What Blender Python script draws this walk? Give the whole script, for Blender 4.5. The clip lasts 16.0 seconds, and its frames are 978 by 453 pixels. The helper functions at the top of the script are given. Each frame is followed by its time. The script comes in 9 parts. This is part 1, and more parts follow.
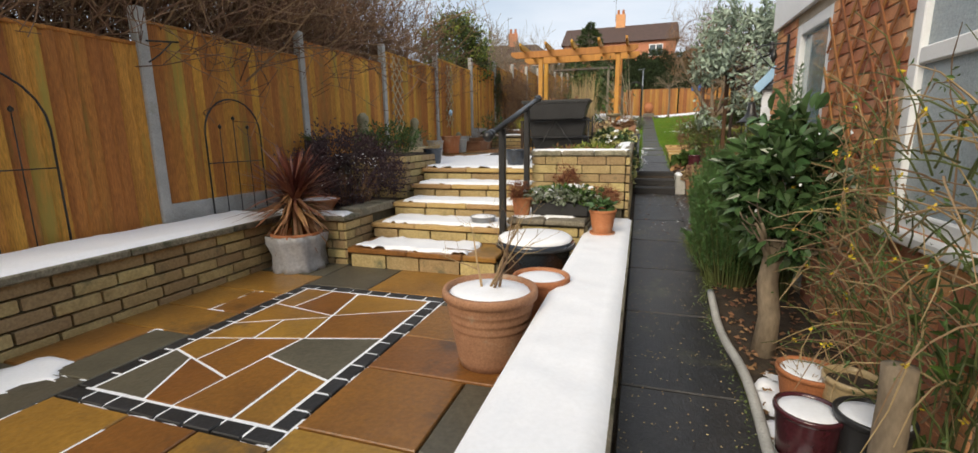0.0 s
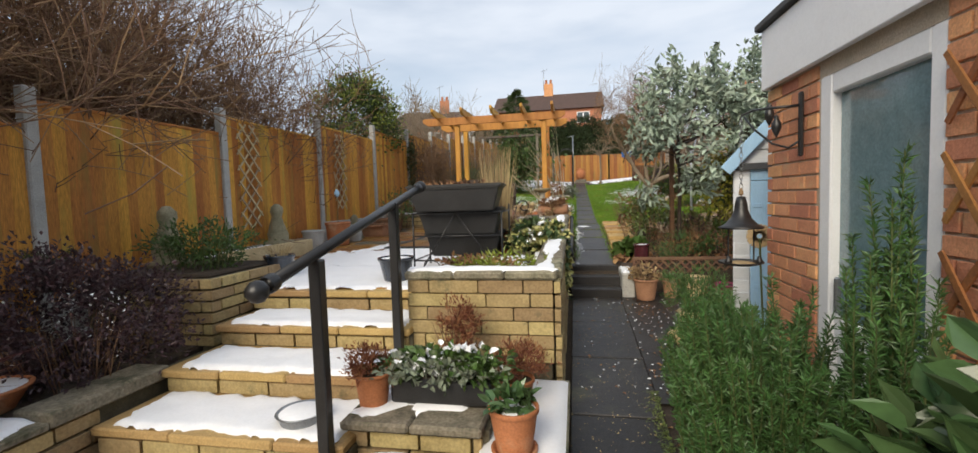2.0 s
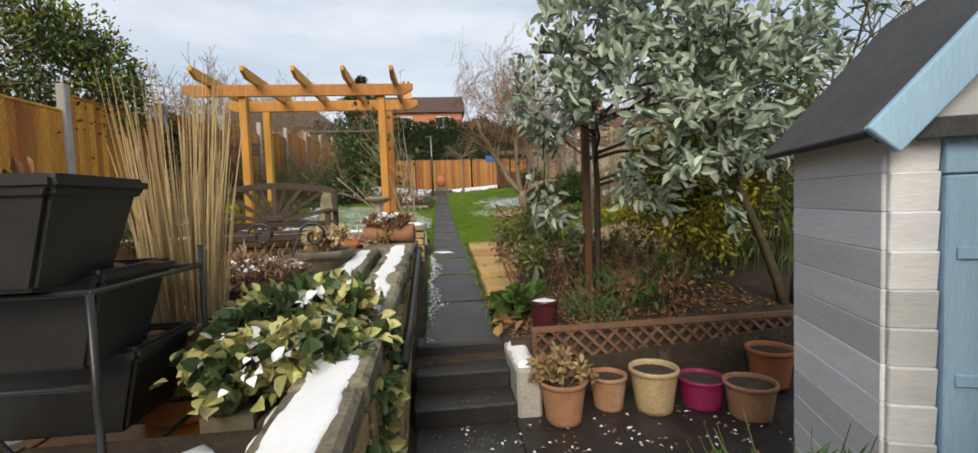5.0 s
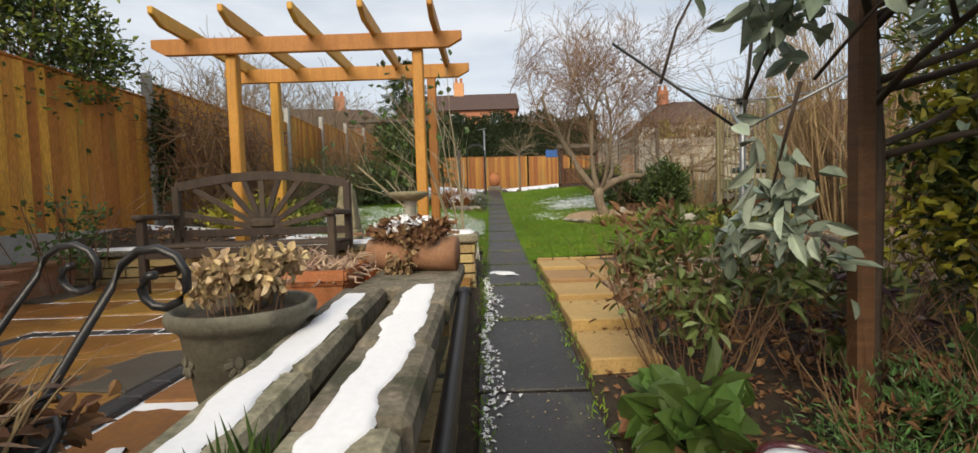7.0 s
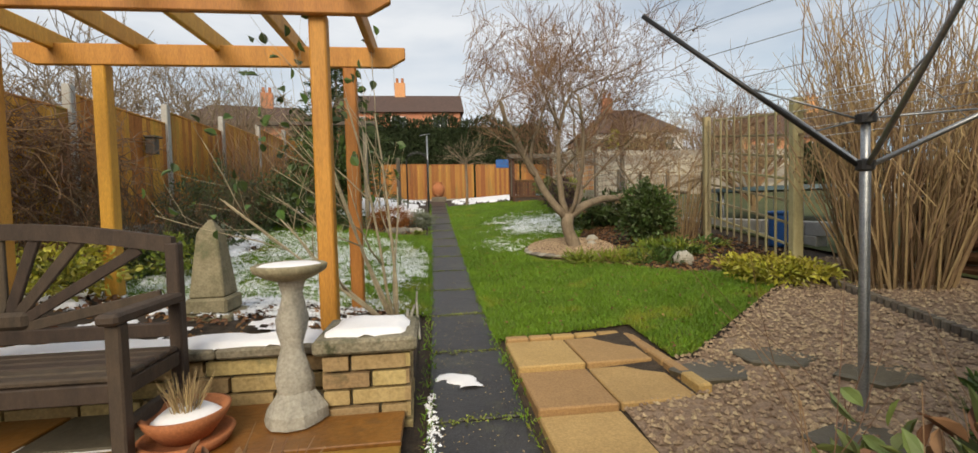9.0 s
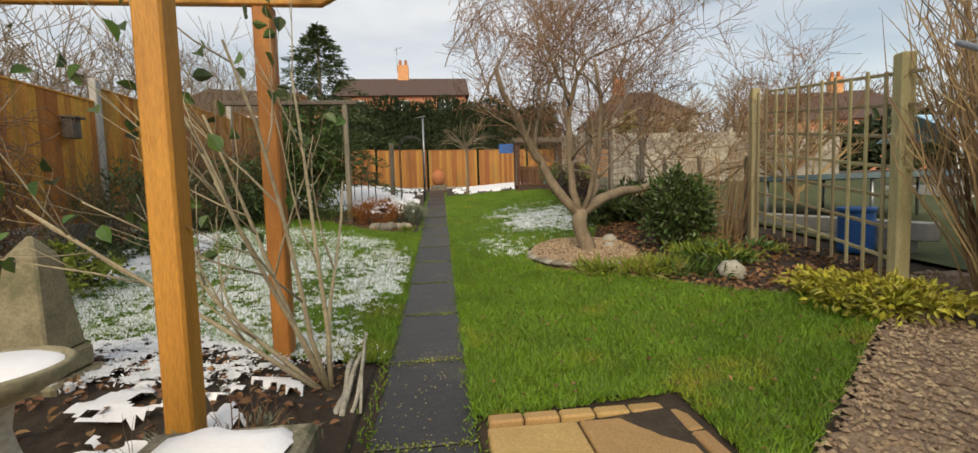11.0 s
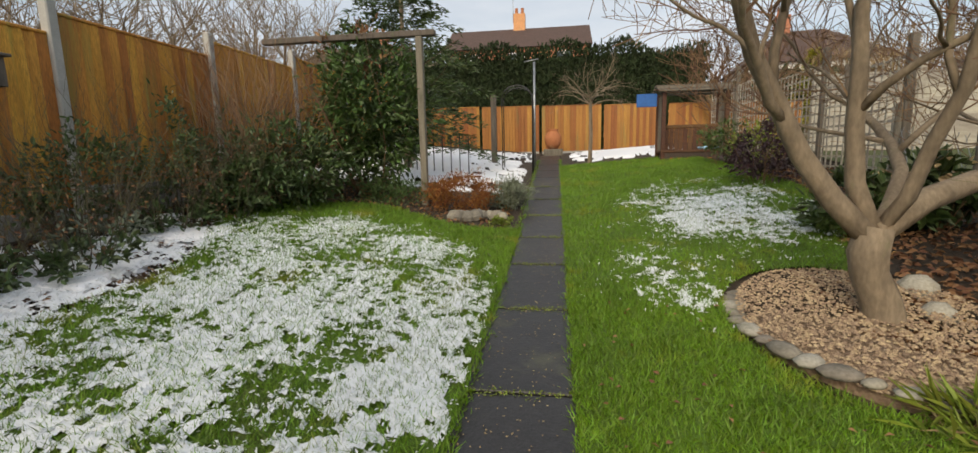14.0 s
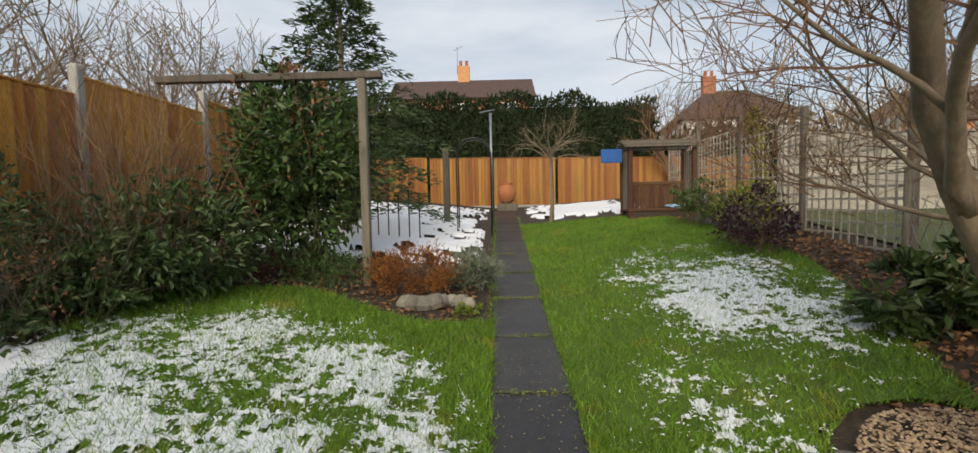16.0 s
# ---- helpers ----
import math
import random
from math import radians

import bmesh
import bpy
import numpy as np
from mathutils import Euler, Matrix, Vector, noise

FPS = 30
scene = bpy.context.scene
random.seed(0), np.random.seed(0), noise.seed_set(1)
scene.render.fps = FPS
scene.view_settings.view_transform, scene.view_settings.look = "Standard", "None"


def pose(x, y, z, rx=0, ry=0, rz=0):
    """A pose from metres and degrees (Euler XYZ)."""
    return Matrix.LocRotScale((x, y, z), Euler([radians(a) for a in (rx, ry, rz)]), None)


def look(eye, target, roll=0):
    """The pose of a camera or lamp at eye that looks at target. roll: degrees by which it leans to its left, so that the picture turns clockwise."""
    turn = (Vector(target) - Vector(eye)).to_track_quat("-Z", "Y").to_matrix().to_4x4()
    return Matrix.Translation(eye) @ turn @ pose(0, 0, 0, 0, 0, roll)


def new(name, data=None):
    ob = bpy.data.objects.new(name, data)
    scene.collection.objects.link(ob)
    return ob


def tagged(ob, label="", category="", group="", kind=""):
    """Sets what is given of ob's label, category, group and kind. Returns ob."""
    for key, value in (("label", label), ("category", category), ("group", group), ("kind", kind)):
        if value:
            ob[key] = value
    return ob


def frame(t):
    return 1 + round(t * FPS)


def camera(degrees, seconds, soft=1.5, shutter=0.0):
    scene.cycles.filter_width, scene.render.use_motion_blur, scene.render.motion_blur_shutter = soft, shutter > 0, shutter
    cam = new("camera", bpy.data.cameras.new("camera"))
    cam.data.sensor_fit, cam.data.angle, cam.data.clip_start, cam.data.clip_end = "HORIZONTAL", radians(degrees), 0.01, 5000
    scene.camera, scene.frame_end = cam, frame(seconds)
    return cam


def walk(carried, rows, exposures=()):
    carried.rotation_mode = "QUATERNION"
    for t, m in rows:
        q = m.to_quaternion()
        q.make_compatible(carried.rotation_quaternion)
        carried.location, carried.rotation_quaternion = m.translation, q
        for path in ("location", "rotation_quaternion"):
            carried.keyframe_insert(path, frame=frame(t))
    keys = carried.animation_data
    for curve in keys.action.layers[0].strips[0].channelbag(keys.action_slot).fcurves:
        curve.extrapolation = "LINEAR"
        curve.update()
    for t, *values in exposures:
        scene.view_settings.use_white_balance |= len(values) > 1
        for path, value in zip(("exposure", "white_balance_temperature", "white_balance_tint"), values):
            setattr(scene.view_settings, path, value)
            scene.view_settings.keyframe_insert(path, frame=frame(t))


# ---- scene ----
cam = camera(93.2, 16.0)
K = 0.85  # metres to one unit of the plan
PATH = [
    (0, (-0.009, -0.108, 1.47), (-0.616, 1.76, 1.092), -0.7),
    (0.5, (-0.02, 0.457, 1.609), (-0.544, 2.354, 1.255), -0.8),
    (1, (-0.023, 1.087, 1.759), (-0.473, 3.019, 1.503), -1.4),
    (1.5, (0.024, 1.744, 1.838), (-0.365, 3.698, 1.665), -1.8),
    (2, (0.006, 2.392, 1.873), (-0.362, 4.354, 1.751), -1.8),
    (2.5, (-0.013, 3.053, 1.901), (-0.378, 5.016, 1.785), -1.9),
    (3, (-0.039, 3.675, 1.937), (-0.377, 5.643, 1.831), -1.9),
    (3.5, (-0.007, 4.292, 1.965), (-0.116, 6.286, 1.866), -1.8),
    (3.7, (0.025, 4.529, 1.945), (0.055, 6.526, 1.846), -1.8),
    (5.8, (0.165, 7.078, 1.927), (0.391, 9.062, 1.82), -2.1),
    (6, (0.132, 7.324, 1.936), (0.31, 9.313, 1.832), -2.1),
    (6.5, (0.097, 7.933, 1.956), (0.167, 9.929, 1.858), -2.0),
    (7, (0.077, 8.547, 1.902), (0.072, 10.545, 1.811), -1.8),
    (7.5, (0.048, 9.15, 1.804), (0.018, 11.148, 1.721), -1.4),
    (8, (0.098, 9.706, 1.927), (0.063, 11.704, 1.843), -1.3),
    (8.5, (0.121, 10.237, 2.195), (0.16, 12.234, 2.11), -1.5),
    (9, (0.067, 10.573, 2.361), (0.308, 12.557, 2.275), -1.5),
    (9.2, (0.07, 10.701, 2.393), (0.406, 12.671, 2.304), -1.5),
    (11.3, (0.535, 12.305, 2.493), (0.687, 14.291, 2.316), -1.7),
    (11.5, (0.581, 12.497, 2.506), (0.697, 14.483, 2.303), -1.7),
    (12, (0.687, 13.076, 2.538), (0.724, 15.061, 2.297), -1.5),
    (12.5, (0.795, 13.664, 2.565), (0.76, 15.645, 2.293), -1.6),
    (13, (0.76, 14.216, 2.586), (0.579, 16.187, 2.3), -1.7),
    (13.5, (0.632, 14.773, 2.636), (0.367, 16.733, 2.34), -1.7),
    (14, (0.498, 15.41, 2.679), (0.21, 17.366, 2.376), -1.2),
    (14.5, (0.326, 15.936, 2.775), (0.032, 17.89, 2.47), -0.9),
    (15, (0.159, 16.317, 2.875), (-0.118, 18.288, 2.679), -1.0),
    (15.5, (0.075, 16.608, 2.932), (-0.089, 18.598, 2.812), -1.0),
    (16, (0.093, 16.784, 2.948), (0.051, 18.78, 2.839), -1.1),
]
walk(cam, [(t, look(Vector(eye) * K, Vector(target) * K, roll)) for t, eye, target, roll in PATH],
     [(0, 0.46, 7250, 9), (2.5, 0.38, 7050, 9), (7, 0.40, 7500, 9), (11.5, 0.34, 7900, 9), (14, 0.30, 7550, 9), (16, 0.24, 7350, 9)])

# ---- world and sun ----
SUN_EL, SUN_AZ = radians(33), radians(195)
world = bpy.data.worlds.new("sky")
scene.world = world
world.use_nodes = True
wn, wl = world.node_tree.nodes, world.node_tree.links
wn.clear()
w_out, w_bg = wn.new("ShaderNodeOutputWorld"), wn.new("ShaderNodeBackground")
w_sky = wn.new("ShaderNodeTexSky")
w_sky.sky_type, w_sky.sun_disc = "NISHITA", False
w_sky.sun_elevation, w_sky.sun_rotation = SUN_EL, SUN_AZ
w_co, w_map, w_noise, w_ramp, w_mix = (wn.new("ShaderNodeTexCoord"), wn.new("ShaderNodeMapping"), wn.new("ShaderNodeTexNoise"),
                                       wn.new("ShaderNodeValToRGB"), wn.new("ShaderNodeMix"))
w_map.inputs["Scale"].default_value = (1.3, 1.3, 5.0)
w_noise.inputs["Scale"].default_value, w_noise.inputs["Detail"].default_value = 1.6, 7
w_ramp.color_ramp.elements[0].position, w_ramp.color_ramp.elements[1].position = 0.28, 0.60
w_ramp.color_ramp.elements[0].color = (0.30, 0.30, 0.30, 1)
w_mix.data_type = "RGBA"
w_mix.inputs[7].default_value = (5.6, 6.35, 7.7, 1)
wl.new(w_co.outputs["Generated"], w_map.inputs["Vector"])
wl.new(w_map.outputs[0], w_noise.inputs["Vector"])
wl.new(w_noise.outputs["Fac"], w_ramp.inputs[0])
wl.new(w_ramp.outputs[0], w_mix.inputs[0])
wl.new(w_sky.outputs[0], w_mix.inputs[6])
wl.new(w_mix.outputs[2], w_bg.inputs["Color"])
w_bg.inputs["Strength"].default_value = 0.105
wl.new(w_bg.outputs[0], w_out.inputs["Surface"])
sun = new("sun", bpy.data.lights.new("sun", "SUN"))
sun.data.energy, sun.data.angle, sun.data.color = 2.3, radians(34), (1.0, 0.92, 0.80)
sun.matrix_basis = look((0, 0, 30), Vector((0, 0, 30)) - Vector((math.sin(SUN_AZ) * math.cos(SUN_EL), math.cos(SUN_AZ) * math.cos(SUN_EL), math.sin(SUN_EL))))


# ---- materials ----
def mat(name, c1, c2=None, rough=0.85, scale=6.0, bump=0.25, fine=90.0, stretch=(1, 1, 1), metal=0.0, rand="", stain=None, stain_scale=1.2, stain_at=0.55, coat=0.0, trans=0.0, grainy=0.5):
    """A surface of two mixed tones, a coarse stain, fine relief, and a random tint for each object or island."""
    m = bpy.data.materials.new(name)
    m.use_nodes = True
    n, l = m.node_tree.nodes, m.node_tree.links
    bsdf = n["Principled BSDF"]
    geo, mp = n.new("ShaderNodeNewGeometry"), n.new("ShaderNodeMapping")
    mp.inputs["Scale"].default_value = stretch
    l.new(geo.outputs["Position"], mp.inputs["Vector"])
    big, small = n.new("ShaderNodeTexNoise"), n.new("ShaderNodeTexNoise")
    big.inputs["Scale"].default_value, big.inputs["Detail"].default_value = scale, 8
    big.inputs["Roughness"].default_value = 0.65
    small.inputs["Scale"].default_value, small.inputs["Detail"].default_value = fine, 4
    l.new(mp.outputs[0], big.inputs["Vector"])
    l.new(mp.outputs[0], small.inputs["Vector"])
    c2 = c2 or tuple(0.6 * v for v in c1)
    ramp = n.new("ShaderNodeValToRGB")
    ramp.color_ramp.elements[0].position, ramp.color_ramp.elements[1].position = 0.32, 0.68
    ramp.color_ramp.elements[0].color, ramp.color_ramp.elements[1].color = (*c1, 1), (*c2, 1)
    l.new(big.outputs["Fac"], ramp.inputs[0])
    col = ramp.outputs[0]
    grain = n.new("ShaderNodeMix")
    grain.data_type, grain.blend_type = "RGBA", "MULTIPLY"
    grain.inputs[0].default_value = grainy
    gr = n.new("ShaderNodeMapRange")
    gr.inputs[1].default_value, gr.inputs[2].default_value, gr.inputs[3].default_value, gr.inputs[4].default_value = 0.3, 0.7, 0.55, 1.25
    l.new(small.outputs["Fac"], gr.inputs[0])
    l.new(col, grain.inputs[6])
    l.new(gr.outputs[0], grain.inputs[7])
    col = grain.outputs[2]
    if stain:
        st, sr, sm = n.new("ShaderNodeTexNoise"), n.new("ShaderNodeMapRange"), n.new("ShaderNodeMix")
        st.inputs["Scale"].default_value, st.inputs["Detail"].default_value, st.inputs["Roughness"].default_value = stain_scale, 9, 0.7
        l.new(mp.outputs[0], st.inputs["Vector"])
        sr.inputs[1].default_value, sr.inputs[2].default_value = stain_at, stain_at + 0.12
        l.new(st.outputs["Fac"], sr.inputs[0])
        sm.data_type = "RGBA"
        l.new(sr.outputs[0], sm.inputs[0])
        l.new(col, sm.inputs[6])
        sm.inputs[7].default_value = (*stain, 1)
        col = sm.outputs[2]
    if rand:
        src = n.new("ShaderNodeObjectInfo").outputs["Random"] if rand == "object" else geo.outputs["Random Per Island"]
        hsv, rr, rh = n.new("ShaderNodeHueSaturation"), n.new("ShaderNodeMapRange"), n.new("ShaderNodeMapRange")
        rr.inputs[3].default_value, rr.inputs[4].default_value = (0.74, 1.22) if rand == "object" else (0.62, 1.32)
        rh.inputs[3].default_value, rh.inputs[4].default_value = 0.485, 0.515
        l.new(src, rr.inputs[0])
        l.new(src, rh.inputs[0])
        l.new(rr.outputs[0], hsv.inputs["Value"])
        l.new(rh.outputs[0], hsv.inputs["Hue"])
        l.new(col, hsv.inputs["Color"])
        col = hsv.outputs[0]
    l.new(col, bsdf.inputs["Base Color"])
    bsdf.inputs["Roughness"].default_value, bsdf.inputs["Metallic"].default_value = rough, metal
    bsdf.inputs["Coat Weight"].default_value = coat
    bsdf.inputs["Transmission Weight"].default_value = trans
    if bump:
        b1, b2 = n.new("ShaderNodeBump"), n.new("ShaderNodeBump")
        b1.inputs["Strength"].default_value, b1.inputs["Distance"].default_value = bump, 0.02
        b2.inputs["Strength"].default_value, b2.inputs["Distance"].default_value = bump, 0.004
        l.new(big.outputs["Fac"], b1.inputs["Height"])
        l.new(small.outputs["Fac"], b2.inputs["Height"])
        l.new(b1.outputs[0], b2.inputs["Normal"])
        l.new(b2.outputs[0], bsdf.inputs["Normal"])
    return m


SNOW = mat("snow", (0.90, 0.91, 0.94), (0.85, 0.87, 0.91), 0.6, 5, 0.1, 60, grainy=0.08)
SNOW_SOFT = mat("thin_snow", (0.80, 0.83, 0.87), (0.70, 0.74, 0.77), 0.7, 14, 0.5, 90, grainy=0.25)
FENCE = mat("orange_stained_fence_wood", (0.66, 0.295, 0.050), (0.40, 0.160, 0.026), 0.75, 2.6, 0.3, 55, (3, 3, 0.30), rand="object", stain=(0.34, 0.235, 0.045), stain_scale=1.6, stain_at=0.54, grainy=0.8)
# darker copy of FENCE that offsets the strong sun on the end panels
END_FENCE = mat("toned_down_orange_brown_fence_wood", (0.43, 0.19, 0.052), (0.29, 0.12, 0.032), 0.8, 2.6, 0.3, 55, (3, 3, 0.30), rand="object", stain=(0.24, 0.15, 0.05), stain_scale=1.6, stain_at=0.54)
PERGOLA_WOOD = mat("golden_pergola_wood", (0.60, 0.285, 0.045), (0.46, 0.20, 0.030), 0.6, 3.5, 0.2, 60, (4, 4, 0.5), rand="object")
OLD_WOOD = mat("grey_weathered_wood", (0.20, 0.17, 0.135), (0.11, 0.095, 0.075), 0.9, 5, 0.35, 70, (4, 4, 0.6), rand="object", stain=(0.12, 0.14, 0.07), stain_at=0.6)
PALE_WOOD = mat("pale_grey_fence_wood", (0.47, 0.43, 0.36), (0.29, 0.26, 0.215), 0.9, 4, 0.3, 60, (1, 1, 4), rand="object")
TRELLIS_WOOD = mat("tan_trellis_wood", (0.52, 0.40, 0.24), (0.40, 0.29, 0.16), 0.85, 6, 0.25, 80, rand="object")
HOUSE_TRELLIS_WOOD = mat("red_brown_trellis_wood", (0.36, 0.15, 0.045), (0.25, 0.10, 0.03), 0.75, 6, 0.25, 80, rand="object")
DARK_WOOD = mat("dark_brown_wood", (0.088, 0.060, 0.041), (0.046, 0.033, 0.025), 0.75, 6, 0.35, 90, (3, 3, 1), rand="object")
CABIN_WOOD = mat("brown_stained_cabin_wood", (0.13, 0.055, 0.022), (0.07, 0.03, 0.014), 0.7, 6, 0.3, 60, (1, 1, 5), rand="object")
CONCRETE = mat("pale_concrete", (0.47, 0.46, 0.43), (0.34, 0.335, 0.31), 0.92, 5, 0.35, 120, stain=(0.22, 0.23, 0.15), stain_at=0.62)
COPING = mat("lichened_coping_stone", (0.33, 0.29, 0.21), (0.16, 0.145, 0.10), 0.95, 9, 0.7, 60, rand="object", stain=(0.065, 0.07, 0.038), stain_scale=5.0, stain_at=0.51, grainy=0.8)
YELLOW_BRICK = mat("buff_walling_block", (0.47, 0.35, 0.175), (0.36, 0.26, 0.12), 0.92, 9, 0.7, 60, rand="object", stain=(0.15, 0.14, 0.075), stain_scale=4.0, stain_at=0.58)
MORTAR_DARK = mat("dark_mossy_joint", (0.15, 0.13, 0.085), (0.09, 0.08, 0.05), 0.95, 12, 0.5, 90)
RED_BRICK = mat("red_house_brick", (0.68, 0.315, 0.165), (0.55, 0.235, 0.125), 0.9, 7, 0.5, 110, rand="object", stain=(0.56, 0.36, 0.20), stain_scale=2.6, stain_at=0.57)
MORTAR = mat("sandy_mortar", (0.56, 0.47, 0.36), (0.44, 0.37, 0.28), 0.95, 9, 0.5, 120)
FLAG = mat("wet_buff_flagstone", (0.35, 0.165, 0.034), (0.22, 0.105, 0.028), 0.33, 2.6, 0.45, 40, rand="object", stain=(0.10, 0.062, 0.034), stain_scale=1.6, stain_at=0.56)
GREY_FLAG = mat("grey_flagstone", (0.115, 0.100, 0.070), (0.075, 0.066, 0.048), 0.45, 3, 0.45, 50, rand="object")
SETT = mat("charcoal_sett", (0.030, 0.031, 0.033), (0.020, 0.020, 0.021), 0.5, 9, 0.4, 80, rand="object")
DRY_FLAG = mat("buff_paving_slab", (0.46, 0.29, 0.12), (0.38, 0.235, 0.095), 0.75, 4, 0.25, 90, rand="object")
PATH_MAT = mat("dark_damp_path_slab", (0.036, 0.033, 0.032), (0.019, 0.0175, 0.0175), 0.40, 3.5, 0.6, 75, grainy=0.9, rand="object", stain=(0.068, 0.066, 0.040), stain_scale=2.2, stain_at=0.56)
SOIL = mat("wet_soil", (0.060, 0.042, 0.027), (0.032, 0.023, 0.016), 0.95, 12, 0.9, 70, stain=(0.10, 0.07, 0.04), stain_scale=5)
LAWN = mat("lawn_ground", (0.080, 0.155, 0.016), (0.060, 0.105, 0.012), 0.95, 3, 0.6, 140, stain=(0.085, 0.10, 0.024), stain_scale=1.4)
GRASS = mat("grass_blade", (0.165, 0.305, 0.018), (0.098, 0.192, 0.012), 0.6, 2.6, 0, 30, rand="island", stain=(0.285, 0.295, 0.030), stain_scale=1.5)
GRAVEL = mat("brown_gravel", (0.49, 0.365, 0.24), (0.29, 0.20, 0.13), 0.9, 26, 0.9, 60, rand="island")
BLACK_METAL = mat("black_painted_metal", (0.014, 0.014, 0.015), (0.022, 0.022, 0.023), 0.38, 12, 0.1, 120)
STEEL = mat("galvanised_steel", (0.38, 0.40, 0.42), (0.28, 0.30, 0.32), 0.42, 8, 0.08, 120, metal=0.85)
BLACK_PLASTIC = mat("black_plastic", (0.013, 0.013, 0.014), (0.024, 0.024, 0.025), 0.45, 6, 0.08, 120)
GLAZED = mat("blue_black_glaze", (0.022, 0.030, 0.045), (0.035, 0.045, 0.060), 0.22, 9, 0.1, 60, coat=0.5)
TERRACOTTA = mat("terracotta", (0.47, 0.175, 0.070), (0.38, 0.135, 0.055), 0.78, 7, 0.15, 110, stain=(0.46, 0.25, 0.14), stain_scale=3)
OLD_TERRACOTTA = mat("pale_weathered_terracotta", (0.40, 0.21, 0.12), (0.30, 0.145, 0.08), 0.88, 6, 0.25, 90, stain=(0.36, 0.29, 0.21), stain_scale=4)
STONE = mat("mossy_cast_stone", (0.33, 0.29, 0.19), (0.20, 0.18, 0.11), 0.95, 9, 0.5, 70, stain=(0.13, 0.14, 0.075), stain_scale=4, stain_at=0.56)
PALE_STONE = mat("pale_cast_stone", (0.44, 0.42, 0.36), (0.30, 0.285, 0.24), 0.95, 9, 0.5, 70, stain=(0.19, 0.185, 0.13), stain_scale=5)
ROCK = mat("rockery_stone", (0.30, 0.27, 0.22), (0.16, 0.15, 0.125), 0.95, 6, 0.7, 60, rand="object")
WHITE_PAINT = mat("white_paint", (0.82, 0.83, 0.84), (0.76, 0.77, 0.78), 0.45, 3, 0.04, 80, grainy=0.08)
SHED_WHITE = mat("off_white_shed_board", (0.80, 0.82, 0.84), (0.70, 0.73, 0.76), 0.7, 4, 0.15, 60, (0.5, 0.5, 4), rand="object", grainy=0.2)
SHED_BLUE = mat("pale_blue_shed_paint", (0.38, 0.60, 0.80), (0.32, 0.53, 0.73), 0.65, 4, 0.15, 60, (4, 4, 0.5), grainy=0.2)
FELT = mat("grey_roof_felt", (0.09, 0.095, 0.10), (0.06, 0.062, 0.066), 0.95, 6, 0.4, 140)
ROOF_TILE = mat("brown_roof_tile", (0.105, 0.062, 0.050), (0.070, 0.045, 0.038), 0.9, 3, 0.5, 8, (1, 1, 3))
RENDER_WHITE = mat("white_render", (0.75, 0.73, 0.69), (0.66, 0.64, 0.60), 0.9, 2, 0.1, 40)
BARK = mat("grey_brown_bark", (0.29, 0.225, 0.155), (0.17, 0.13, 0.09), 0.92, 9, 0.6, 50, (1, 1, 0.4), stain=(0.15, 0.155, 0.075), stain_scale=4, stain_at=0.58)
PALE_BARK = mat("pale_bark", (0.46, 0.40, 0.27), (0.33, 0.27, 0.18), 0.9, 9, 0.3, 50)
TWIG = mat("brown_twig", (0.26, 0.150, 0.085), (0.165, 0.096, 0.056), 0.92, 5, 0, 40, rand="island")
TAN_TWIG = mat("tan_dry_stem", (0.36, 0.245, 0.13), (0.25, 0.165, 0.088), 0.9, 5, 0, 40, rand="island")
SCREEN_WOOD = mat("pale_green_tanned_lath", (0.42, 0.36, 0.21), (0.31, 0.26, 0.14), 0.85, 6, 0.25, 70, (4, 4, 0.6), rand="object")
URN_CLAY = mat("dark_grey_green_urn_clay", (0.15, 0.135, 0.10), (0.09, 0.085, 0.06), 0.8, 8, 0.4, 70, stain=(0.20, 0.19, 0.14), stain_scale=5)
BROWN_LATH = mat("brown_stained_lath", (0.20, 0.105, 0.060), (0.12, 0.062, 0.038), 0.75, 6, 0.3, 80, rand="object")
MOSSY_BARK = mat("dark_mossy_bark", (0.115, 0.095, 0.055), (0.06, 0.05, 0.032), 0.92, 9, 0.6, 50, stain=(0.15, 0.16, 0.055), stain_scale=4, stain_at=0.52)
PINK_STEM = mat("withered_pinkish_stem", (0.50, 0.35, 0.26), (0.36, 0.24, 0.17), 0.9, 6, 0, 40, rand="island")
# teal base colour stands in for the sky mirrored in the door pane
DOOR_GLASS = mat("sky_reflection_teal_glass", (0.16, 0.27, 0.30), (0.12, 0.21, 0.24), 0.12, 20, 0.1, 80, coat=1.0)
TEAL_PAD = mat("faded_teal_vinyl", (0.07, 0.13, 0.15), (0.05, 0.09, 0.11), 0.6, 5, 0.1, 60)
ROUGH_GRASS = mat("dull_rough_grass", (0.075, 0.095, 0.028), (0.05, 0.06, 0.02), 0.95, 2, 0.6, 60, stain=(0.12, 0.105, 0.05), stain_scale=0.8)
STRAW = mat("dry_straw", (0.48, 0.36, 0.19), (0.36, 0.26, 0.13), 0.9, 5, 0, 40, rand="island")
GREEN_STEM = mat("green_stem", (0.10, 0.12, 0.035), (0.07, 0.085, 0.025), 0.8, 5, 0, 40, rand="island")


def leafy(name, c1, c2, rough=0.5):
    return mat(name, c1, c2, rough, 2.5, 0, 30, rand="island")


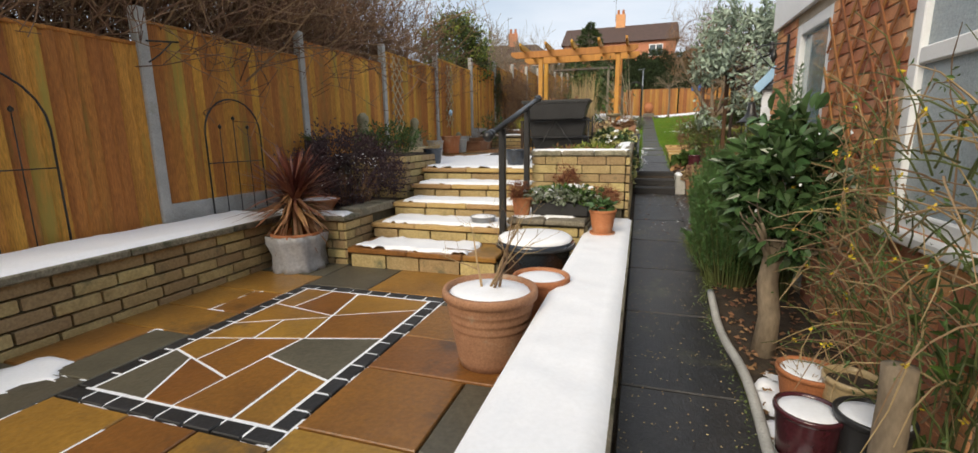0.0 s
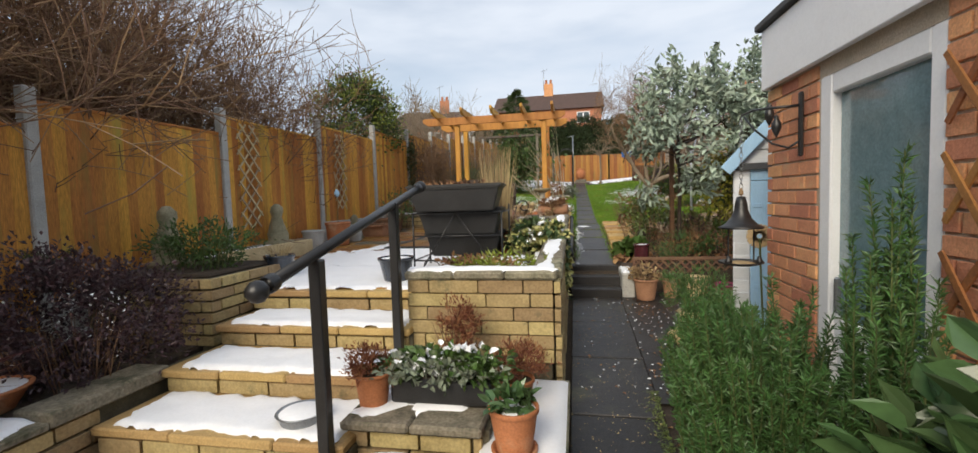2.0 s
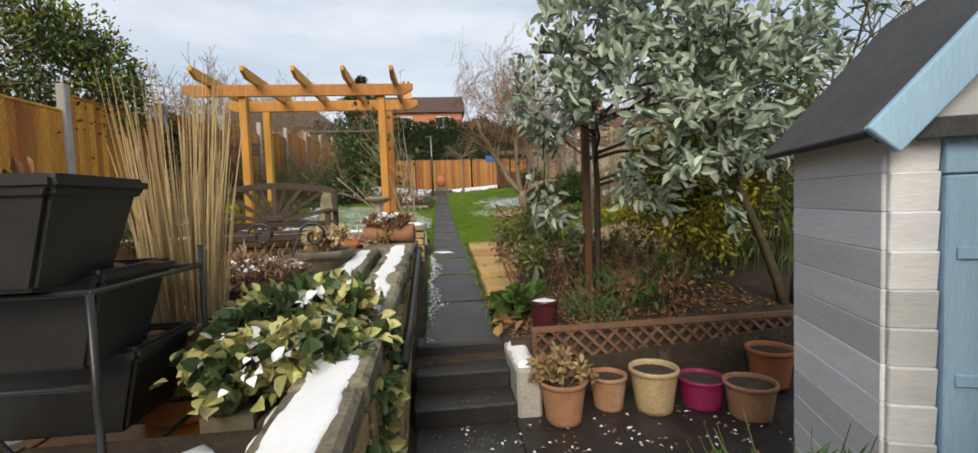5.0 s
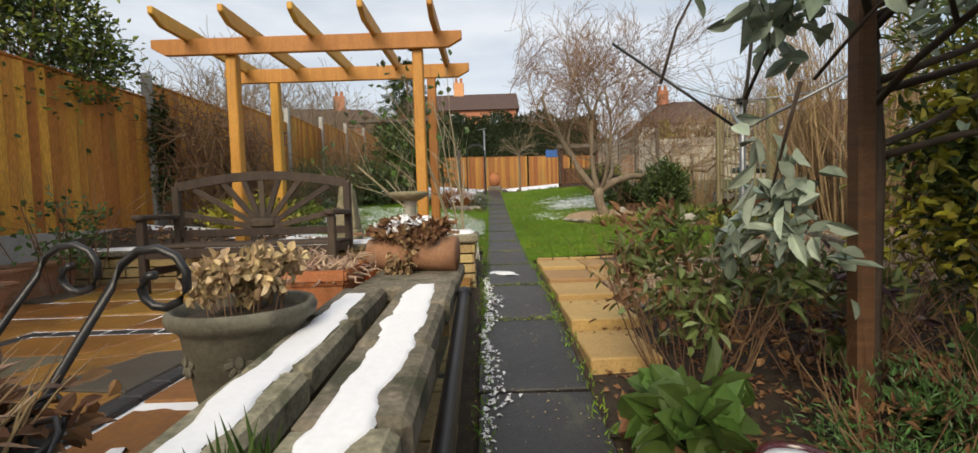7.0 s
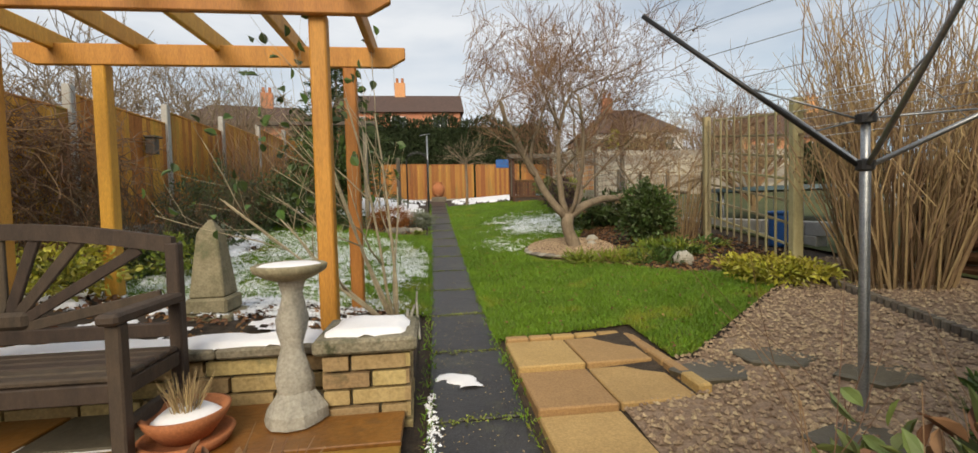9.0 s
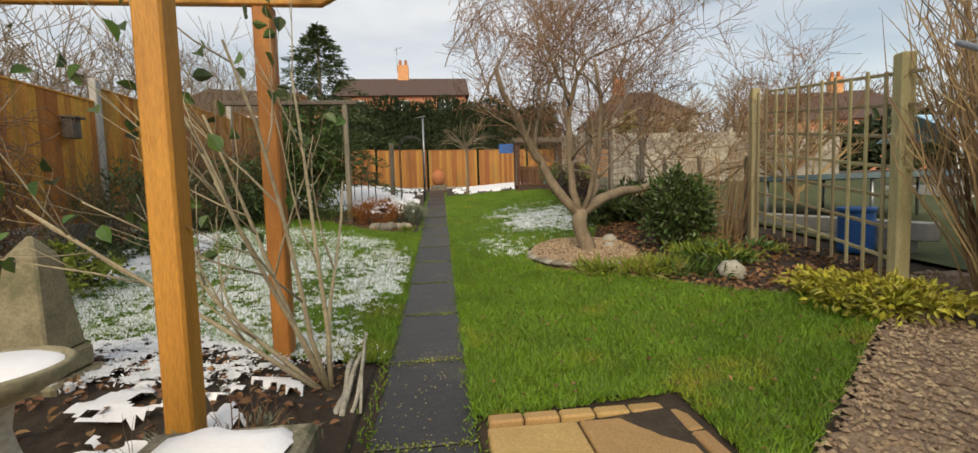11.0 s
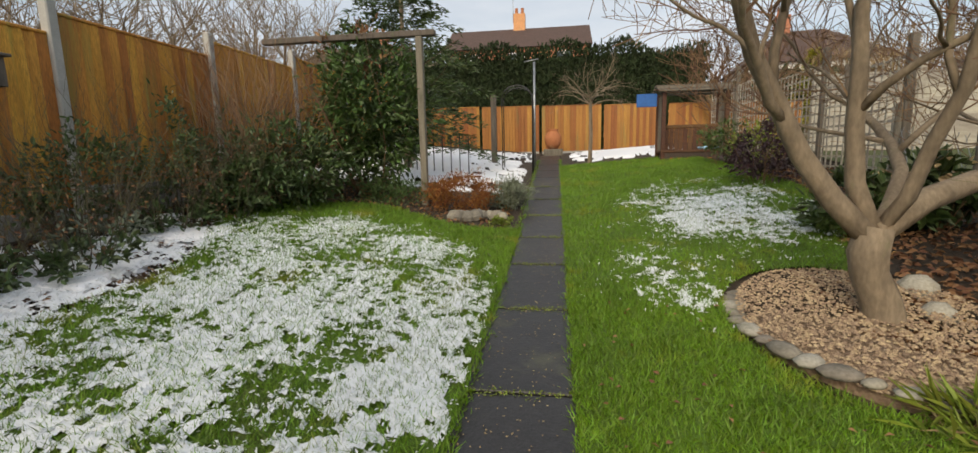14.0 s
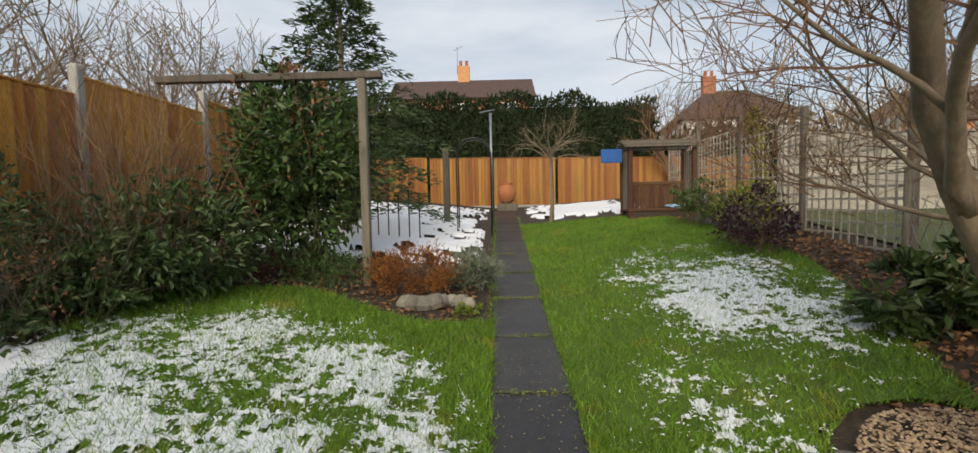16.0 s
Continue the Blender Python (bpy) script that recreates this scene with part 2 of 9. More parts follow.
DARK_LEAF = leafy("dark_evergreen_leaf", (0.042, 0.074, 0.020), (0.066, 0.105, 0.026))
BAY_LEAF = leafy("bay_leaf", (0.040, 0.082, 0.030), (0.072, 0.128, 0.048), 0.25)
ROSEMARY_LEAF = leafy("rosemary_needle", (0.085, 0.175, 0.048), (0.045, 0.110, 0.030))
OLIVE_LEAF = leafy("grey_green_leaf", (0.42, 0.49, 0.39), (0.25, 0.33, 0.25))
GOLD_LEAF = leafy("golden_variegated_leaf", (0.50, 0.43, 0.055), (0.20, 0.23, 0.032))
YELLOW_GREEN = leafy("yellow_green_leaf", (0.27, 0.31, 0.042), (0.12, 0.18, 0.026))
BAMBOO_LEAF = leafy("bamboo_leaf", (0.170, 0.225, 0.055), (0.095, 0.150, 0.038))
OLIVE_SHRUB = leafy("olive_shrub_leaf", (0.150, 0.185, 0.055), (0.090, 0.130, 0.036))
MID_LEAF = leafy("mid_green_leaf", (0.075, 0.135, 0.028), (0.050, 0.095, 0.020))
PURPLE_LEAF = leafy("dark_purple_leaf", (0.038, 0.018, 0.024), (0.065, 0.030, 0.036))
CORD_LEAF = leafy("bronze_cordyline_leaf", (0.24, 0.085, 0.050), (0.13, 0.040, 0.036), 0.42)
CORD_PALE = leafy("dry_cordyline_leaf", (0.47, 0.25, 0.12), (0.34, 0.16, 0.075), 0.55)
IVY_GREEN = leafy("ivy_leaf", (0.045, 0.085, 0.034), (0.085, 0.135, 0.050), 0.36)
IVY_CREAM = leafy("cream_ivy_leaf", (0.50, 0.47, 0.20), (0.38, 0.38, 0.14), 0.5)
DRY_LEAF = leafy("dry_brown_leaf", (0.30, 0.16, 0.075), (0.18, 0.085, 0.045), 0.8)
HEATHER = leafy("dry_heather", (0.30, 0.115, 0.055), (0.20, 0.075, 0.042), 0.9)
HEDGE_LEAF = leafy("conifer_hedge", (0.036, 0.058, 0.016), (0.022, 0.040, 0.012), 0.8)
RUST_LEAF = leafy("rust_conifer", (0.33, 0.125, 0.028), (0.22, 0.08, 0.02), 0.85)
SILVER_LEAF = leafy("silver_lavender_leaf", (0.24, 0.27, 0.20), (0.16, 0.19, 0.13), 0.8)
FLOWER_YELLOW = leafy("yellow_flower", (0.75, 0.55, 0.03), (0.65, 0.48, 0.03))
CREAM_PETAL = leafy("cream_petal", (0.62, 0.47, 0.27), (0.50, 0.36, 0.20))
GLASS = mat("dark_window_glass", (0.10, 0.13, 0.14), (0.08, 0.10, 0.11), 0.06, 2, 0, 20, coat=1.0)
FROSTED = mat("frosted_glass", (0.36, 0.42, 0.45), (0.30, 0.36, 0.39), 0.22, 60, 0.35, 160)
MAROON = mat("maroon_glaze", (0.075, 0.016, 0.022), (0.05, 0.012, 0.016), 0.25, 8, 0.1, 60, coat=0.5)
PINK = mat("magenta_plastic", (0.33, 0.025, 0.11), (0.26, 0.02, 0.085), 0.4, 8, 0.05, 60)
BLUE_PLASTIC = mat("blue_plastic", (0.02, 0.13, 0.42), (0.016, 0.10, 0.34), 0.4, 8, 0.05, 60)
CREAM_GLAZE = mat("cream_glaze", (0.55, 0.42, 0.24), (0.44, 0.32, 0.17), 0.4, 8, 0.1, 60, coat=0.3)
POLYTHENE = mat("cloudy_polythene", (0.68, 0.68, 0.70), (0.50, 0.50, 0.52), 0.35, 7, 0.4, 40, trans=0.45)


# ---- building helpers (all in plan units) ----
def at(x, y, z, rx=0, ry=0, rz=0):
    return pose(K * x, K * y, K * z, rx, ry, rz)


def thing(name, m, label, category, group="", kind=""):
    ob = new(name)
    ob.empty_display_size = 0.1
    ob.matrix_basis = m
    return tagged(ob, label, category, group, kind)


def obj(name, me, material, parent=None, label="", m=None):
    if material and not me.materials:
        me.materials.append(material)
    ob = new(name, me)
    if m is not None:
        ob.matrix_basis = m
    if parent:
        ob.parent = parent
    return tagged(ob, label)


def mesh_of(name, bm, smooth=False):
    bmesh.ops.transform(bm, matrix=Matrix.Scale(K, 4), verts=bm.verts)
    me = bpy.data.meshes.new(name)
    bm.to_mesh(me)
    bm.free()
    if smooth:
        me.shade_smooth()
    return me


def part(name, bm, material, parent=None, label="", smooth=False, m=None):
    """One bmesh as one mesh object under a thing or a part."""
    return obj(name, mesh_of(name, bm, smooth), material, parent, label, m)


JOINED = {"stem_mass", "twig_mass", "branch_mass", "withered_stems", "dry_grass"}


def solid(name, verts, faces, material, parent=None, label="", smooth=False):
    """A mesh from generated corners and faces."""
    me = bpy.data.meshes.new(name)
    me.from_pydata((np.asarray(verts, dtype=float) * K).tolist(), [], faces)
    if smooth:
        me.shade_smooth()
    ob = obj(name, me, material, parent, label)
    return tagged(ob, kind="stuff") if parent and name in JOINED else ob


def box(bm, x0, x1, y0, y1, z0, z1, bevel=0.0, m=None):
    r = bmesh.ops.create_cube(bm, size=1, matrix=Matrix.Translation(((x0 + x1) / 2, (y0 + y1) / 2, (z0 + z1) / 2)) @ Matrix.Diagonal((x1 - x0, y1 - y0, z1 - z0, 1)))
    if m is not None:
        bmesh.ops.transform(bm, matrix=m, verts=r["verts"])
    if bevel:
        edges = list({e for v in r["verts"] for e in v.link_edges})
        bmesh.ops.bevel(bm, geom=edges, offset=bevel, segments=1, affect="EDGES")
    return bm


def B(*a, **k):
    return box(bmesh.new(), *a, **k)


def lathe(profile, seg=24, bm=None, c=(0, 0, 0), wob=0.0):
    """A turned shape: profile of (radius, height)."""
    bm = bm or bmesh.new()
    rings = []
    for r, z in profile:
        if r < 1e-5:
            rings.append([bm.verts.new((c[0], c[1], c[2] + z))])
        else:
            rings.append([bm.verts.new((c[0] + r * (1 + wob * math.sin(3 * a + 9 * z)) * math.cos(a), c[1] + r * math.sin(a), c[2] + z)) for a in (2 * math.pi * i / seg for i in range(seg))])
    for a, b in zip(rings, rings[1:]):
        for i in range(seg):
            j = (i + 1) % seg
            f = [a[i % len(a)], a[j % len(a)], b[j % len(b)], b[i % len(b)]]
            f = [v for k, v in enumerate(f) if v not in f[:k]]
            if len(f) > 2:
                bm.faces.new(f)
    bmesh.ops.recalc_face_normals(bm, faces=bm.faces)
    return bm


def tubes(runs, sides=5):
    """Corners and faces of tapered tubes along (points, radii)."""
    verts, faces = [], []
    for pts, radii in runs:
        pts = [Vector(p) for p in pts]
        base = len(verts)
        for i, p in enumerate(pts):
            d = (pts[min(i + 1, len(pts) - 1)] - pts[max(i - 1, 0)])
            d = d.normalized() if d.length > 1e-9 else Vector((0, 0, 1))
            u = d.cross(Vector((0.31, 0.17, 0.94)) if abs(d.z) < 0.9 else Vector((1, 0.1, 0))).normalized()
            w = d.cross(u)
            r = radii[i] if hasattr(radii, "__len__") else radii
            for k in range(sides):
                a = 2 * math.pi * k / sides
                verts.append(p + (u * math.cos(a) + w * math.sin(a)) * r)
        for i in range(len(pts) - 1):
            for k in range(sides):
                q = (k + 1) % sides
                faces.append((base + i * sides + k, base + i * sides + q, base + (i + 1) * sides + q, base + (i + 1) * sides + k))
        if sides > 4:
            faces.append(tuple(base + k for k in reversed(range(sides))))
            faces.append(tuple(base + (len(pts) - 1) * sides + k for k in range(sides)))
    return verts, faces


def tube(name, pts, r, material, parent=None, label="", sides=8):
    v, f = tubes([(pts, r)], sides)
    return solid(name, v, f, material, parent, label, smooth=True)


def grow(rng, out, tips, p, d, length, r, depth, kids=3, bend=0.25, up=0.12, shrink=0.62, spread=0.75, steps=4, start=0.35):
    """A branch that bends as it goes and carries smaller ones."""
    pts, radii = [Vector(p)], [r]
    d = Vector(d).normalized()
    for i in range(steps):
        d = (d + Vector((rng.uniform(-1, 1), rng.uniform(-1, 1), rng.uniform(-1, 1) + up * 2)) * bend).normalized()
        pts.append(pts[-1] + d * length / steps)
        radii.append(r * (1 - 0.6 * (i + 1) / steps))
    out.append((pts, radii))
    if depth == 0:
        tips.append((pts[-1], d))
        return
    for k in range(kids):
        f = start + (1 - start) * (k + rng.random()) / kids
        i = min(int(f * steps), steps - 1)
        q = pts[i].lerp(pts[i + 1], f * steps - i)
        side = Vector((rng.uniform(-1, 1), rng.uniform(-1, 1), rng.uniform(-0.5, 1))).normalized()
        dd = (pts[i + 1] - pts[i]).normalized() * (1 - spread * 0.5) + side * spread
        grow(rng, out, tips, q, dd, length * shrink * rng.uniform(0.75, 1.2), radii[i] * 0.55, depth - 1, kids, bend, up, shrink, spread, max(2, steps - 1), start)


def leaf_mesh(name, P, D, N, length, width, material, parent=None, label="", wide_at=0.45, fold=0.25):
    """Folded leaves at points P, pointing along D, facing N."""
    P, D, N = np.asarray(P, float), np.asarray(D, float), np.asarray(N, float)
    n = len(P)
    D /= np.linalg.norm(D, axis=1, keepdims=True) + 1e-9
    S = np.cross(D, N)
    S /= np.linalg.norm(S, axis=1, keepdims=True) + 1e-9
    U = np.cross(S, D)
    L = np.broadcast_to(np.asarray(length, float).reshape(-1, 1), (n, 1))
    W = np.broadcast_to(np.asarray(width, float).reshape(-1, 1), (n, 1))
    a = P + D * L * wide_at + S * W / 2 + U * W * fold
    b = P + D * L * wide_at - S * W / 2 + U * W * fold
    tip = P + D * L - U * L * 0.12
    if float(np.max(W)) > 0.034:
        a2 = P + D * L * 0.74 + S * W * 0.37 + U * W * fold * 0.6
        b2 = P + D * L * 0.74 - S * W * 0.37 + U * W * fold * 0.6
        a1 = P + D * L * 0.24 + S * W * 0.40 + U * W * fold * 0.9
        b1 = P + D * L * 0.24 - S * W * 0.40 + U * W * fold * 0.9
        a, b = a + S * W * 0.03, b - S * W * 0.03
        verts = np.stack([P, a1, a, a2, tip, b2, b, b1], 1).reshape(-1, 3)
        i = np.arange(n)[:, None] * 8
        faces = (i + [0, 1, 2, 3, 4]).tolist() + (i + [0, 4, 5, 6, 7]).tolist()
    else:
        verts = np.stack([P, a, tip, b], 1).reshape(-1, 3)
        i = np.arange(n)[:, None] * 4
        faces = np.concatenate([i + [0, 1, 2], i + [0, 2, 3]], 0).tolist()
    ob = solid(name, verts, faces, material, parent, label)
    return tagged(ob, kind="stuff") if parent else ob


def cloud(rng, n, radii, clumps=40, clump=0.28, c=(0, 0, 0), shell=0.45):
    """Points in uneven clumps that fill an ellipsoid, and the way out of it."""
    v = rng.normal(size=(clumps, 3))
    v /= np.linalg.norm(v, axis=1, keepdims=True)
    v *= rng.uniform(0.1, 1, (clumps, 1)) ** shell
    k = rng.integers(0, clumps, n)
    size = rng.uniform(0.5, 1.3, clumps)[k][:, None]
    p = v[k] + rng.normal(size=(n, 3)) * clump * size * 0.6
    out = p + rng.normal(size=(n, 3)) * 0.45
    return p * np.asarray(radii) + np.asarray(c), out


def foliage(name, rng, n, radii, length, width, material, parent, c=(0, 0, 0), clumps=40, clump=0.28, up=0.3, label="", wide_at=0.45, shell=0.45):
    p, out = cloud(rng, n, radii, clumps, clump, c, shell)
    d = out + rng.normal(size=(n, 3)) * 0.6 + np.array([0, 0, up])
    nrm = out * 0.4 + rng.normal(size=(n, 3)) * 0.5 + np.array([0, 0, 0.8])
    return leaf_mesh(name, p, d, nrm, length * rng.uniform(0.65, 1.25, n), width * rng.uniform(0.7, 1.2, n), material, parent, label, wide_at)


def snow_sheet(name, x0, x1, y0, y1, z, thick=0.03, ragged=0.05, parent=None, label="thin layer of snow", seed=0, cell=0.05, slope=0.0, floor=None, patch=0.0):
    """Lying snow with a ragged, rounded edge; patch opens holes in it."""
    nx, ny = max(8, int((x1 - x0) / cell)), max(8, int((y1 - y0) / cell))
    verts, faces, idx, lying = [], [], {}, set()
    for j in range(ny + 1):
        for i in range(nx + 1):
            x, y = x0 + (x1 - x0) * i / nx, y0 + (y1 - y0) * j / ny
            e = min(x - x0, x1 - x, y - y0, y1 - y)
            nz = noise.fractal(Vector((x * 5 + seed, y * 5, seed * 1.7)), 1.0, 2.0, 3)
            h = e + ragged * (nz - 0.25) - patch * max(0.0, noise.noise(Vector((x * 2.3, y * 2.3, seed + 4.0))) + 0.1)
            if h > -0.25:
                zz = floor(x, y) if floor else z + slope * (y - y0)
                zz += thick * min(1, h / 0.03) ** 0.5 * (1 + 0.25 * nz) if h > 0 else -0.06 * min(1, -h / 0.03)
                idx[i, j] = len(verts)
                verts.append((x, y, zz))
                if h > -1e-6:
                    lying.add((i, j))
    for j in range(ny):
        for i in range(nx):
            q = [(i, j), (i + 1, j), (i + 1, j + 1), (i, j + 1)]
            if all(k in idx for k in q) and any(k in lying for k in q):
                faces.append([idx[k] for k in q])
    ob = solid(name, verts, faces, SNOW, parent, label if parent else "", smooth=True)
    return ob if parent else tagged(ob, label, "snow", "", "stuff")
# ---- the lie of the land ----
PATH_Y = [-8, 0, 3, 9.3, 9.31, 9.62, 9.63, 9.95, 9.96, 10.2, 12.5, 14.5, 16.4, 19.5, 21.3, 25.4, 29.5, 34, 45, 200]
PATH_Z = [-0.5, -0.15, 0.0, 0.36, 0.49, 0.50, 0.62, 0.63, 0.75, 0.76, 1.02, 1.14, 1.24, 1.53, 1.66, 2.16, 2.55, 2.75, 3.0, 5.0]


def pz(y):
    return float(np.interp(y, PATH_Y, PATH_Z))


def terrace_z(y):
    return 1.02 + 0.022 * max(0.0, y - 6.5)


def ground(x, y):
    z = pz(y) - 0.03
    if y < 9.71:
        return min(z, pz(9.3)) if x > -5 else z + 0.6
    if x < -0.09:
        if y < 13.67 and x < -0.3:
            return 0.85
        z += 0.10 * min(-x, 5.0) * (1.0 if y > 13.67 else 0.0) + 0.18 * max(0.0, 1 - abs(y - 14.5) / 1.6) * min(1, -x / 0.5)
    if x > 0.66:
        z += 0.07 * min(x - 0.66, 5)
    return z


def lines(near, far, gap):
    out, v = sorted(near), far
    g, hi, lo = gap, max(near), min(near)
    while hi < far:
        g *= 1.5
        hi, lo = hi + g, lo - g
        out += [hi, lo]
    return sorted(out)


gx = lines([-8 + 0.3 * i for i in range(27)] + [-0.31, -0.29, -0.10, -0.08, 0.67, 0.69] + [0.9 + 0.3 * i for i in range(28)], 900, 0.5)
gy = lines([-4 + 0.3 * i for i in range(130)] + [9.70, 9.72, 13.66, 13.68], 900, 0.5)
gv = [(x, y, ground(x, y) + 0.02 * noise.noise(Vector((x * 1.7, y * 1.7, 3)))) for y in gy for x in gx]
gf = [(j * len(gx) + i, j * len(gx) + i + 1, (j + 1) * len(gx) + i + 1, (j + 1) * len(gx) + i) for j in range(len(gy) - 1) for i in range(len(gx) - 1)]
tagged(solid("ground", gv, gf, SOIL, smooth=False), "dark damp garden soil rising up the hill", "ground", "", "structure")


def patch(name, inside, x0, x1, y0, y1, lift, material, label, category, cell=0.15, bumpy=0.015, zf=ground):
    """A skin over the ground where inside(x, y) holds."""
    nx, ny = int((x1 - x0) / cell), int((y1 - y0) / cell)
    idx, verts, faces = {}, [], []
    for j in range(ny + 1):
        for i in range(nx + 1):
            x, y = x0 + i * cell, y0 + j * cell
            if inside(x, y):
                idx[i, j] = len(verts)
                verts.append((x, y, zf(x, y) + lift + bumpy * noise.noise(Vector((x * 3, y * 3, 7)))))
    for j in range(ny):
        for i in range(nx):
            q = [(i, j), (i + 1, j), (i + 1, j + 1), (i, j + 1)]
            if all(k in idx for k in q):
                faces.append([idx[k] for k in q])
    return tagged(solid(name, verts, faces, material, smooth=True), label, category, "", "structure")


def lawn_left(x, y):
    return -3.3 + 0.5 * math.sin(y * 1.1) < x < 0.03 and 15.6 + 0.2 * math.sin(x * 3) < y < 21.6 + 0.25 * math.sin(x * 2.2) - 0.10 * x


def lawn_right(x, y):
    if not 0.59 < x or y > 27.6:
        return False
    if y < 13.85 or (y < 14.65 and x < 1.84):
        return False
    if y < 16.3:
        return x < min(2.0 + 1.3 * (y - 13.85), 4.4 - 1.8 * max(0.0, y - 15.7))
    if math.hypot((x - 2.45) / 0.78, (y - 18.55) / 1.05) < 1:
        return False
    edge = np.interp(y, [16.3, 17.2, 17.6, 19.6, 21, 23, 26, 28], [3.4, 2.6, 2.2, 3.0, 3.6, 4.2, 4.0, 3.6])
    return x < edge


patch("lawn_1", lawn_left, -4.2, 0.05, 15, 22.6, 0.035, LAWN, "mossy green lawn with patchy snow", "lawn", 0.06)
patch("lawn_2", lawn_right, 0.60, 5, 13.5, 28.5, 0.035, LAWN, "green lawn beside the dark path", "lawn", 0.06)
patch("lawn_3", lambda x, y: True, 5.6, 16, 13, 40, 0.035, ROUGH_GRASS, "rough winter grass of the neighbouring garden", "lawn", 0.5)
patch("gravel_bed", lambda x, y: x > 0.7 and not (x < 1.75 and 13.3 < y < 14.75) and not (x < 1.2 and y < 13.4) and not lawn_right(x, y) and y > 12.2 and (y < 14.75 or x > 2.2), 0.6, 5.6, 12.0, 16.2, 0.02, GRAVEL, "brown gravel bed with stepping stones", "gravel", 0.06)

# ---- path ----
rng = random.Random(4)
y = -3.0
n = 0
while y < 31.0:
    if 9.25 < y < 9.95:
        y = 9.96
    ln = 1.12 if y > 8 or y < 7.6 else 9.3 - y
    if y < 9.3 < y + ln:
        ln = 9.3 - y
    z0, z1 = pz(y + 0.02), pz(y + ln - 0.02)
    xa, xb = (-0.06, 0.64) if y < 9.3 else (0.0 + 0.02 * math.sin(y), 0.61)
    bm = B(xa, xb, 0.006, ln - 0.006, -0.12, 0.0, 0.008)
    me = mesh_of("path_slab", bm)
    ob = obj("pavement", me, PATH_MAT, None, "", at(0, y, z0 + rng.uniform(0, 0.006), math.degrees(math.atan2(z1 - z0, ln)), rng.uniform(-0.4, 0.4), 0))
    tagged(ob, "dark damp concrete path slab with mossy joints", "path slab", "path slabs", "structure")
    y += ln
    n += 1
for i, (ya, yb, z) in enumerate(((9.3, 9.66, 0.49), (9.62, 9.98, 0.62), (9.94, 10.2, 0.745))):
    st = part("path_step", B(-0.08, 0.66, ya, yb, 0.2, z, 0.015), PATH_MAT)
    tagged(st, "dark worn concrete step on the garden path", "step", "path steps", "structure")
# wet yard in front of the shed
patch("yard", lambda x, y: True, 0.645, 4.5, 6.2, 9.66, 0.028, PATH_MAT, "dark wet concrete yard before the shed", "yard", 0.2, 0.006)


# ---- brickwork ----
def piece_mesh(name, material, bevel=0.05):
    bm = B(0, 1, 0, 1, 0, 1)
    bmesh.ops.bevel(bm, geom=bm.edges[:], offset=bevel, segments=1, affect="EDGES")
    me = bpy.data.meshes.new(name)
    bm.to_mesh(me)
    bm.free()
    me.materials.append(material)
    return me


def piece(name, me, parent, m, size):
    ob = new(name, me)
    ob.matrix_basis = m @ Matrix.Diagonal((size[0] * K, size[1] * K, size[2] * K, 1))
    ob.parent = parent
    return ob


YB, RB = piece_mesh("block", YELLOW_BRICK, 0.045), piece_mesh("brick", RED_BRICK, 0.03)


def bricks(parent, me, name, x, y, z, turn, length, courses, bl, bh, depth, rng, gap=0.019, skip=None, rough=0.012):
    """Running bond from (x, y, z) along the heading turn (degrees from +x); the face looks to the right of it."""
    m0 = at(x, y, z, 0, 0, turn)
    for c in range(courses):
        u = -bl * (0.5 if c % 2 else 0.0) - rng.uniform(0, 0.04)
        while u < length - 0.02:
            w = bl * rng.uniform(0.82, 1.12)
            a, b = max(0.0, u), min(length, u + w)
            if b - a > 0.03 and not (skip and skip((a + b) / 2, c * bh + bh / 2)):
                out = rng.uniform(0, rough)
                piece(name, me, parent, m0 @ pose(K * a, K * -out, K * c * bh, 0, 0, 0), (b - a - gap, depth, bh - gap))
            u += w


rb = random.Random(11)
# retaining wall below the fence
wall = thing("wall_fence_side", at(0, 0, 0), "low buff block retaining wall under the fence", "wall", "", "structure")
part("core", B(-4.76, -3.995, -2.0, 4.72, -0.4, 0.55), MORTAR_DARK, wall)
bricks(wall, YB, "block", -3.96, 0.9, 0.02, 90, 3.4, 5, 0.36, 0.108, 0.05, rb)
for i in range(6):
    part("coping", B(-4.70, -3.90, -1.6 + 1.02 * i, -0.59 + 1.02 * i, 0.55, 0.615, 0.012), COPING, wall)
wall2 = thing("wall_corner_bed", at(0, 0, 0), "buff block corner wall holding the planted bed", "wall", "", "structure")
part("core", B(-4.76, -3.20, 4.34, 6.6, -0.3, 0.54), MORTAR_DARK, wall2)
bricks(wall2, YB, "block", -4.3, 4.30, 0.02, 0, 1.14, 5, 0.36, 0.108, 0.05, rb)
bricks(wall2, YB, "block", -3.16, 4.30, 0.02, 90, 0.6, 5, 0.36, 0.108, 0.05, rb)
part("coping", B(-4.45, -3.12, 4.24, 4.56, 0.562, 0.615, 0.012), COPING, wall2)
part("coping", B(-3.42, -3.12, 4.565, 5.4, 0.562, 0.66, 0.012), COPING, wall2)
part("soil", B(-4.7, -3.43, 4.57, 6.6, 0.5, 0.60, 0.02), SOIL, wall2)
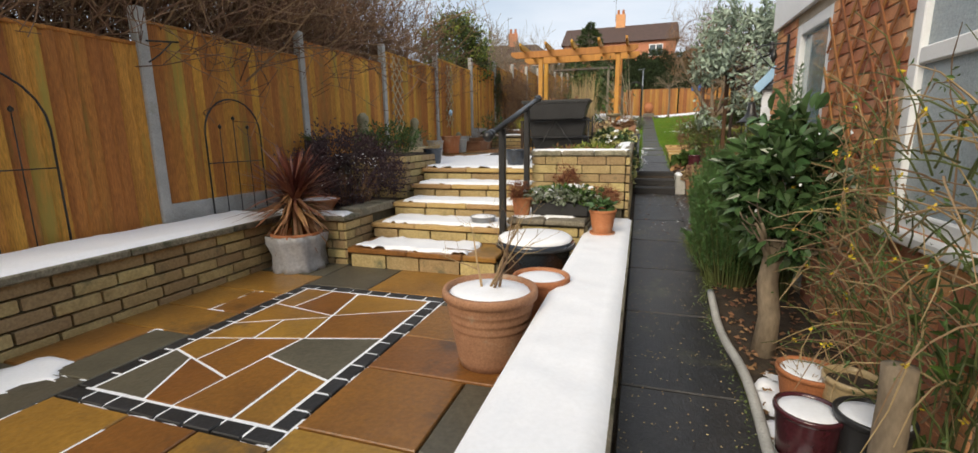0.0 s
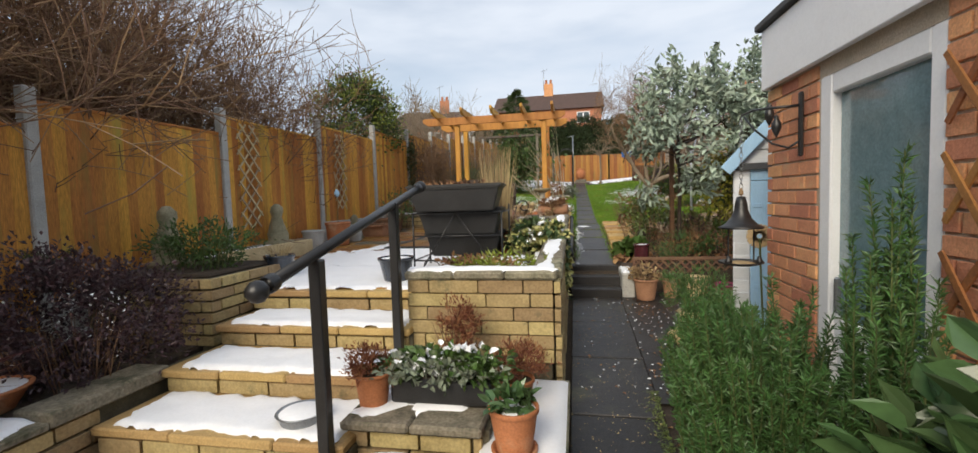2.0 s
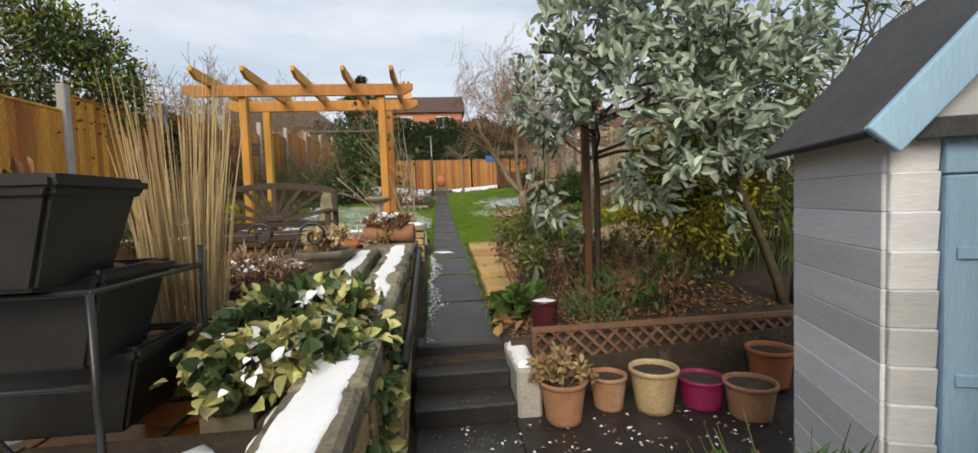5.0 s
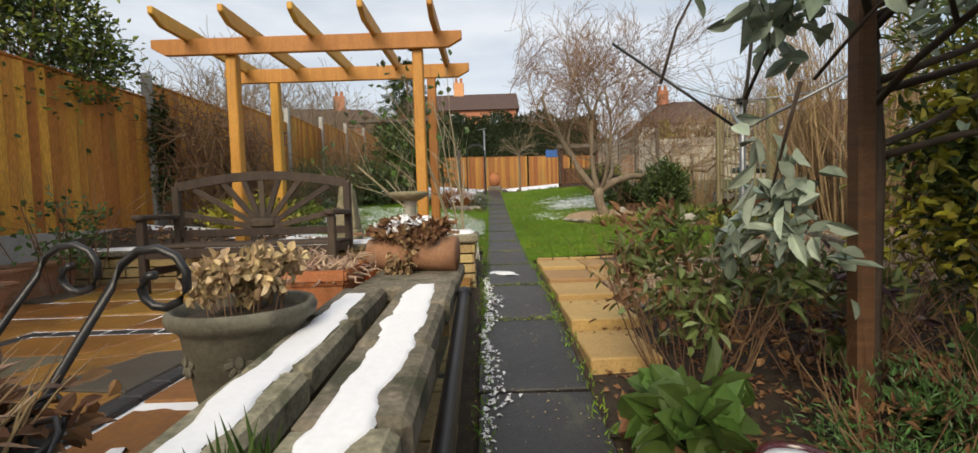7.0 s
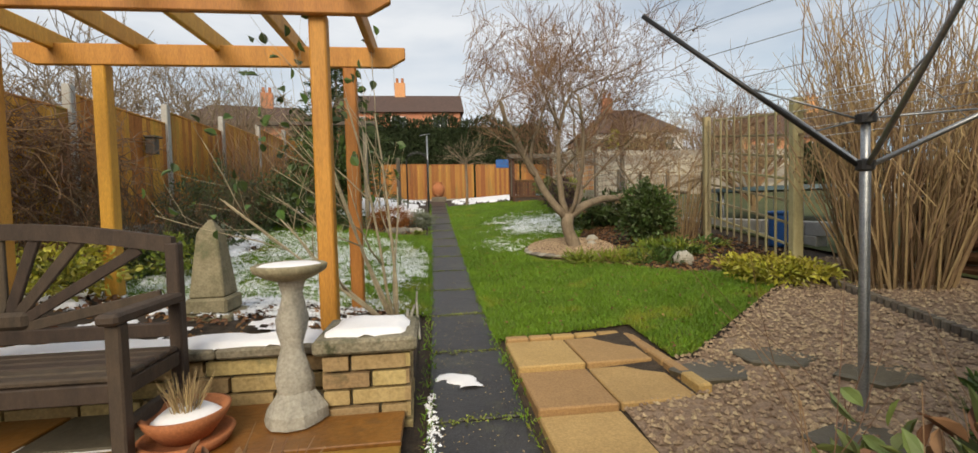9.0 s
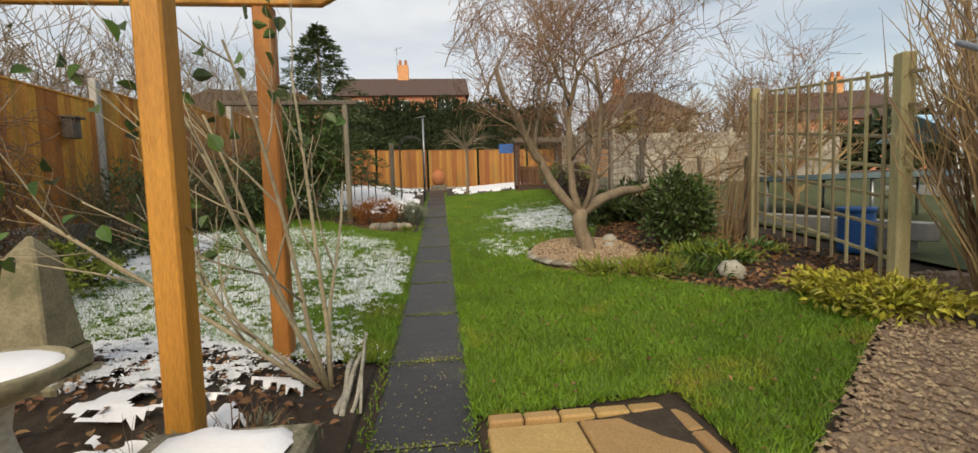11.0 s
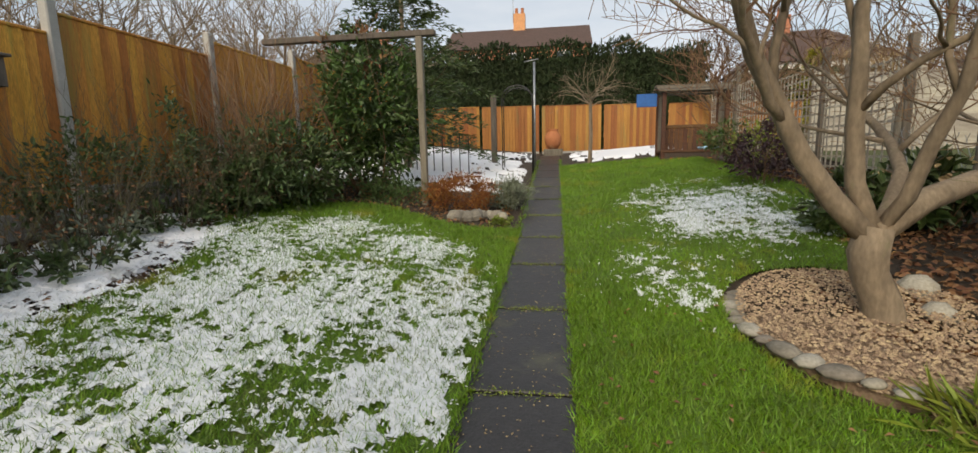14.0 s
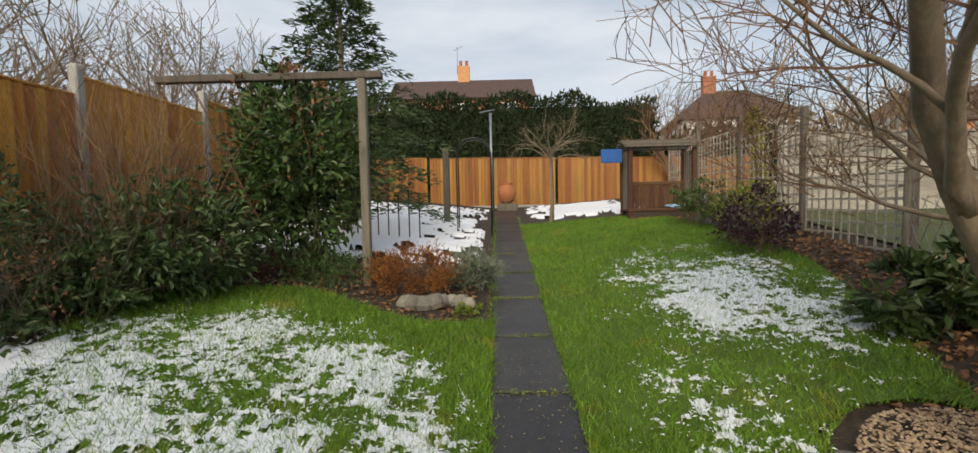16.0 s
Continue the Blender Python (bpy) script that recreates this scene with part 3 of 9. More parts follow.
# low wall between patio and path
wall3 = thing("wall_low", at(0, 0, 0), "low snow-covered wall between the patio and the path", "wall", "", "structure")
part("core", B(-0.52, -0.12, -2.4, 6.05, -0.5, 0.34), MORTAR_DARK, wall3)
bricks(wall3, YB, "block", -0.085, -0.2, -0.10, 90, 6.2, 4, 0.36, 0.108, 0.05, rb)
for i in range(8):
    part("coping", B(-0.575, -0.06, -2.4 + 1.03 * i, -1.385 + 1.03 * i + (0.22 if i == 7 else 0), 0.34, 0.405, 0.012), COPING, wall3)
# steps up to the terrace
FRONTS, TOPS = (4.22, 4.79, 5.34, 5.92, 6.5), (0.275, 0.46, 0.64, 0.825, 1.015)
lefts = (-3.10, -3.14, -3.145, -3.155, -3.26)
for i, (yf, z, x0) in enumerate(zip(FRONTS, TOPS, lefts)):
    st = thing("terrace_step", at(0, 0, 0), "buff block step with thick sandstone treads up to the terrace", "step", "terrace steps", "structure")
    x1 = -1.34
    part("riser_core", B(x0 + 0.05, x1, yf + 0.06, 6.9, -0.2 if i == 0 else TOPS[i - 1] - 0.1, z - 0.06), MORTAR_DARK, st)
    bricks(st, YB, "block", x0 + 0.03, yf + 0.035, TOPS[i - 1] + 0.004 if i else 0.05, 0, x1 - x0 - 0.04, 1, 0.44, 0.12 if i else 0.165, 0.05, rb)
    xa = x0
    while xa < x1 - 0.05:
        xb = min(x1, xa + rb.uniform(0.5, 0.75))
        if x1 - xb < 0.25:
            xb = x1
        part("tread", B(xa + 0.004, xb - 0.004, yf - 0.01 + rb.uniform(-0.01, 0.01), yf + 0.62, z - 0.06, z, 0.012), DRY_FLAG if i else FLAG, st)
        xa = xb
    snow_sheet("snow", x0 + 0.1, x1 - 0.06 - (0.0 if i else 0.25), yf + 0.02, yf + 0.55, z + 0.002, 0.032, 0.05, st, "snow lying on the tread", 3 * i + 1, 0.022, patch=0.02 if i else 0.06) if i < 4 else None
# cheek wall of the steps, and the bed above the purple shrub
wall4 = thing("wall_bed", at(0, 0, 0), "buff block wall of the raised bed beside the steps", "wall", "", "structure")
part("core", B(-4.7, -3.31, 6.06, 7.2, 0.5, 1.20), MORTAR_DARK, wall4)
bricks(wall4, YB, "block", -4.2, 6.02, 0.6, 0, 0.94, 6, 0.36, 0.105, 0.05, rb)
bricks(wall4, YB, "block", -3.27, 6.02, 0.6, 90, 1.1, 6, 0.36, 0.105, 0.05, rb)
part("soil", B(-4.6, -3.4, 6.15, 7.15, 1.19, 1.24, 0.02), SOIL, wall4)
# brick planter beside the path
wall5 = thing("wall_planter", at(0, 0, 0), "lichened buff block planter wall along the path", "wall", "", "structure")
part("core", B(-1.36, -0.20, 6.06, 6.3, 0.3, 1.22), MORTAR_DARK, wall5)
bricks(wall5, YB, "block", -1.38, 6.02, 0.55, 0, 1.21, 6, 0.38, 0.112, 0.05, rb, 0.011)
part("core", B(-0.36, -0.16, 6.3, 11.2, 0.0, 1.22), MORTAR_DARK, wall5)
bricks(wall5, YB, "block", -0.125, 6.02, 0.10, 90, 5.2, 10, 0.38, 0.112, 0.05, rb)
part("core", B(-1.36, -1.2, 6.3, 7.7, 0.8, 1.2), MORTAR_DARK, wall5)
part("core", B(-0.67, -0.50, 7.7, 11.0, 0.8, 1.24), MORTAR_DARK, wall5)
part("soil", B(-1.2, -0.36, 6.3, 7.7, 0.9, 1.20, 0.02), SOIL, wall5)
part("soil", B(-0.50, -0.36, 7.7, 11.0, 0.9, 1.22, 0.02), SOIL, wall5)
for i in range(3):
    part("coping", B(-1.40 + 0.42 * i, -0.985 + 0.42 * i, 5.99, 6.19, 1.215, 1.29, 0.02), COPING, wall5)
for i in range(10):
    yy, zz = 6.2 + 0.47 * i, 1.25 + 0.026 * i
    part("coping", B(-0.36, -0.11 + 0.01 * math.sin(3 * i), 0, 0.462, -0.11, 0.0, 0.02), COPING, wall5, m=at(0, yy, zz + 0.03, 3.17, 0.6 * math.sin(5 * i), 0))
for i in range(6):
    yy, zz = 7.9 + 0.5 * i, 1.29 + 0.03 * i
    part("coping", B(-0.69, -0.47 + 0.01 * math.sin(3 * i), 0, 0.492, -0.11, 0.0, 0.02), COPING, wall5, m=at(0, yy, zz + 0.03, 3.43, 0.6 * math.sin(4 * i), 0))


def pier(x0, x1, y0, y1, z0, z1, cap, snow):
    p = thing("wall_pier", at(0, 0, 0), "square buff block pier with a stone cap", "pier", "piers", "structure")
    part("core", B(x0 + 0.04, x1 - 0.04, y0 + 0.04, y1 - 0.04, z0, z1 - cap), MORTAR_DARK, p)
    c = round((z1 - cap - z0) / 0.112)
    h = (z1 - cap - z0) / c
    bricks(p, YB, "block", x0, y0, z0, 0, x1 - x0, c, 0.36, h, 0.05, rb)
    bricks(p, YB, "block", x1, y0, z0, 90, y1 - y0, c, 0.36, h, 0.05, rb)
    bricks(p, YB, "block", x0, y1, z0, -90, y1 - y0, c, 0.36, h, 0.05, rb)
    part("cap", B(x0 - 0.05, x1 + 0.05, y0 - 0.05, y1 + 0.05, z1 - cap, z1, 0.018), COPING, p)
    if snow:
        snow_sheet("snow", x0 + 0.0, x1 - 0.0, y0, y1, z1 + 0.002, 0.03, 0.05, p, "snow on the cap", 5)


pier(-0.60, -0.16, 10.95, 11.74, 0.9, 1.50, 0.09, False)
pier(-0.60, -0.10, 13.35, 13.8, 0.9, 1.61, 0.09, True)
# seat wall behind the bench
wall6 = thing("wall_terrace", at(0, 0, 0), "low snow-capped block wall behind the bench", "wall", "", "structure")
part("core", B(-4.7, -0.6, 13.64, 13.84, 0.7, 1.46), MORTAR_DARK, wall6)
bricks(wall6, YB, "block", -4.7, 13.6, 1.02, 0, 4.1, 4, 0.40, 0.11, 0.05, rb)
for i in range(6):
    part("coping", B(-4.7 + 0.684 * i, -4.02 + 0.684 * i, 13.54, 13.86, 1.465, 1.53, 0.015), COPING, wall6)
snow_sheet("snow", -4.7, -0.66, 13.56, 13.85, 1.532, 0.028, 0.05, wall6, "snow on the wall", 9)

# ---- house ----
house = thing("house_wall", at(0, 0, 0), "red brick house wall with a door and a frosted window", "house", "", "structure")
DOOR, WIN = (4.47, 5.40, 0.1, 2.5), (1.6, 3.2, 0.95, 2.35)
for y0, y1, z0, z1 in ((-3, 1.6, -0.5, 2.6), (1.6, 3.2, -0.5, 0.95), (1.6, 3.2, 2.35, 2.6), (3.2, 4.47, -0.5, 2.6), (4.47, 5.40, -0.5, 0.1), (4.47, 5.40, 2.5, 2.6), (5.40, 6.08, -0.5, 2.6)):
    part("core", B(1.411, 1.7, y0, y1, z0, z1), MORTAR, house)
part("core", B(1.7, 6.5, 5.8, 6.108, -0.5, 2.6), MORTAR, house)
part("core", B(1.7, 6.5, -3, -2.7, -0.5, 2.6), MORTAR, house)
bricks(house, RB, "brick", 1.4, 6.12, -0.2, -90, 0.715, 31, 0.265, 0.09, 0.06, rb, 0.014, None, 0.004)
bricks(house, RB, "brick", 1.4, 4.465, -0.2, -90, 2.25, 31, 0.265, 0.09, 0.06, rb, 0.014, lambda u, z: WIN[0] < 4.465 - u < WIN[1] and WIN[2] < z - 0.2 < WIN[3], 0.004)
bricks(house, RB, "brick", 2.0, 6.12, -0.2, 180, 0.59, 31, 0.265, 0.09, 0.06, rb, 0.014, None, 0.004)
roof_h = thing("house_roof", at(0, 0, 0), "flat roof with a white painted fascia board", "roof", "", "structure")
part("fascia", B(1.345, 1.385, -3, 6.10, 2.58, 3.0, 0.006), WHITE_PAINT, roof_h)
part("fascia", B(1.386, 6.6, 6.06, 6.10, 2.58, 3.0, 0.006), WHITE_PAINT, roof_h)
part("soffit", B(1.386, 6.6, -3, 6.058, 2.605, 2.63), WHITE_PAINT, roof_h)
part("deck", B(1.31, 6.6, -3, 6.14, 3.004, 3.06, 0.01), FELT, roof_h)

# ---- terrace floor ----
tagged(part("floor_terrace", B(-4.8, -0.36, 6.6, 13.66, 0.5, 0.985), MORTAR_DARK), "bedding of the paved terrace", "floor", "", "structure")
tagged(part("floor_patio", B(-4.8, -0.12, -3, 6.5, -0.5, 0.028), MORTAR_DARK), "bedding of the lower patio", "floor", "", "structure")
# ---- fences ----
def fence_panel(x, y0, y1, z0, z1, rng, axis="y", boards=None, wood=None):
    f = thing("fence_panel", at(x, y0, z0) if axis == "y" else at(y0, x, z0, 0, 0, -90), "orange-stained feather-edge timber fence panel", "fence", "fence panels", "structure")
    ln, h = y1 - y0, z1 - z0
    nb = round((ln - 0.12) / 0.115)
    for i in range(nb):
        ya = 0.06 + (ln - 0.12) * i / nb
        ob = piece("board", boards or FENCE_BOARD, f, pose(K * (-0.012 + rng.uniform(-0.003, 0.003)), K * ya, K * -0.05, 0, 0, -16 + rng.uniform(-2, 2)), (0.020, (ln - 0.12) / nb + 0.016, h + 0.02 + rng.uniform(-0.006, 0.006)))
    part("capping", B(-0.03, 0.045, 0.05, ln - 0.05, h - 0.036, h, 0.008), wood or FENCE, f)
    part("gravel_board", B(0.014, 0.05, 0.06, ln - 0.06, -0.30, 0.09, 0.006), CONCRETE, f, "pale concrete gravel board")
    for z in (0.6, h * 0.55, h - 0.3):
        part("rail", B(-0.08, -0.022, 0.05, ln - 0.05, z, z + 0.07), wood or FENCE, f)
    return f


FENCE_BOARD, END_BOARD = piece_mesh("board", FENCE, 0.04), piece_mesh("board", END_FENCE, 0.04)
rf = random.Random(3)
POSTS = [-1.2, 1.15, 3.42, 5.72, 8.02, 10.45, 12.9, 15.2, 17.5, 19.8, 22.1, 24.4, 26.7, 29.0, 31.3, 33.5]


def fence_top(y):
    return 2.44 + 0.099 * (y - 2.4)


for a, b in zip(POSTS, POSTS[1:]):
    fence_panel(-4.77, a, b, fence_top((a + b) / 2) - 1.93, fence_top((a + b) / 2), rf)
for y in POSTS:
    p = part("fence_post", B(-0.055, 0.055, -0.055, 0.055, -2.3, 0.22, 0.012), CONCRETE, m=at(-4.74, y, fence_top(y)))
    tagged(p, "pale concrete fence post", "fence post", "fence posts", "structure")
# end of the garden
for i in range(6):
    fence_panel(33.5, -4.7 + 2.3 * i, -2.4 + 2.3 * i, 2.7, 4.55 - 0.03 * i, rf, "x", END_BOARD, END_FENCE)
# lean walls that close the plot on the house side
tagged(part("wall_back", B(-4.9, 1.4, -3.3, -3.0, -0.6, 2.6), MORTAR), "plain brick wall behind", "wall", "", "structure")
# ---- pergola ----
perg = thing("pergola", at(0, 0, 0), "golden timber pergola with notched rafters over the bench", "pergola")
for x, y in ((-2.96, 14.20), (-0.73, 14.20), (-3.045, 15.5), (-0.725, 15.5)):
    part("post", B(x - 0.062, x + 0.062, y - 0.065, y + 0.065, 1.0, 3.82, 0.012), PERGOLA_WOOD, perg)


def beam(x0, x1, y0, y1, z0, z1, along):
    bm = bmesh.new()
    t = 0.10
    prof = [(0, z0 + 0.09), (t, z0), (1 - t, z0), (1, z0 + 0.09), (1, z1), (0, z1)]
    ln = (x1 - x0) if along == "x" else (y1 - y0)
    rows = []
    for s in (0, 1):
        ring = []
        for u, z in prof:
            d = u * ln if u in (0, 1) else (0.16 if u < 0.5 else ln - 0.16)
            ring.append(bm.verts.new((x0 + d, y0 + s * (y1 - y0), z) if along == "x" else (x0 + s * (x1 - x0), y0 + d, z)))
        rows.append(ring)
    bm.faces.new(rows[0])
    bm.faces.new(rows[1][::-1])
    for i in range(6):
        j = (i + 1) % 6
        bm.faces.new((rows[0][i], rows[1][i], rows[1][j], rows[0][j]))
    bmesh.ops.recalc_face_normals(bm, faces=bm.faces)
    bmesh.ops.bevel(bm, geom=bm.edges[:], offset=0.008, segments=1, affect="EDGES")
    return bm


part("beam", beam(-3.85, -0.19, 14.07, 14.13, 3.78, 3.97, "x"), PERGOLA_WOOD, perg)
part("beam", beam(-3.75, -0.16, 15.42, 15.48, 3.80, 4.0, "x"), PERGOLA_WOOD, perg)
for i in range(5):
    part("rafter", beam(-3.46 + 0.735 * i, -3.40 + 0.735 * i, 13.5, 15.95, 3.945, 4.11, "y"), PERGOLA_WOOD, perg)
# ---- window and door of the house ----
door = thing("door_1", at(0, 0, 0), "white framed back door with a large dark glass pane", "door", "", "structure")
part("frame", B(1.405, 1.47, 5.28, 5.40, 0.1, 2.5, 0.01), WHITE_PAINT, door)
part("frame", B(1.405, 1.47, 4.47, 4.56, 0.1, 2.5, 0.01), WHITE_PAINT, door)
part("frame", B(1.407, 1.47, 4.56, 5.28, 2.39, 2.5, 0.01), WHITE_PAINT, door)
part("rail", B(1.43, 1.475, 4.56, 5.28, 1.02, 1.15, 0.01), WHITE_PAINT, door)
part("pane", B(1.455, 1.465, 4.56, 5.28, 1.15, 2.39), DOOR_GLASS, door)
part("panel", B(1.45, 1.47, 4.56, 5.28, 0.1, 1.02, 0.01), WHITE_PAINT, door)
part("handle", B(1.40, 1.43, 5.2, 5.23, 1.18, 1.38, 0.008), STEEL, door, "metal door handle")
win = thing("window_1", at(0, 0, 0), "white wooden window with frosted glass panes", "window", "", "structure")
for a in ((3.1, 3.2, 0.95, 2.35), (1.6, 1.7, 0.95, 2.35), (2.35, 2.43, 0.95, 2.35)):
    part("frame", B(1.395, 1.45, *a, 0.008), WHITE_PAINT, win)
for z in ((0.95, 1.04), (1.83, 1.92), (2.27, 2.35)):
    part("frame", B(1.398, 1.45, 1.7, 2.35, *z, 0.008), WHITE_PAINT, win)
    part("frame", B(1.398, 1.45, 2.43, 3.1, *z, 0.008), WHITE_PAINT, win)
for ya, yb in ((1.7, 2.35), (2.43, 3.1)):
    for za, zb in ((1.04, 1.83), (1.92, 2.27)):
        part("pane", B(1.43, 1.44, ya, yb, za, zb), FROSTED, win)
part("sill", B(1.33, 1.45, 1.55, 3.25, 0.88, 0.948, 0.012), WHITE_PAINT, win)


def lattice(name, m, w, h, nx, material, label, group="", lath=0.022, angle=50, border=True, category="trellis", depth=0.014):
    """A diamond trellis of crossed laths in a w by h frame, in its own x and z."""
    t = thing(name, m, label, category, group)
    tan = math.tan(radians(angle))
    step = w / nx
    me = bpy.data.meshes.get("lath_" + material.name) or piece_mesh("lath_" + material.name, material, 0.1)
    for s in (1, -1):
        c = -h / tan
        while c < w:
            x0, x1 = max(0.0, c), min(w, c + h / tan)
            if x1 - x0 > 0.04:
                z0, z1 = (x0 - c) * tan, (x1 - c) * tan
                ln = math.hypot(x1 - x0, z1 - z0)
                if s < 0:
                    x0, x1 = w - x0, w - x1
                a = math.degrees(math.atan2(z1 - z0, x1 - x0))
                piece("lath", me, t, pose(K * x0, K * (0 if s > 0 else -depth), K * z0, 0, -a, 0) @ pose(0, 0, -K * lath / 2), (ln, depth, lath))
            c += step
    if border:
        for a in ((-0.02, w + 0.02, -0.02, 0.025), (-0.02, w + 0.02, h - 0.025, h + 0.02)):
            part("border", B(a[0], a[1], -depth - 0.01, depth + 0.01, a[2], a[3], 0.004), material, t)
        for a in ((-0.02, 0.02), (w - 0.02, w + 0.02)):
            part("border", B(a[0], a[1], -depth - 0.008, depth + 0.008, 0.026, h - 0.026, 0.004), material, t)
    return t


lattice("wall_trellis", at(1.37, 4.42, 1.12, 0, 0, -90), 1.22, 1.35, 4.7, HOUSE_TRELLIS_WOOD, "red-brown wooden diamond trellis on the brick wall", lath=0.03, angle=55, border=False, depth=0.010)
for y, z in ((8.25, 1.55), (10.95, 1.75)):
    lattice("fence_trellis", at(-4.69, y, z, 0, 0, 90), 0.46, 1.5, 2.3, TRELLIS_WOOD, "narrow tan diamond trellis fixed to the fence", "fence trellises", 0.028, 48, False)
lattice("low_trellis_fence", at(0.88, 9.74, 0.42), 2.6, 0.46, 21, BROWN_LATH, "low dark brown trellis fence before the raised bed", "", 0.026, 45)
tagged(part("retaining_board", B(0.70, 4.4, 9.77, 9.83, 0.1, 0.80), DARK_WOOD), "dark timber board holding the raised bed", "board", "", "structure")
kerb = part("edging_kerb", B(0.66, 0.84, 9.3, 10.0, 0.1, 0.72, 0.02), CONCRETE)
tagged(kerb, "snowy concrete kerb beside the path steps", "kerb", "", "structure")
snow_sheet("snow_on_kerb", 0.67, 0.83, 9.32, 9.98, 0.722, 0.03, 0.03, None, "snow lying on the kerb", 21)

# ---- shed ----
shed = thing("shed", at(1.58, 7.42, 0.2, 0, 0, -19), "small white clapboard shed with a pale blue door", "shed")
W, H, DP = 0.86, 1.90, 0.70
part("body", B(0.03, W - 0.03, 0.03, DP, 0, H), SHED_WHITE, shed)
nb = 15
for i in range(nb):
    z0 = 0.02 + (H - 0.02) * i / nb
    for xa, xb in ((0, 0.135), (0.735, W)):
        part("board", B(xa, xb, 0.005, 0.03, z0, z0 + H / nb - 0.002, 0.004, m=Matrix.Translation((0, 0, z0)) @ Matrix.Rotation(radians(5), 4, "X") @ Matrix.Translation((0, 0, -z0))), SHED_WHITE, shed)
    part("board", B(-0.012, 0.03, 0.02, DP, z0, z0 + H / nb - 0.002, 0.004), SHED_WHITE, shed)
sd = part("door", B(0.14, 0.73, -0.02, 0.028, 0.04, H - 0.14, 0.006), SHED_BLUE, shed, "pale blue boarded shed door")
for i in range(4):
    part("hinge", B(0.165, 0.24, -0.03, -0.021, 0.3 + 0.4 * i, 0.34 + 0.4 * i, 0.003), SHED_BLUE, sd)
part("door_head", B(0.14, 0.73, -0.015, 0.028, H - 0.135, H - 0.005, 0.004), SHED_BLUE, shed)
bm = bmesh.new()
for i in range(3):
    za, zb = H + i * 0.165, H + (i + 1) * 0.165 - 0.004
    f = lambda z: (z - H) / 0.52 * (W / 2 + 0.02)
    x0, x1, x2, x3 = f(za), W - f(za), W - f(zb), f(zb)
    v = [bm.verts.new(p) for p in ((x0, -0.03, za), (x1, -0.03, za), (x2, -0.015, zb), (x3, -0.015, zb), (x0, 0.05, za), (x1, 0.05, za), (x2, 0.05, zb), (x3, 0.05, zb))]
    for q in ((0, 1, 2, 3), (4, 7, 6, 5), (0, 4, 5, 1), (1, 5, 6, 2), (2, 6, 7, 3), (3, 7, 4, 0)):
        bm.faces.new([v[k] for k in q])
bmesh.ops.recalc_face_normals(bm, faces=bm.faces)
part("gable", bm, SHED_WHITE, shed)
part("gable_rail", B(-0.06, W + 0.06, -0.06, -0.028, H - 0.03, H + 0.035, 0.005), FELT, shed)
for s in (-1, 1):
    a = math.atan2(0.58, W / 2 + 0.09)
    ln = math.hypot(0.58, W / 2 + 0.09)
    mm = Matrix.Translation((W / 2, 0, H + 0.56)) @ Matrix.Rotation(s * a, 4, "Y")
    part("roof_slope", B(0 if s > 0 else -ln, ln if s > 0 else 0, -0.08, DP + 0.1, 0, 0.03, 0.005, m=mm), FELT, shed)
    part("barge_board", B(0 if s > 0 else -ln, ln if s > 0 else 0, -0.115, -0.082, -0.075, 0.04, 0.005, m=mm), SHED_BLUE, shed)
    if s > 0:
        part("snow", B(0.05, ln - 0.12, 0.1, DP - 0.05, 0.032, 0.055, 0.01, m=mm), SNOW, shed, "snow on the roof felt")
part("finial", B(W / 2 - 0.05, W / 2 + 0.05, -0.135, -0.117, H + 0.44, H + 0.72, 0.02), SHED_WHITE, shed)

# ---- bird feeder on its bracket ----
fd = thing("bird_feeder", at(1.18, 6.0, 0), "black bell-shaped hanging bird feeder with a seed tray", "bird feeder")
part("roof", lathe([(0.005, 1.83), (0.03, 1.825), (0.04, 1.78), (0.045, 1.73), (0.07, 1.67), (0.115, 1.625), (0.15, 1.61), (0.147, 1.60), (0.08, 1.63), (0.0, 1.65)], 28), BLACK_METAL, fd, smooth=True)
part("tray", lathe([(0, 1.33), (0.10, 1.335), (0.145, 1.35), (0.15, 1.36), (0.143, 1.36), (0.1, 1.342), (0, 1.34)], 28), BLACK_METAL, fd, smooth=True)
for x in (-0.085, 0.085):
    part("strut", lathe([(0.006, 1.34), (0.006, 1.63)], 8, c=(x, 0, 0)), BLACK_METAL, fd)
    part("bird_ornament", lathe([(0, 1.345), (0.022, 1.352), (0.027, 1.367), (0.016, 1.385), (0.013, 1.40), (0, 1.407)], 10, c=(x * 1.2, -0.06, 0)), BLACK_METAL, fd, "small black bird ornament", True)
part("seed", lathe([(0, 1.362), (0.06, 1.358), (0.1, 1.346)], 16), STRAW, fd, "pale bird seed")
part("ring", lathe([(0.0, 1.83), (0.018, 1.845), (0.012, 1.88), (0.0, 1.89)], 10), TAN_TWIG, fd)
v, f = [], []
for i in range(14):
    a = i * math.pi / 2
    c = Vector((0, 0, 1.90 + 0.037 * i))
    ring = [c + Vector((math.cos(a) * 0.012 * math.cos(b), math.sin(a) * 0.012 * math.cos(b), 0.024 * math.sin(b))) for b in (2 * math.pi * k / 8 for k in range(9))]
    vv, ff = tubes([(ring, 0.0028)], 4)
    f += [tuple(q + len(v) for q in t) for t in ff]
    v += vv
solid("chain", v, f, STEEL, fd)
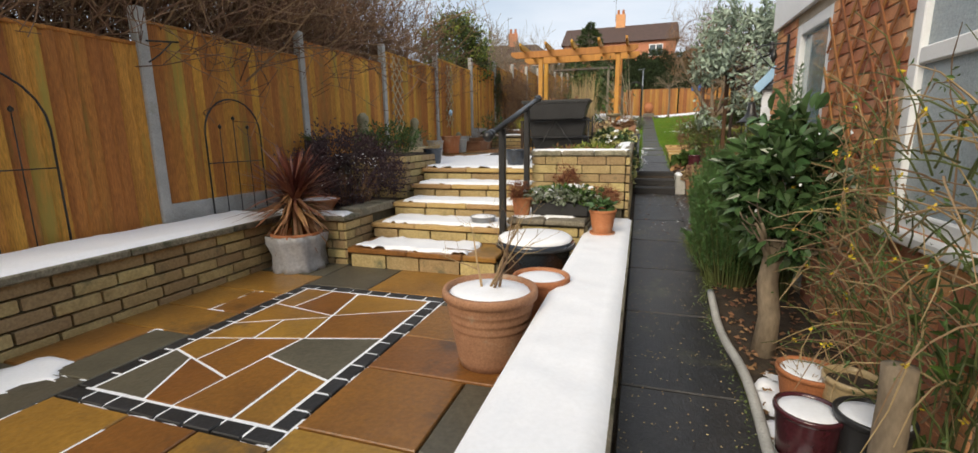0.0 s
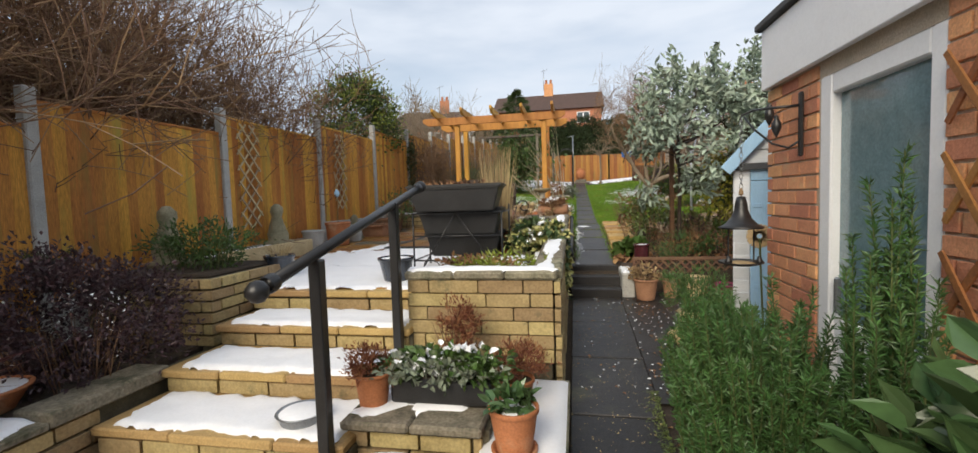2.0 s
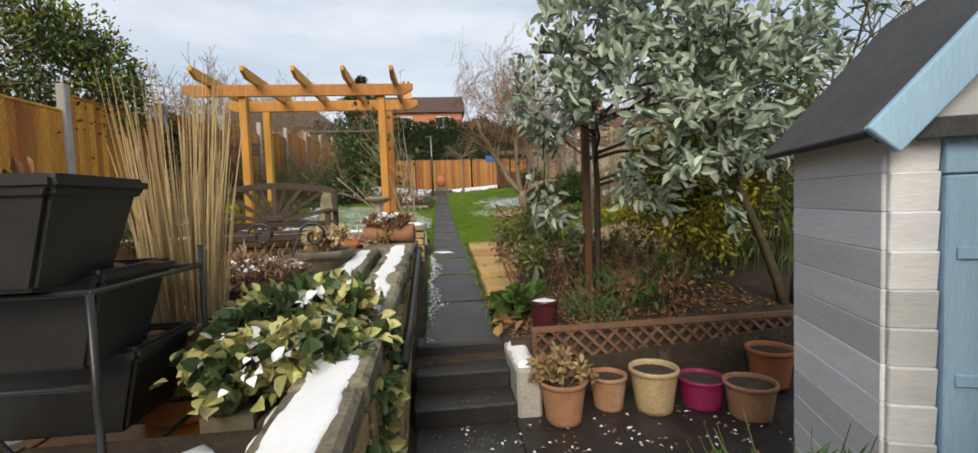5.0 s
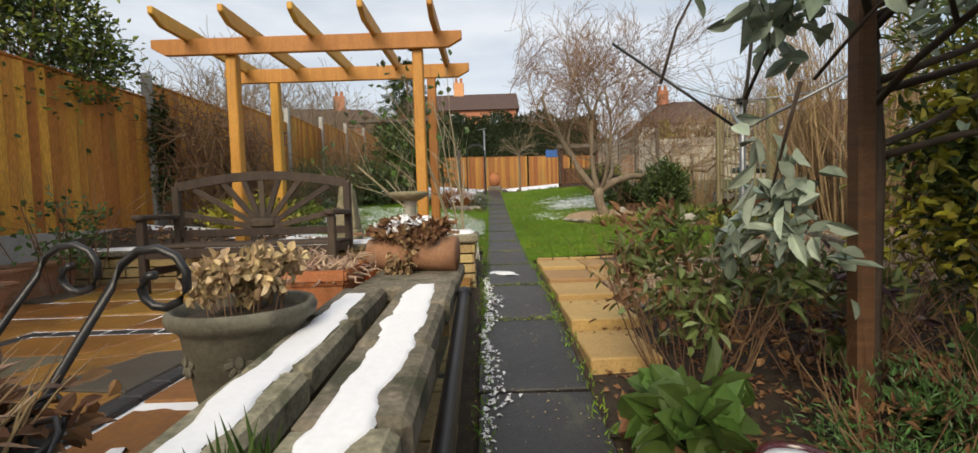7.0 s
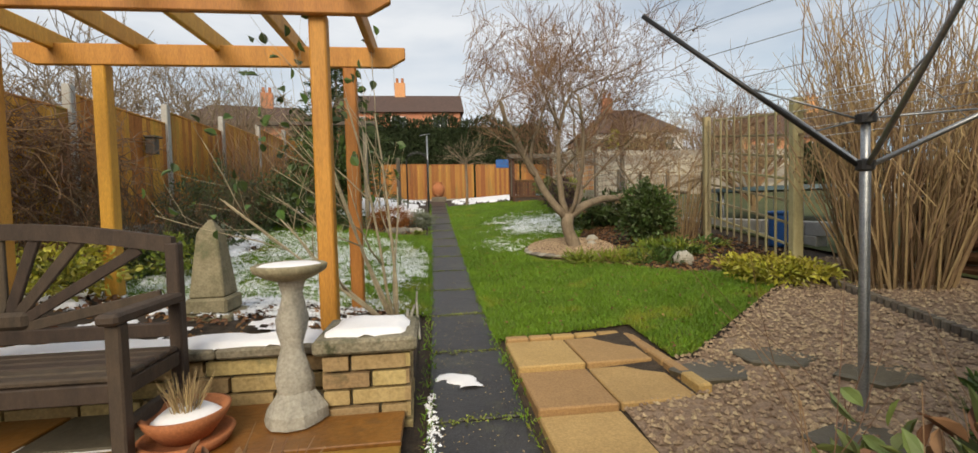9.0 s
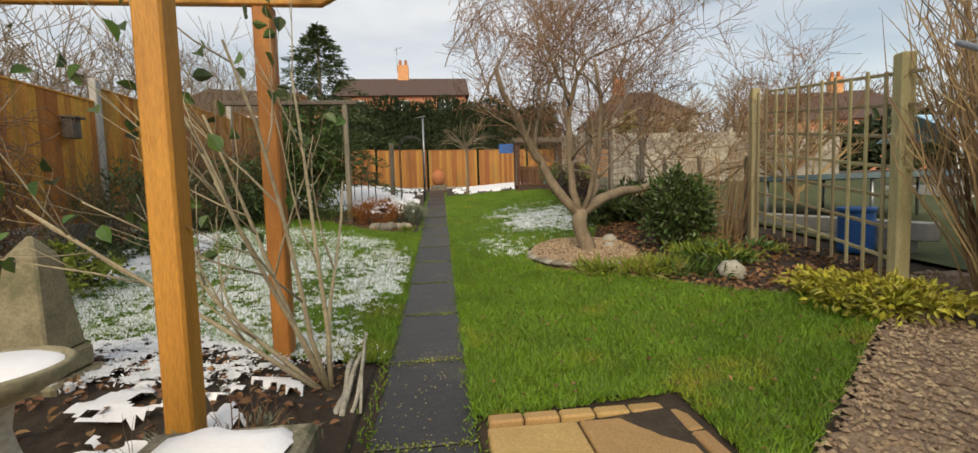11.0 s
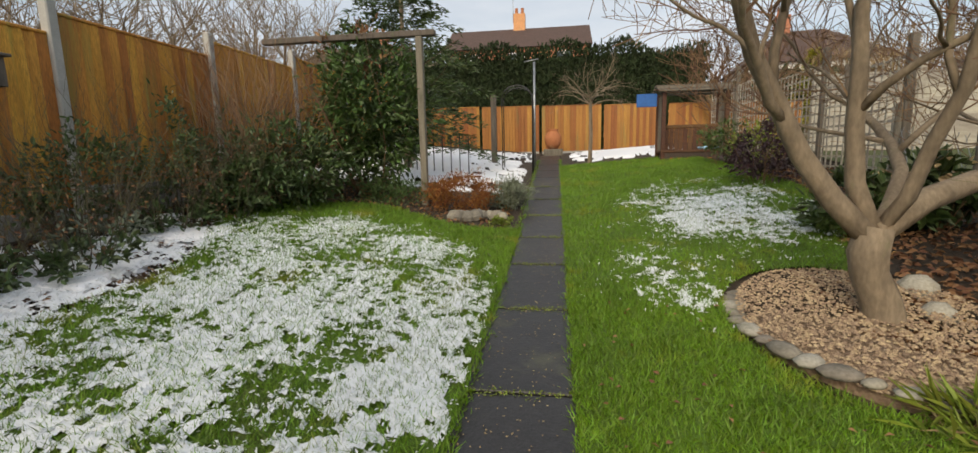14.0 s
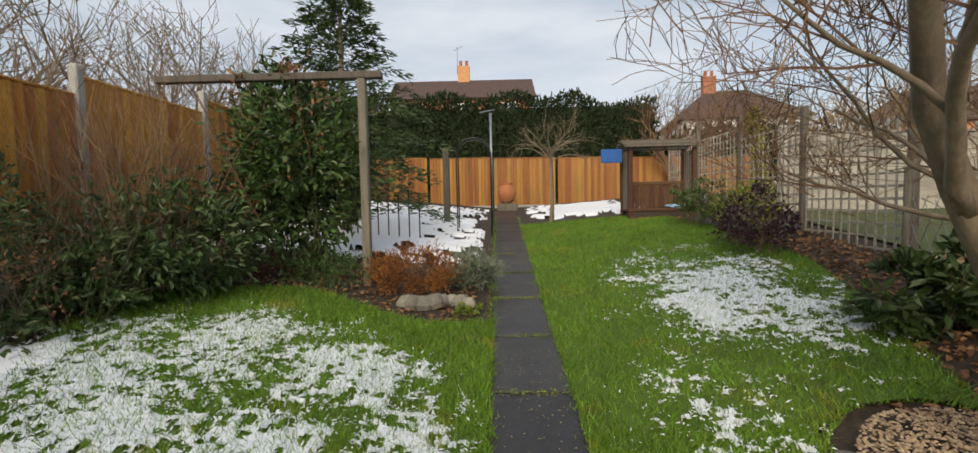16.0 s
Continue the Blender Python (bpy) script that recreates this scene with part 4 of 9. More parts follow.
br = thing("wall_bracket", at(1.18, 5.98, 2.40), "black iron wall bracket with bird silhouettes", "bracket")
tube("arm", [(0, 0, 0), (0.0, -0.2, 0.0), (0.04, -0.38, -0.02), (0.2, -0.42, -0.02)], 0.009, BLACK_METAL, br)
part("back_plate", B(0.18, 0.2, -0.45, -0.41, -0.33, 0.06, 0.006), BLACK_METAL, br)
tube("brace", [(0.0, -0.04, -0.02), (0.03, -0.14, -0.12), (0.1, -0.25, -0.23), (0.15, -0.36, -0.27), (0.18, -0.42, -0.24)], 0.007, BLACK_METAL, br)
for yy, zz in ((-0.2, -0.04), (-0.31, -0.13)):
    part("bird_silhouette", lathe([(0, -0.07), (0.012, -0.05), (0.03, -0.01), (0.028, 0.025), (0.014, 0.05), (0.016, 0.065), (0, 0.08)], 10, c=(0.1, yy, zz)), BLACK_METAL, br, "black bird silhouette", True)

# ---- hand rail on the steps ----
rail = thing("hand_rail", at(0, 0, 0), "black tubular hand rail with ball ends on two posts", "hand rail")
part("post", B(-1.455, -1.385, 4.70, 4.77, 0.25, 1.56, 0.006), BLACK_METAL, rail)
part("post", B(-1.455, -1.385, 5.84, 5.91, 0.62, 1.86, 0.006), BLACK_METAL, rail)
tube("tube", [(-1.42, 4.32, 1.50), (-1.42, 6.5, 1.985)], 0.032, BLACK_METAL, rail, sides=14)
for y, z in ((4.24, 1.482), (6.56, 2.0)):
    part("ball", lathe([(0, -0.055), (0.03, -0.046), (0.053, -0.015), (0.053, 0.015), (0.03, 0.046), (0, 0.055)], 14, c=(-1.42, y, z)), BLACK_METAL, rail, smooth=True)
    part("collar", lathe([(0.044, -0.03), (0.048, 0), (0.044, 0.03)], 14, c=(0, 0, 0)), BLACK_METAL, rail, smooth=True, m=at(-1.42, y + (0.09 if y < 5 else -0.09), z + (0.02 if y < 5 else -0.02), -77, 0, 0))
rail2 = thing("path_hand_rail", at(0, 0, 0), "black tubular hand rail fixed along the planter wall", "hand rail")
tube("tube", [(-0.06, 8.45, 1.12), (-0.06, 9.0, 1.16), (-0.06, 10.75, 1.47)], 0.03, BLACK_METAL, rail2, sides=12)
part("end_cap", lathe([(0, -0.04), (0.03, -0.03), (0.04, 0), (0.03, 0.03), (0, 0.04)], 12, c=(-0.06, 10.78, 1.475)), BLACK_METAL, rail2, smooth=True)
for y, z in ((8.6, 1.10), (10.2, 1.34)):
    tube("bracket", [(-0.06, y, z), (-0.06, y, z - 0.05), (-0.13, y, z - 0.05)], 0.01, STEEL, rail2, "white wall bracket")


# ---- pots ----
def pot(name, x, y, z, r, h, material, label, base=0.7, rim=0.05, group="plant pots", snow=False, bands=0, soil=True, category="plant pot", bulge=0.0):
    p = thing(name, at(x, y, z), label, category, group)
    prof = [(0, 0.0), (r * base, 0.0)]
    for i in range(1, 9):
        u = i / 9
        rr = r * (base + (0.94 - base) * u + bulge * math.sin(math.pi * u))
        if bands and 5 <= i <= 5 + bands:
            prof += [(rr, h * (u - 0.035)), (rr + 0.008, h * (u - 0.02)), (rr + 0.008, h * u)]
        prof.append((rr, h * u * 0.9))
    prof += [(r * 0.95, h * 0.88), (r, h * 0.885), (r * 1.01, h * 0.97), (r * 0.985, h), (r * 0.90, h), (r * 0.88, h * 0.93), (r * 0.86, h * 0.86)]
    prof = sorted(prof[2:-6], key=lambda q: q[1])
    prof = [(0, 0.0), (r * base, 0.0)] + prof + [(r * 0.95, h * 0.885), (r, h * 0.89), (r * 1.01, h * 0.97), (r * 0.985, h), (r * 0.90, h), (r * 0.88, h * 0.93), (r * 0.86, h * 0.86)]
    part("body", lathe(prof, 30), material, p, smooth=True)
    if soil:
        part("soil", lathe([(r * 0.87, h * 0.88), (r * 0.5, h * 0.91), (0, h * 0.92)], 20), SOIL, p, "dark potting soil", True)
    if snow:
        part("snow", lathe([(r * 0.88, h * 0.915), (r * 0.84, h * 0.95), (r * 0.5, h * 0.975), (0, h * 0.985)], 22, wob=0.02), SNOW, p, "snow on the soil", True)
    return p


def sprigs(parent, rng, n, r, h, spread, material, z=0.0, thick=0.004, name="stem_mass", label=""):
    """A tuft of thin curved stems."""
    runs = []
    for i in range(n):
        a, q = rng.uniform(0, 6.283), r * math.sqrt(rng.random())
        b = Vector((q * math.cos(a), q * math.sin(a), z))
        d = Vector((math.cos(a) * spread * rng.uniform(0.1, 1), math.sin(a) * spread * rng.uniform(0.1, 1), h * rng.uniform(0.6, 1.1)))
        runs.append(([b, b + d * 0.5 + Vector((0, 0, h * 0.08)), b + d], [thick, thick * 0.8, thick * 0.3]))
    v, f = tubes(runs, 3)
    return solid(name, v, f, material, parent, label)


nr = np.random.default_rng(5)
rp = random.Random(8)
big = pot("large_terracotta_pot", -0.87, 2.55, 0.055, 0.30, 0.49, OLD_TERRACOTTA, "large ribbed terracotta pot with snow and a bare shrub", 0.68, snow=True, bands=2)
out, tips = [], []
for k in range(4):
    grow(rp, out, tips, (0.03 * k - 0.05, 0.02 * k, 0.45), (rp.uniform(-0.5, 0.9), rp.uniform(-0.5, 0.5), 0.8), 0.45, 0.011, 2, 3, 0.2, 0.1, 0.6, 0.7)
solid("twig_mass", *tubes(out, 4), TAN_TWIG, big, "thin bare twigs")
p2 = pot("terracotta_pot", -0.66, 3.12, 0.055, 0.21, 0.42, TERRACOTTA, "terracotta pot with snow behind the large pot", 0.7, snow=True)
tub = thing("round_tub", at(-0.97, 4.36, 0.05), "dark round tub with a thick cap of snow", "tub")
part("body", lathe([(0, 0), (0.30, 0), (0.36, 0.34), (0.385, 0.36), (0.385, 0.40), (0.36, 0.42), (0.2, 0.43), (0, 0.43)], 30), GLAZED, tub, smooth=True)
part("snow", lathe([(0.365, 0.405), (0.37, 0.43), (0.34, 0.455), (0.2, 0.465), (0, 0.468)], 30, wob=0.02), SNOW, tub, "snow cap", True)
part("lid_ring", lathe([(0.37, 0.38), (0.40, 0.37), (0.40, 0.35), (0.37, 0.34)], 30), BLACK_PLASTIC, tub, smooth=True)
# ledge with pots in front of the planter
ledge = thing("wall_ledge", at(0, 0, 0), "buff block ledge with stone coping before the planter", "wall", "", "structure")
part("core", B(-1.40, -0.52, 4.99, 6.05, 0.0, 0.50), MORTAR_DARK, ledge)
bricks(ledge, YB, "block", -1.38, 4.95, 0.05, 0, 0.84, 4, 0.36, 0.11, 0.05, rb)
for i in range(2):
    part("coping", B(-1.42 + 0.44 * i, -0.985 + 0.44 * i, 4.88, 5.3, 0.50, 0.56, 0.015), COPING, ledge)
part("coping", B(-1.38, -0.54, 5.305, 6.02, 0.50, 0.558, 0.01), COPING, ledge)
snow_sheet("snow", -1.38, -0.56, 4.95, 5.98, 0.56, 0.02, 0.12, ledge, "snow on the coping", 31, patch=0.15)
hp = pot("heather_pot", -1.30, 5.12, 0.565, 0.12, 0.22, TERRACOTTA, "terracotta pot of dry brown heather on the ledge", 0.72)
foliage("heather", nr, 1400, (0.14, 0.14, 0.11), 0.035, 0.010, HEATHER, hp, (0, 0, 0.27), 26, 0.35, 0.8)
wp = pot("wall_pot", -0.36, 4.92, 0.43, 0.145, 0.27, TERRACOTTA, "terracotta pot with snowy leaves standing on the low wall", 0.68, snow=True)
part("saucer", lathe([(0, -0.005), (0.13, -0.005), (0.135, 0.03), (0.12, 0.03), (0.11, 0.01), (0, 0.01)], 24), TERRACOTTA, wp, "bright terracotta saucer", True)
foliage("leaves", nr, 70, (0.1, 0.1, 0.03), 0.09, 0.05, BAY_LEAF, wp, (0, 0, 0.29), 14, 0.4, 0.2)
hp2 = pot("heather_pot", -0.42, 5.5, 0.43, 0.13, 0.2, TERRACOTTA, "small pot of rusty dry heather on the wall", 0.72)
foliage("heather", nr, 1800, (0.19, 0.17, 0.14), 0.038, 0.010, HEATHER, hp2, (0, 0, 0.3), 30, 0.35, 0.8)
bx = thing("trough_planter", at(-0.86, 5.25, 0.565), "black plastic trough of trailing ivy with snow", "planter")
part("body", B(-0.33, 0.33, -0.12, 0.12, 0, 0.17, 0.02), BLACK_PLASTIC, bx)
part("soil", B(-0.30, 0.30, -0.10, 0.10, 0.165, 0.18), SOIL, bx)
foliage("ivy", nr, 900, (0.40, 0.18, 0.10), 0.055, 0.042, MID_LEAF, bx, (0, -0.02, 0.22), 40, 0.3, 0.1)
foliage("variegated_ivy", nr, 500, (0.40, 0.18, 0.08), 0.05, 0.036, SILVER_LEAF, bx, (0, -0.04, 0.22), 40, 0.3, 0.1)
foliage("snow", nr, 220, (0.36, 0.15, 0.05), 0.06, 0.05, SNOW, bx, (0, 0, 0.28), 26, 0.25, 0.1, "snow on the leaves")
sh = thing("heather_shrub", at(-0.90, 5.75, 0.56), "upright reddish-brown heather shrub before the planter", "shrub")
sprigs(sh, rp, 40, 0.08, 0.42, 0.16, TWIG, 0, 0.005)
foliage("heather", nr, 1300, (0.15, 0.13, 0.20), 0.04, 0.012, HEATHER, sh, (0, 0, 0.36), 26, 0.3, 0.8)
bowl = thing("metal_bowl", at(-1.74, 5.0, 0.463), "snow-filled stainless steel bowl on a step", "bowl")
part("body", lathe([(0, 0), (0.10, 0.0), (0.13, 0.03), (0.145, 0.085), (0.16, 0.09), (0.155, 0.098), (0.14, 0.09), (0.1, 0.03), (0, 0.02)], 28), STEEL, bowl, smooth=True)
part("snow", lathe([(0.143, 0.085), (0.12, 0.10), (0, 0.105)], 24), SNOW, bowl, "snow in the bowl", True)
# snow on the walls
snow_sheet("snow_on_low_wall", -0.57, -0.075, -2.3, 6.0, 0.406, 0.032, 0.0, None, "smooth snow lying along the low wall", 2, 0.045)
snow_sheet("snow_on_fence_wall", -4.66, -3.92, -1.5, 4.22, 0.616, 0.032, 0.0, None, "smooth snow on the wall below the fence", 12, 0.06)
snow_sheet("snow_on_corner_wall", -4.3, -3.15, 4.27, 4.58, 0.616, 0.022, 0.05, None, "snow on the corner wall coping", 14, 0.04)
snow_sheet("snow_on_planter", -1.38, -0.13, 6.0, 6.2, 1.292, 0.018, 0.05, None, "patchy snow on the planter wall", 17, 0.012, patch=0.05)
snow_sheet("snow_on_planter_side", -0.322, -0.155, 6.2, 10.8, 1.281, 0.006, 0.03, None, "patchy snow on the planter wall", 19, 0.009, slope=0.0555, patch=0.07)
snow_sheet("snow_on_inner_kerb", -0.66, -0.51, 7.9, 10.8, 1.321, 0.006, 0.03, None, "patchy snow on the inner planter wall", 23, 0.009, slope=0.06, patch=0.07)
snow_sheet("snow_in_planter", -0.47, -0.36, 7.0, 10.9, 1.222, 0.010, 0.05, None, "patchy snow between the planter walls", 25, 0.010, patch=0.10)
# ---- paving ----
def slab(parent, poly, z, thick, material, name="flag"):
    bm = bmesh.new()
    lo = [bm.verts.new((x, y, z - thick)) for x, y in poly]
    hi = [bm.verts.new((x, y, z)) for x, y in poly]
    top = bm.faces.new(hi)
    bm.faces.new(lo[::-1])
    for i in range(len(poly)):
        j = (i + 1) % len(poly)
        bm.faces.new((lo[i], lo[j], hi[j], hi[i]))
    bmesh.ops.recalc_face_normals(bm, faces=bm.faces)
    bmesh.ops.bevel(bm, geom=[e for e in top.edges], offset=0.006, segments=1, affect="EDGES")
    return part(name, bm, material, parent)


def shrunk(poly, gap):
    """The polygon with its sides moved in by gap."""
    n = len(poly)
    out = []
    for i in range(n):
        p, a, b = Vector(poly[i]), Vector(poly[i - 1]), Vector(poly[(i + 1) % n])
        u, v = (p - a).normalized(), (b - p).normalized()
        nu, nv = Vector((-u.y, u.x)), Vector((-v.y, v.x))
        k = 1 + nu.dot(nv)
        out.append(tuple(p + (nu + nv) * gap / max(k, 0.35)))
    return out


def cut(poly, p, d):
    n = Vector((-d[1], d[0]))
    sides = [[], []]
    for i in range(len(poly)):
        a, b = Vector(poly[i]), Vector(poly[(i + 1) % len(poly)])
        sa, sb = (a - Vector(p)).dot(n), (b - Vector(p)).dot(n)
        (sides[0] if sa >= 0 else sides[1]).append(tuple(a))
        if sa * sb < 0:
            q = tuple(a.lerp(b, sa / (sa - sb)))
            sides[0].append(q)
            sides[1].append(q)
    return [s for s in sides if len(s) > 2]


def area(poly):
    return abs(sum(poly[i - 1][0] * poly[i][1] - poly[i][0] * poly[i - 1][1] for i in range(len(poly)))) / 2


def crazy(parent, rect, z, rng, biggest, gap, mats):
    todo, done = [[(rect[0], rect[2]), (rect[1], rect[2]), (rect[1], rect[3]), (rect[0], rect[3])]], []
    turn = 0.5
    while todo:
        q = todo.pop(0)
        if area(q) < biggest * rng.uniform(0.8, 1.5):
            done.append(q)
            continue
        c = sum((Vector(p) for p in q), Vector((0, 0))) / len(q)
        w, h = max(p[0] for p in q) - min(p[0] for p in q), max(p[1] for p in q) - min(p[1] for p in q)
        a = (0 if h > w else math.pi / 2) + rng.uniform(-0.45, 0.45)
        todo += cut(q, c + Vector((rng.uniform(-0.06, 0.06), rng.uniform(-0.06, 0.06))), (math.cos(a), math.sin(a)))
    for i, q in enumerate(done):
        slab(parent, shrunk(q, gap), z + rng.uniform(-0.002, 0.002), 0.03, mats[i % len(mats)])


def courses(parent, x0, x1, y0, y1, z, rng, gap=0.008, slope=0.0, grey=0.2):
    y = y0
    while y < y1 - 0.05:
        h = rng.uniform(0.42, 0.72)
        if y1 - (y + h) < 0.3:
            h = y1 - y
        x = x0
        while x < x1 - 0.05:
            w = rng.uniform(0.45, 0.95)
            if x1 - (x + w) < 0.32:
                w = x1 - x
            slab(parent, shrunk([(x, y), (x + w, y), (x + w, y + h), (x, y + h)], gap), z + slope * (y + h / 2 - y0) + rng.uniform(-0.002, 0.002), 0.03, GREY_FLAG if rng.random() < grey else FLAG)
            x += w
        y += h


def sett_frame(parent, x0, x1, y0, y1, z, w=0.115):
    def run(xa, ya, xb, yb):
        ln = max(abs(xb - xa), abs(yb - ya))
        n = round(ln / 0.18)
        for i in range(n):
            u, v = i / n, (i + 1) / n
            if abs(xb - xa) > abs(yb - ya):
                q = [(xa + (xb - xa) * u, ya), (xa + (xb - xa) * v, ya), (xa + (xb - xa) * v, yb), (xa + (xb - xa) * u, yb)]
            else:
                q = [(xa, ya + (yb - ya) * u), (xb, ya + (yb - ya) * u), (xb, ya + (yb - ya) * v), (xa, ya + (yb - ya) * v)]
            slab(parent, shrunk(q, 0.007), z, 0.03, SETT, "sett")
    run(x0, y0, x1, y0 + w)
    run(x0, y1 - w, x1, y1)
    run(x0, y0 + w, x0 + w, y1 - w)
    run(x1 - w, y0 + w, x1, y1 - w)


rq = random.Random(17)
pat = thing("patio_paving", at(0, 0, 0), "wet buff flagstones round a crazy-paved panel framed in charcoal setts", "paving", "", "structure")
PX0, PX1, PY0, PY1 = -3.13, -1.6, 1.42, 3.55
sett_frame(pat, PX0, PX1, PY0, PY1, 0.056)
crazy(pat, (PX0 + 0.12, PX1 - 0.12, PY0 + 0.12, PY1 - 0.12), 0.055, rq, 0.22, 0.007, [FLAG, FLAG, GREY_FLAG, FLAG, FLAG, FLAG])
courses(pat, -3.99, PX0, -0.6, 4.34, 0.054, rq)
courses(pat, PX1, -0.53, -0.6, 4.95, 0.054, rq, grey=0.35)
courses(pat, PX0, PX1, -0.6, PY0, 0.054, rq)
courses(pat, PX0, PX1, PY1, 4.26, 0.054, rq)
snow_sheet("snow_in_joints", PX0 - 0.02, PX1 + 0.02, PY0 - 0.02, PY1 + 0.02, 0.045, 0.006, 0.02, None, "snow caught in the paving joints", 41, 0.05, patch=0.12)
snow_sheet("snow_in_joints", -3.9, PX1 + 0.1, 0.2, PY0 - 0.02, 0.045, 0.005, 0.3, None, "snow caught in the paving joints", 43, 0.06, patch=0.2)
snow_sheet("snow_in_joints", -3.6, PX0 - 0.02, 1.4, 3.4, 0.045, 0.005, 0.3, None, "snow caught in the paving joints", 45, 0.06, patch=0.3)
snow_sheet("snow_dusting", -3.9, -3.3, 0.9, 1.9, 0.054, 0.006, 0.3, None, "thin dusting of snow on the flags", 47, 0.04, patch=0.5)
ter = thing("terrace_paving", at(0, 0, 0), "wet brown terrace flagstones with snow in the joints", "paving", "", "structure")
TX0, TX1, TY0, TY1 = -3.1, -1.45, 9.5, 11.7
zt = lambda y: 1.015 + 0.022 * (y - 6.6)
sett_frame(ter, TX0, TX1, TY0, TY1, zt(10.6) + 0.022)
crazy(ter, (TX0 + 0.12, TX1 - 0.12, TY0 + 0.12, TY1 - 0.12), zt(10.6) + 0.02, rq, 0.25, 0.008, [FLAG, GREY_FLAG, FLAG, FLAG, FLAG])
courses(ter, -4.66, TX0, 6.62, 13.6, 1.02, rq, 0.011, 0.022, 0.1)
courses(ter, TX1, -0.70, 7.72, 13.6, 1.04, rq, 0.011, 0.022, 0.1)
courses(ter, -0.88, -0.12, 11.76, 13.34, 1.13, rq, 0.011, 0.022, 0.05)
courses(ter, TX0, TX1, 6.62, TY0, 1.02, rq, 0.011, 0.022, 0.1)
courses(ter, TX0, TX1, TY1, 13.6, 1.13, rq, 0.011, 0.022, 0.1)
snow_sheet("snow_in_joints", -4.2, -0.9, 9.0, 13.4, zt(9.0) - 0.013, 0.008, 0.25, None, "snow caught in the terrace joints", 51, 0.07, slope=0.022, patch=0.22)
snow_sheet("snow_on_terrace", -4.1, -1.45, 6.62, 9.3, 1.022, 0.016, 0.35, None, "broad patchy snow on the terrace", 53, 0.05, slope=0.022, patch=0.45)
snow_sheet("snow_on_terrace", -3.2, -1.36, 6.56, 7.9, 1.02, 0.024, 0.1, None, "snow on the head of the steps", 57, 0.05, slope=0.022)
snow_sheet("snow_on_terrace", -3.6, -1.2, 8.2, 10.3, zt(8.2) + 0.008, 0.010, 0.4, None, "melting snow on the terrace flags", 59, 0.05, slope=0.022, patch=1.1)
flags = thing("paved_square", at(0, 0, 0), "buff square paving slabs edged with bricks beside the path", "paving", "", "structure")
for x in (0.66, 1.19):
    for y in (12.62, 13.26, 13.90):
        if (x > 1 and y < 13):
            continue
        part("slab", B(x + 0.006, x + 0.52, y + 0.006, y + 0.63, 1.0, pz(y + 0.3) + 0.045, 0.01), DRY_FLAG, flags)
part("slab", B(0.66, 1.17, 11.94, 12.61, 0.9, pz(12.35) + 0.035, 0.01), DRY_FLAG, flags)
part("slab", B(0.66, 1.10, 11.3, 11.93, 0.8, pz(11.65) + 0.035, 0.01), DRY_FLAG, flags)
for i in range(5):
    part("brick", B(0.68 + 0.21 * i, 0.88 + 0.21 * i, 14.55, 14.64, 1.0, 1.19, 0.012), DRY_FLAG, flags)
for i in range(5):
    part("brick", B(1.73, 1.82, 13.3 + 0.25 * i, 13.54 + 0.25 * i, 1.0, 1.19, 0.012), DRY_FLAG, flags)
for x, y, a in ((1.98, 13.55, 10), (2.5, 13.62, -15), (2.9, 13.2, 20), (2.2, 12.6, 5), (1.5, 12.3, -8)):
    s = part("stepping_stone", lathe([(0, -0.06), (0.28, -0.06), (0.30, 0.0), (0.28, 0.012), (0, 0.014)], 5, wob=0.12), GREY_FLAG, m=at(x, y, ground(x, y) + 0.03, 0, 0, a) @ Matrix.Diagonal((1.0, 0.75, 1, 1)))
    tagged(s, "dark flat stepping stone in the gravel", "stepping stone", "stepping stones")
# ---- terrace things ----
dk = pot("dark_glazed_pot", -3.35, 7.15, 1.03, 0.17, 0.27, GLAZED, "dark blue glazed pot of dry grass on the terrace", 0.72, group="glazed pots")
sprigs(dk, rp, 60, 0.1, 0.16, 0.14, STRAW, 0.24, 0.003)
dk2 = pot("dark_glazed_pot", -1.85, 6.95, 1.03, 0.19, 0.26, GLAZED, "dark blue glazed pot with snowy soil at the stair head", 0.66, group="glazed pots", snow=True)
st = thing("plant_stand", at(0, 0, 0), "black wire three-tier plant stand", "plant stand")
for x in (-1.83, -0.80):
    for y in (7.45, 8.05):
        tube("leg", [(x, y, 1.03), (x, y, 1.72 if y < 8 else 1.8)], 0.011, BLACK_METAL, st)
    tube("side_rail", [(x, 7.45, 1.72), (x, 8.05, 1.72)], 0.009, BLACK_METAL, st)
    tube("side_rail", [(x, 7.45, 1.18), (x, 8.05, 1.18)], 0.009, BLACK_METAL, st)
for z in (1.72, 1.46, 1.18):
    tube("front_rail", [(-1.83, 7.45, z), (-0.80, 7.45, z)], 0.010, BLACK_METAL, st)
    tube("back_rail", [(-1.83, 8.05, z), (-0.80, 8.05, z)], 0.009, BLACK_METAL, st)
for a, b in (((-1.75, 1.06), (-1.32, 1.72)), ((-1.32, 1.72), (-0.88, 1.10))):
    tube("brace", [(a[0], 7.44, a[1]), (b[0], 7.44, b[1])], 0.009, BLACK_METAL, st)
for sx in (-1, 1):
    tube("scroll", [(-1.32 + sx * (0.3 + 0.09 * math.sin(a)), 7.44, 1.14 + 0.07 * math.cos(a) - 0.005 * a) for a in (i * 0.5 for i in range(14))], 0.006, BLACK_METAL, st, sides=5)


